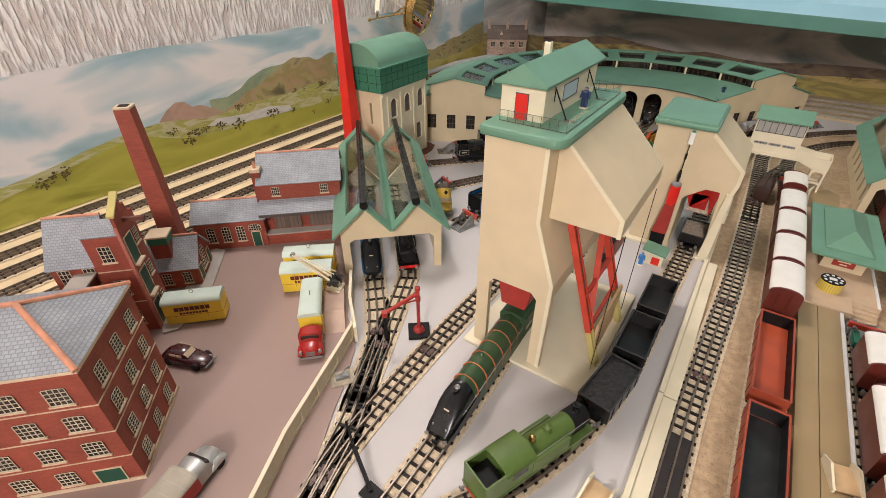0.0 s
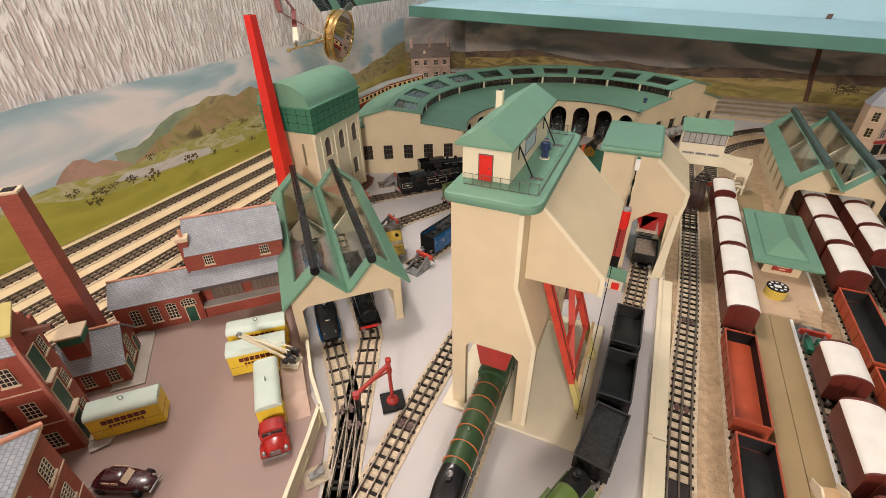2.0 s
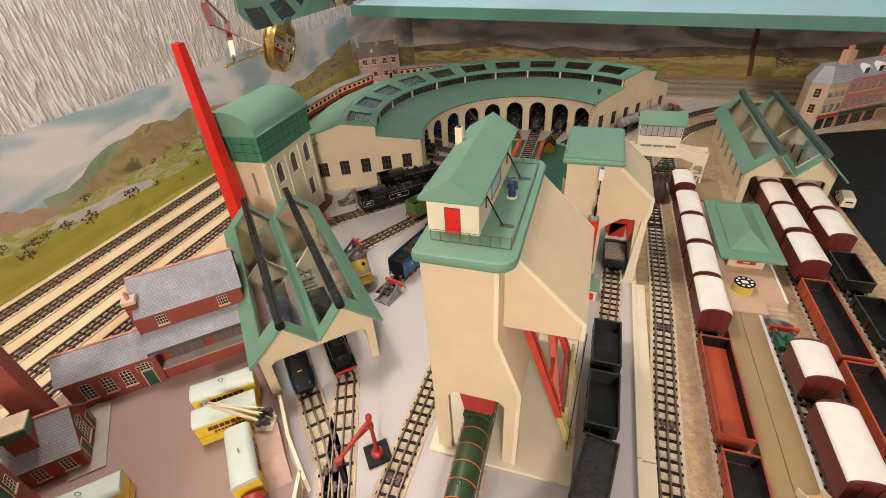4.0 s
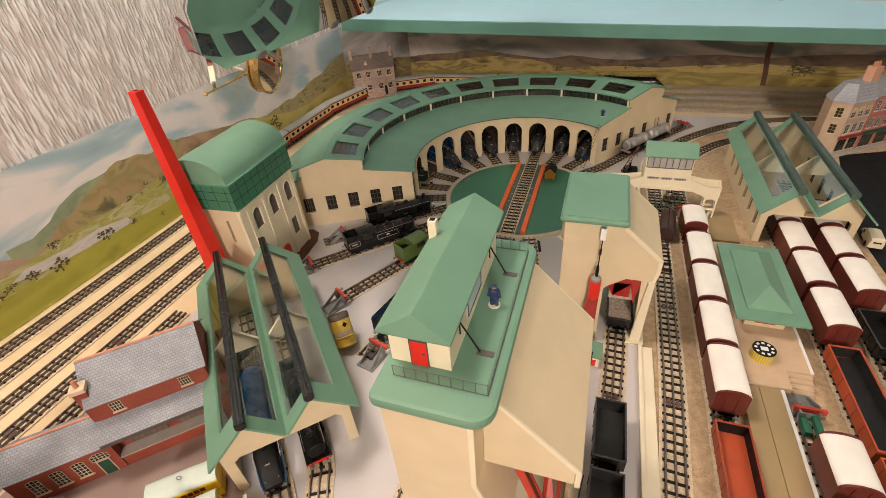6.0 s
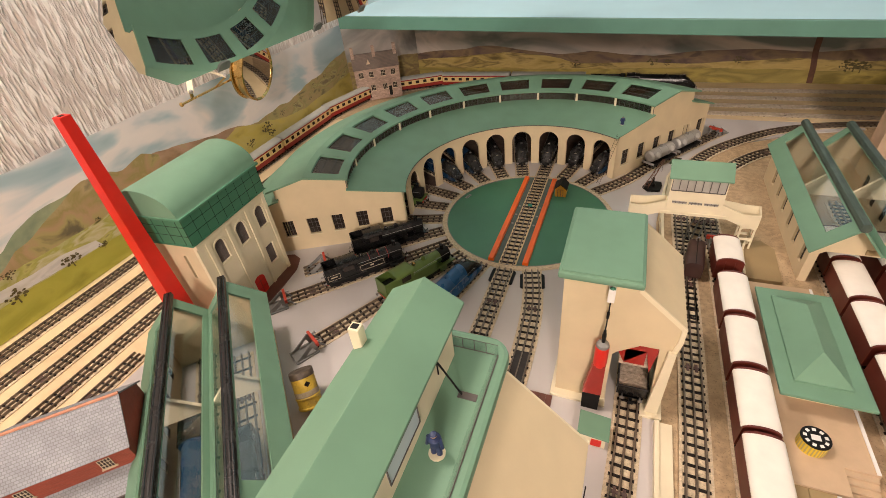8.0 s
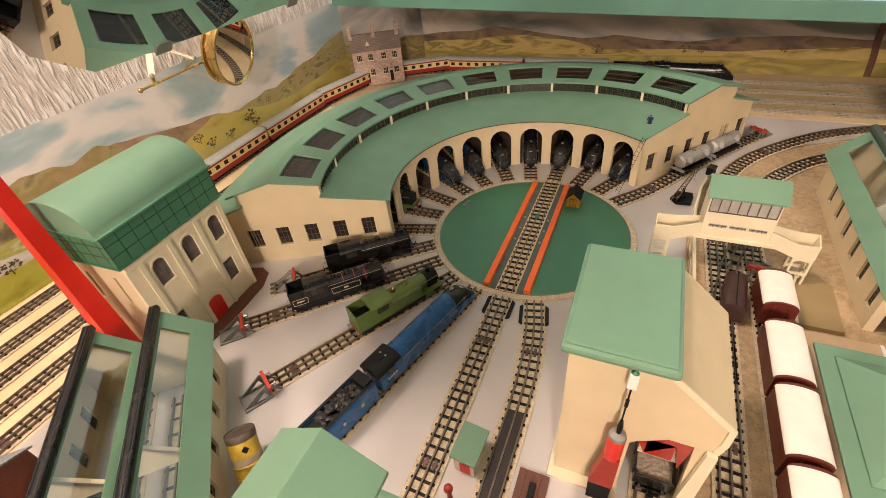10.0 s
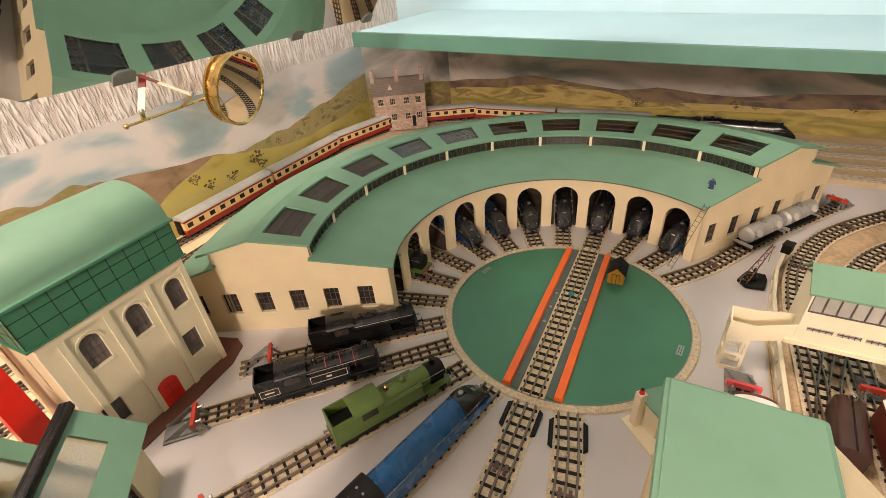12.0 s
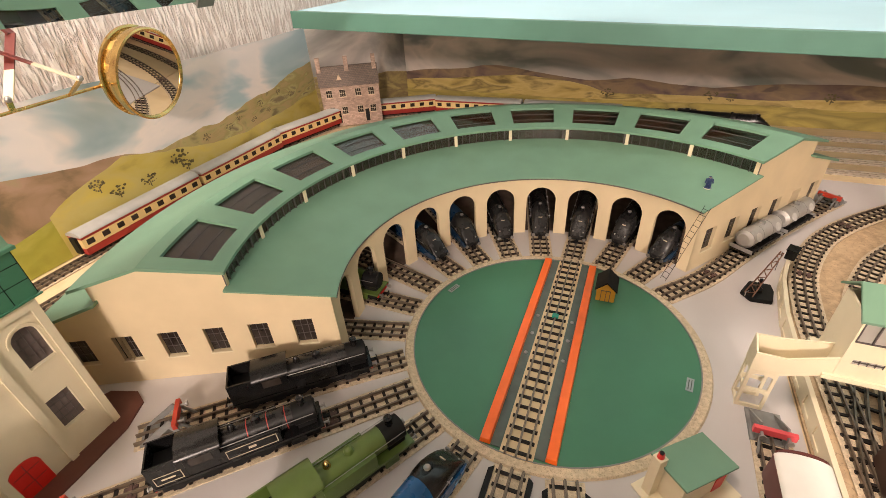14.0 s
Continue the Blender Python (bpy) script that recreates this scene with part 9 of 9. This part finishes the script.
outline = [(-0.288, 0.0), (0.20, 0.0), (0.20, 0.42), (-0.385, 0.42), (-0.385, 0.11), (-0.345, 0.04)]
bm = shape()
plate(bm, outline, [], 0.0025, on_mirror)
part("mirror_glass", bm, MIRROR, lm, "clear silvered mirror glass")
bm = shape()
plate(bm, outline, [], 0.0022, lambda u, w, d: on_mirror(u, w, d + 0.0027))
part("backing", bm, GREY_CAST, lm, "dark grey backing")
for y in (-0.205, 0.03, 0.19):
    bm = shape()
    plate(bm, [(y - 0.011, -0.006), (y + 0.011, -0.006), (y + 0.011, 0.005), (y + 0.006, 0.008), (y - 0.006, 0.008), (y - 0.011, 0.005)], [], 0.0012, lambda u, w, d: on_mirror(u, w, d - 0.0014))
    plate(bm, rect(y - 0.009, y + 0.009, -0.006, -0.0008), [], 0.008, lambda u, w, d: on_mirror(u, w, d))
    part("clip", bm, GREY_CAST, lm, "grey plastic mirror clip")
# carrying arms back to the wall
for y in (-0.27, 0.16):
    bm = shape()
    a, b = on_mirror(y, 0.2, 0.005), Vector((-0.722, y, 0.6))
    bar(bm, a, b, 0.012, 0.004)
    part("wall_bracket", bm, GREY_CAST, lm)

sm = thing("shaving_mirror", "round brass-rimmed shaving mirror on a folding scissor arm", "mirror")
SC, SN = Vector((-0.645, 0.128, 0.226)), Vector((0.965, 0.17, -0.2)).normalized()
turn = SN.to_track_quat("Z", "Y").to_matrix().to_4x4()
SMAT = Matrix.Translation(SC) @ turn
bm = shape()
lathe(bm, [(0.0, 0.0), (0.0605, 0.0), (0.0605, 0.0014), (0.0, 0.0014)], 64)
part("mirror_glass", bm, MIRROR, sm, "silvered round mirror glass", m=SMAT)
bm = shape()
lathe(bm, [(0.060, -0.009), (0.0645, -0.009), (0.066, -0.004), (0.066, 0.0035), (0.0638, 0.005), (0.0608, 0.003), (0.060, 0.0016), (0.060, -0.009)], 64, ends=False)
part("rim", bm, BRASS, sm, "polished brass rim", smooth=True, m=SMAT)
bm = shape()
lathe(bm, [(0.0, -0.0262), (0.0625, -0.0262), (0.065, -0.025), (0.0655, -0.021), (0.0632, -0.0195), (0.061, -0.0195), (0.061, -0.0092), (0.0, -0.0092)], 64)
part("back_shell", bm, BRASS, sm, "brass back shell with a second rim", smooth=True, m=SMAT)
END = Vector((-0.648, -0.0885, 0.2246))
near = SC - SN * 0.014 + Vector((-0.02, -0.9, -0.05)).normalized() * 0.063
bm = shape()
rod(bm, near, END, 0.0021, n=12)
part("rod", bm, BRASS, sm, smooth=True)
for p, r in ((END, 0.0042), (near, 0.0048)):
    bm = shape()
    bmesh.ops.create_uvsphere(bm, u_segments=16, v_segments=10, radius=r, matrix=Matrix.Translation(p))
    part("knob", bm, BRASS, sm, smooth=True)
P1, P2 = Vector((-0.625, 0.017, 0.245)), Vector((-0.648, -0.058, 0.237))
WOOD_RED = material("dark_red_strip", (0.16, 0.025, 0.018), 0.45, vary=0.15, scale=90)
for p, q in ((P1, Vector((-0.69, -0.045, 0.30))), (P2, Vector((-0.688, 0.0, 0.302)))):
    mid = p.lerp(q, 0.45)
    bm = shape()
    bar(bm, p, mid, 0.011, 0.0018)
    arm = part("arm", bm, CREAM_PALE, sm, "cream and dark red scissor strip")
    bm = shape()
    bar(bm, mid, q, 0.011, 0.0018)
    part("arm_end", bm, WOOD_RED, arm, "dark red strip")
    bm = shape()
    bmesh.ops.create_uvsphere(bm, u_segments=12, v_segments=8, radius=0.0042, matrix=Matrix.Translation(p + Vector((0.001, 0, 0.002))))
    part("pivot", bm, STEEL, sm, smooth=True)
    bm = shape()
    a = min(max((p - near).dot((END - near).normalized()), 0), (END - near).length)
    foot = near + (END - near).normalized() * a
    bar(bm, p, foot, 0.006, 0.003)
    part("bracket", bm, BRASS, sm)
bm = shape()
bar(bm, Vector((-0.69, -0.045, 0.30)), Vector((-0.7215, -0.02, 0.34)), 0.012, 0.003)
bar(bm, Vector((-0.688, 0.0, 0.302)), Vector((-0.7215, -0.02, 0.36)), 0.012, 0.003)
part("wall_plate", bm, WOOD_RED, sm)

# ---- small things on the depot ground ----
jc = thing("hand_crane", "small black hand crane with a rusty lattice jib on a plinth", "crane", Matrix.Translation((0.2140, 0.151, 0)))
bm = shape()
prism(bm, [(-0.0175, -0.005), (-0.0085, -0.018), (0.0135, -0.0165), (0.0175, 0.004), (0.0165, 0.0175), (-0.006, 0.0185)], 0.0002, 0.0055, axis="z")
part("plinth", bm, BLACK_MATT, jc, bevel=0.0012)
bm = shape()
lathe(bm, [(0.0055, 0.0055), (0.005, 0.009), (0.0025, 0.011), (0.0022, 0.022), (0.0, 0.0235)], 14)
part("post", bm, BLACK_MATT, jc, smooth=True)
RUST = material("rusty_iron", (0.16, 0.075, 0.045), 0.6, metal=0.2, vary=0.3, scale=220)
foot, tip = Vector((-0.012, -0.016, 0.009)), Vector((0.012, 0.012, 0.055))
for s in (-1, 1):
    bm = shape()
    bar(bm, foot + Vector((0.0035 * s, -0.0035 * s, 0)), tip + Vector((0.0012 * s, -0.0012 * s, 0)), 0.001, 0.0014)
    part("jib_side", bm, RUST, jc)
for k in range(11):
    bm = shape()
    f, g = k / 11, (k + 1) / 11
    w0, w1 = 0.0035 - 0.0023 * f, 0.0035 - 0.0023 * g
    s = 1 if k % 2 else -1
    bar(bm, foot.lerp(tip, f) + Vector((w0 * s, -w0 * s, 0)), foot.lerp(tip, g) - Vector((w1 * s, -w1 * s, 0)), 0.0006, 0.0008)
    part("lacing", bm, RUST, jc)
bm = shape()
lathe(bm, [(0.0032, -0.004), (0.0032, 0.004)], 14)
part("winding_drum", bm, BLACK_MATT, jc, m=Matrix.Translation((-0.007, -0.009, 0.012)) @ Matrix.Rotation(radians(90), 4, "X"))
bm = shape()
for a, b in (((-0.012, -0.013, 0.012), (-0.0155, -0.016, 0.012)), ((-0.0155, -0.016, 0.012), (-0.0155, -0.018, 0.007))):
    rod(bm, a, b, 0.0006, n=6)
part("crank_handle", bm, STEEL, jc)
bm = shape()
rod(bm, tip, tip + Vector((0.0005, 0.0005, -0.026)), 0.0003, n=5)
part("chain", bm, BLACK_MATT, jc)
bm = shape()
box(bm, -0.0055, 0.0055, -0.0075, 0.0075, 0.0, 0.012)
ub = thing("lamp_box", "small black box standing on the cream boundary wall", "box", Matrix.Translation((0.2535, 0.213, 0.0201)) @ Matrix.Rotation(radians(-25), 4, "Z"))
part("body", bm, BLACK_MATT, ub, bevel=0.0008)
bm = shape()
box(bm, -0.0062, 0.0062, -0.0082, 0.0082, 0.012, 0.0135)
part("lid", bm, BLACK, ub)

# oil drum lying tilted beside the engine shed
dr1 = thing("oil_drum", "dented yellow oil drum with grimy bands, leaning beside the engine shed", "drum", Matrix.Translation((-0.1600, -0.4730, 0.0080)) @ Matrix.Rotation(radians(132), 4, "Z") @ Matrix.Rotation(radians(34), 4, "Y"))
bm = shape()
lathe(bm, [(0.0, 0.0), (0.0146, 0.0), (0.0152, 0.001), (0.0152, 0.0026), (0.0142, 0.0032), (0.0142, 0.0125), (0.0151, 0.0134), (0.0151, 0.0146), (0.0142, 0.0155), (0.0142, 0.043), (0.0, 0.043)], 32)
part("body", bm, material("grimy_yellow_enamel", (0.58, 0.40, 0.05), 0.42, vary=0.2, scale=50, second=(0.16, 0.11, 0.06), second_scale=70, speck=0.4, speck_scale=300), dr1, smooth=True)
bm = shape()
lathe(bm, [(0.01435, 0.0160), (0.01450, 0.0170), (0.01450, 0.0215), (0.01435, 0.0225)], 32, ends=False)
part("grime_band", bm, CARD_BASE, dr1, "grey grimy band")
bm = shape()
lathe(bm, [(0.0144, 0.0385), (0.0146, 0.0395), (0.0146, 0.0455), (0.0143, 0.0462), (0.0135, 0.0448), (0.0, 0.0448)], 32)
part("top", bm, material("rusty_dark_lid", (0.10, 0.075, 0.055), 0.5, vary=0.3, scale=120), dr1, "rust-dark rim and lid", smooth=True)
bm = shape()
m = Matrix.Rotation(radians(198), 4, "Z") @ Matrix.Translation((0.0142, 0, 0.031)) @ Matrix.Rotation(radians(45), 4, "X")
box(bm, 0.0, 0.0005, -0.0026, 0.0026, -0.0026, 0.0026, m)
part("badge", bm, BLACK, dr1)

# timber crossing boards with iron stops
pk = thing("timber_walkway", "dark brown plank walkway beside the turntable road", "walkway")
for k in range(4):
    bm = shape()
    x0 = 0.083 + 0.0071 * k
    box(bm, x0, x0 + 0.0068, -0.470 + 0.003 * (k % 2), -0.372, 0.0002, 0.0022)
    part("plank", bm, BROWN, pk)
for x, y in ((0.098, -0.392), (0.0995, -0.447)):
    bm = shape()
    box(bm, x - 0.003, x + 0.003, y - 0.0085, y + 0.0085, 0.0022, 0.0062)
    part("iron_block", bm, BLACK_MATT, pk, bevel=0.0006)
PIT_BLACK = material("sooty_brown_black", (0.022, 0.015, 0.013), 0.6, vary=0.3, scale=120)
# ash pit plates between the rails
for x0, y0, y1, slope, name in ((0.0635, -0.50, -0.318, 0.0, "ash_pit"), (0.25, -0.99, -0.69, 0.0, "ash_pit")):
    ap = thing(name, "black iron ash pit lining between the rails", "ash pit")
    for s in (-1, 1):
        bm = shape()
        a, b = s * 0.0047 - 0.0039, s * 0.0047 + 0.0039
        prism(bm, [(x0 + a, y1), (x0 + b, y1), (x0 + b + slope * (y0 - y1) * 0.25, y0), (x0 + a + slope * (y0 - y1) * 0.25, y0)], 0.0012, 0.0038, axis="z")
        part("pit_plate", bm, PIT_BLACK, ap, "sooty black plate")
# black spring clips where the roads meet the turntable
for x, y, deg in ((0.0, -0.178, 0), (0.0475, -0.178, 12)):
    cl = thing("track_clip", "black spring clips gripping the rails at the turntable", "track clip", Matrix.Translation((x, y, 0)) @ Matrix.Rotation(radians(deg), 4, "Z"), group="track clips")
    for s in (-1, 1):
        bm = shape()
        prism(bm, [(s * 0.0142, -0.017), (s * 0.0188, -0.0135), (s * 0.0188, 0.0135), (s * 0.0142, 0.017)][::s], 0.0003, 0.0036, axis="z")
        part("clip", bm, BLACK_MATT, cl, bevel=0.0004)
# power clips and fixing screws on the tracks
screw = thing("track_screw", "small steel fixing screw in the track", "screw", group="track screws")
bm = shape()
lathe(bm, [(0.0017, 0.0014), (0.0017, 0.0026), (0.0009, 0.0034), (0.0, 0.0035)], 10)
part("head", bm, STEEL, screw, smooth=True)
screw.matrix_basis = Matrix.Translation((0.0048, -0.19, 0.0))
for x, y in ((-0.0048, -0.215), (0.0048, -0.26), (0.052, -0.20), (0.0625, -0.23), (0.0567, -0.262), (0.0048, -0.31), (-0.0048, -0.36)):
    copy_thing(screw, Matrix.Translation((x, y, 0.0)))
# covered van behind the signal cabin with its buffer stop
van(along(0.1960, -0.1390, 90), "maroon goods van with a white roof beyond the signal cabin")

# cream ramps and trestles by the goods line
for x, y, deg in ((0.2035, -0.785, -8), (0.3655, -0.662, 12)):
    rp = thing("cream_stile", "cream-painted wooden stile with two sloping side boards", "stile", Matrix.Translation((x, y, 0.0105 if x > 0.3 else 0.0)) @ Matrix.Rotation(radians(deg), 4, "Z"), group="cream stiles")
    for s in (-0.011, 0.009):
        bm = shape()
        prism(bm, [(-0.016, 0.0), (0.014, 0.0), (0.016, 0.006), (0.004, 0.012), (-0.016, 0.004)], s, s + 0.002, axis="x")
        part("side_board", bm, CREAM_PALE, rp)
    bm = shape()
    box(bm, -0.009, 0.009, -0.014, 0.012, 0.0012, 0.0028)
    part("deck", bm, WOOD, rp)
# point lever on a card base, and a fallen black signal by the points
pl = thing("point_lever", "grey point lever on a buff card base", "lever", Matrix.Translation((-0.0535, -0.815, 0.0018)) @ Matrix.Rotation(radians(-35), 4, "Z"))
bm = shape()
box(bm, -0.0095, 0.0095, -0.012, 0.012, 0, 0.0012)
part("base", bm, CARD_BASE, pl)
bm = shape()
box(bm, -0.003, 0.003, -0.007, 0.007, 0.0012, 0.005)
part("frame", bm, GREY_CAST, pl, bevel=0.0005)
bm = shape()
rod(bm, (0, -0.002, 0.005), (0.001, 0.006, 0.015), 0.0008, n=8)
bmesh.ops.create_uvsphere(bm, u_segments=10, v_segments=8, radius=0.0017, matrix=Matrix.Translation((0.001, 0.0063, 0.0155)))
part("handle", bm, STEEL, pl, smooth=True)
sg = thing("ground_signal", "black ground signal with a leaning post and weight bar", "signal", Matrix.Translation((0.05, -0.886, 0.0)))
bm = shape()
prism(bm, [(-0.008, -0.007), (0.008, -0.008), (0.009, 0.006), (-0.007, 0.007)], 0.0003, 0.003, axis="z")
part("plinth", bm, BLACK_MATT, sg, bevel=0.0006)
bm = shape()
bar(bm, (0, 0, 0.0032), (-0.034, 0.017, 0.012), 0.0034, 0.003)
part("post", bm, BLACK_MATT, sg)
bm = shape()
rod(bm, (-0.034, 0.017, 0.012), (-0.056, 0.03, 0.016), 0.0011, n=8)
part("arm", bm, BLACK_MATT, sg)

# buffer stop behind the blue locomotive's tender
buffer_stop(along(-0.1135, -0.4665, 76), "grey buffer stop with a faded red beam")
# small delivery van on the road
dv = thing("delivery_van", "small cream diecast delivery van on the black road", "van", Matrix.Translation((0.583, -0.047, 0.0)) @ Matrix.Rotation(radians(-8), 4, "Z"))
bm = shape()
secs = []
for y, hw, top in ((-0.0265, 0.0095, 0.0185), (-0.024, 0.0105, 0.0215), (0.006, 0.0105, 0.0222), (0.0135, 0.0098, 0.0175), (0.0165, 0.0094, 0.0125), (0.025, 0.0085, 0.0108), (0.027, 0.007, 0.008)):
    secs.append([(-hw, y, 0.0042), (-hw, y, top * 0.62), (-hw * 0.82, y, top * 0.93), (-hw * 0.4, y, top), (hw * 0.4, y, top), (hw * 0.82, y, top * 0.93), (hw, y, top * 0.62), (hw, y, 0.0042)])
loft(bm, secs)
part("body", bm, CREAM_PALE, dv, smooth=True)
bm = shape()
box(bm, -0.0052, 0.0052, -0.0272, -0.0264, 0.0128, 0.0152)
part("rear_window", bm, DARK_PANE, dv)
for s in (-1, 1):
    bm = shape()
    a, b = sorted((s * 0.0102, s * 0.0107))
    box(bm, a, b, 0.004, 0.0105, 0.0115, 0.0165)
    part("side_window", bm, DARK_PANE, dv)
    for y in (-0.016, 0.0165):
        bm = shape()
        rod(bm, (s * 0.0082, y, 0.0048), (s * 0.0108, y, 0.0048), 0.0048, n=14)
        part("wheel", bm, BLACK_MATT, dv)

lp = thing("marker_post", "short dull red post with a ball top beside the hut", "post", Matrix.Translation((0.034, -0.428, 0)))
bm = shape()
lathe(bm, [(0.0062, 0.0), (0.0058, 0.003), (0.0036, 0.008), (0.0024, 0.02), (0.0019, 0.034)], 14)
part("post", bm, RED_DULL, lp, smooth=True)
bm = shape()
bmesh.ops.create_uvsphere(bm, u_segments=16, v_segments=10, radius=0.0042, matrix=Matrix.Translation((0, 0, 0.0375)))
part("ball", bm, RED_DULL, lp, smooth=True)
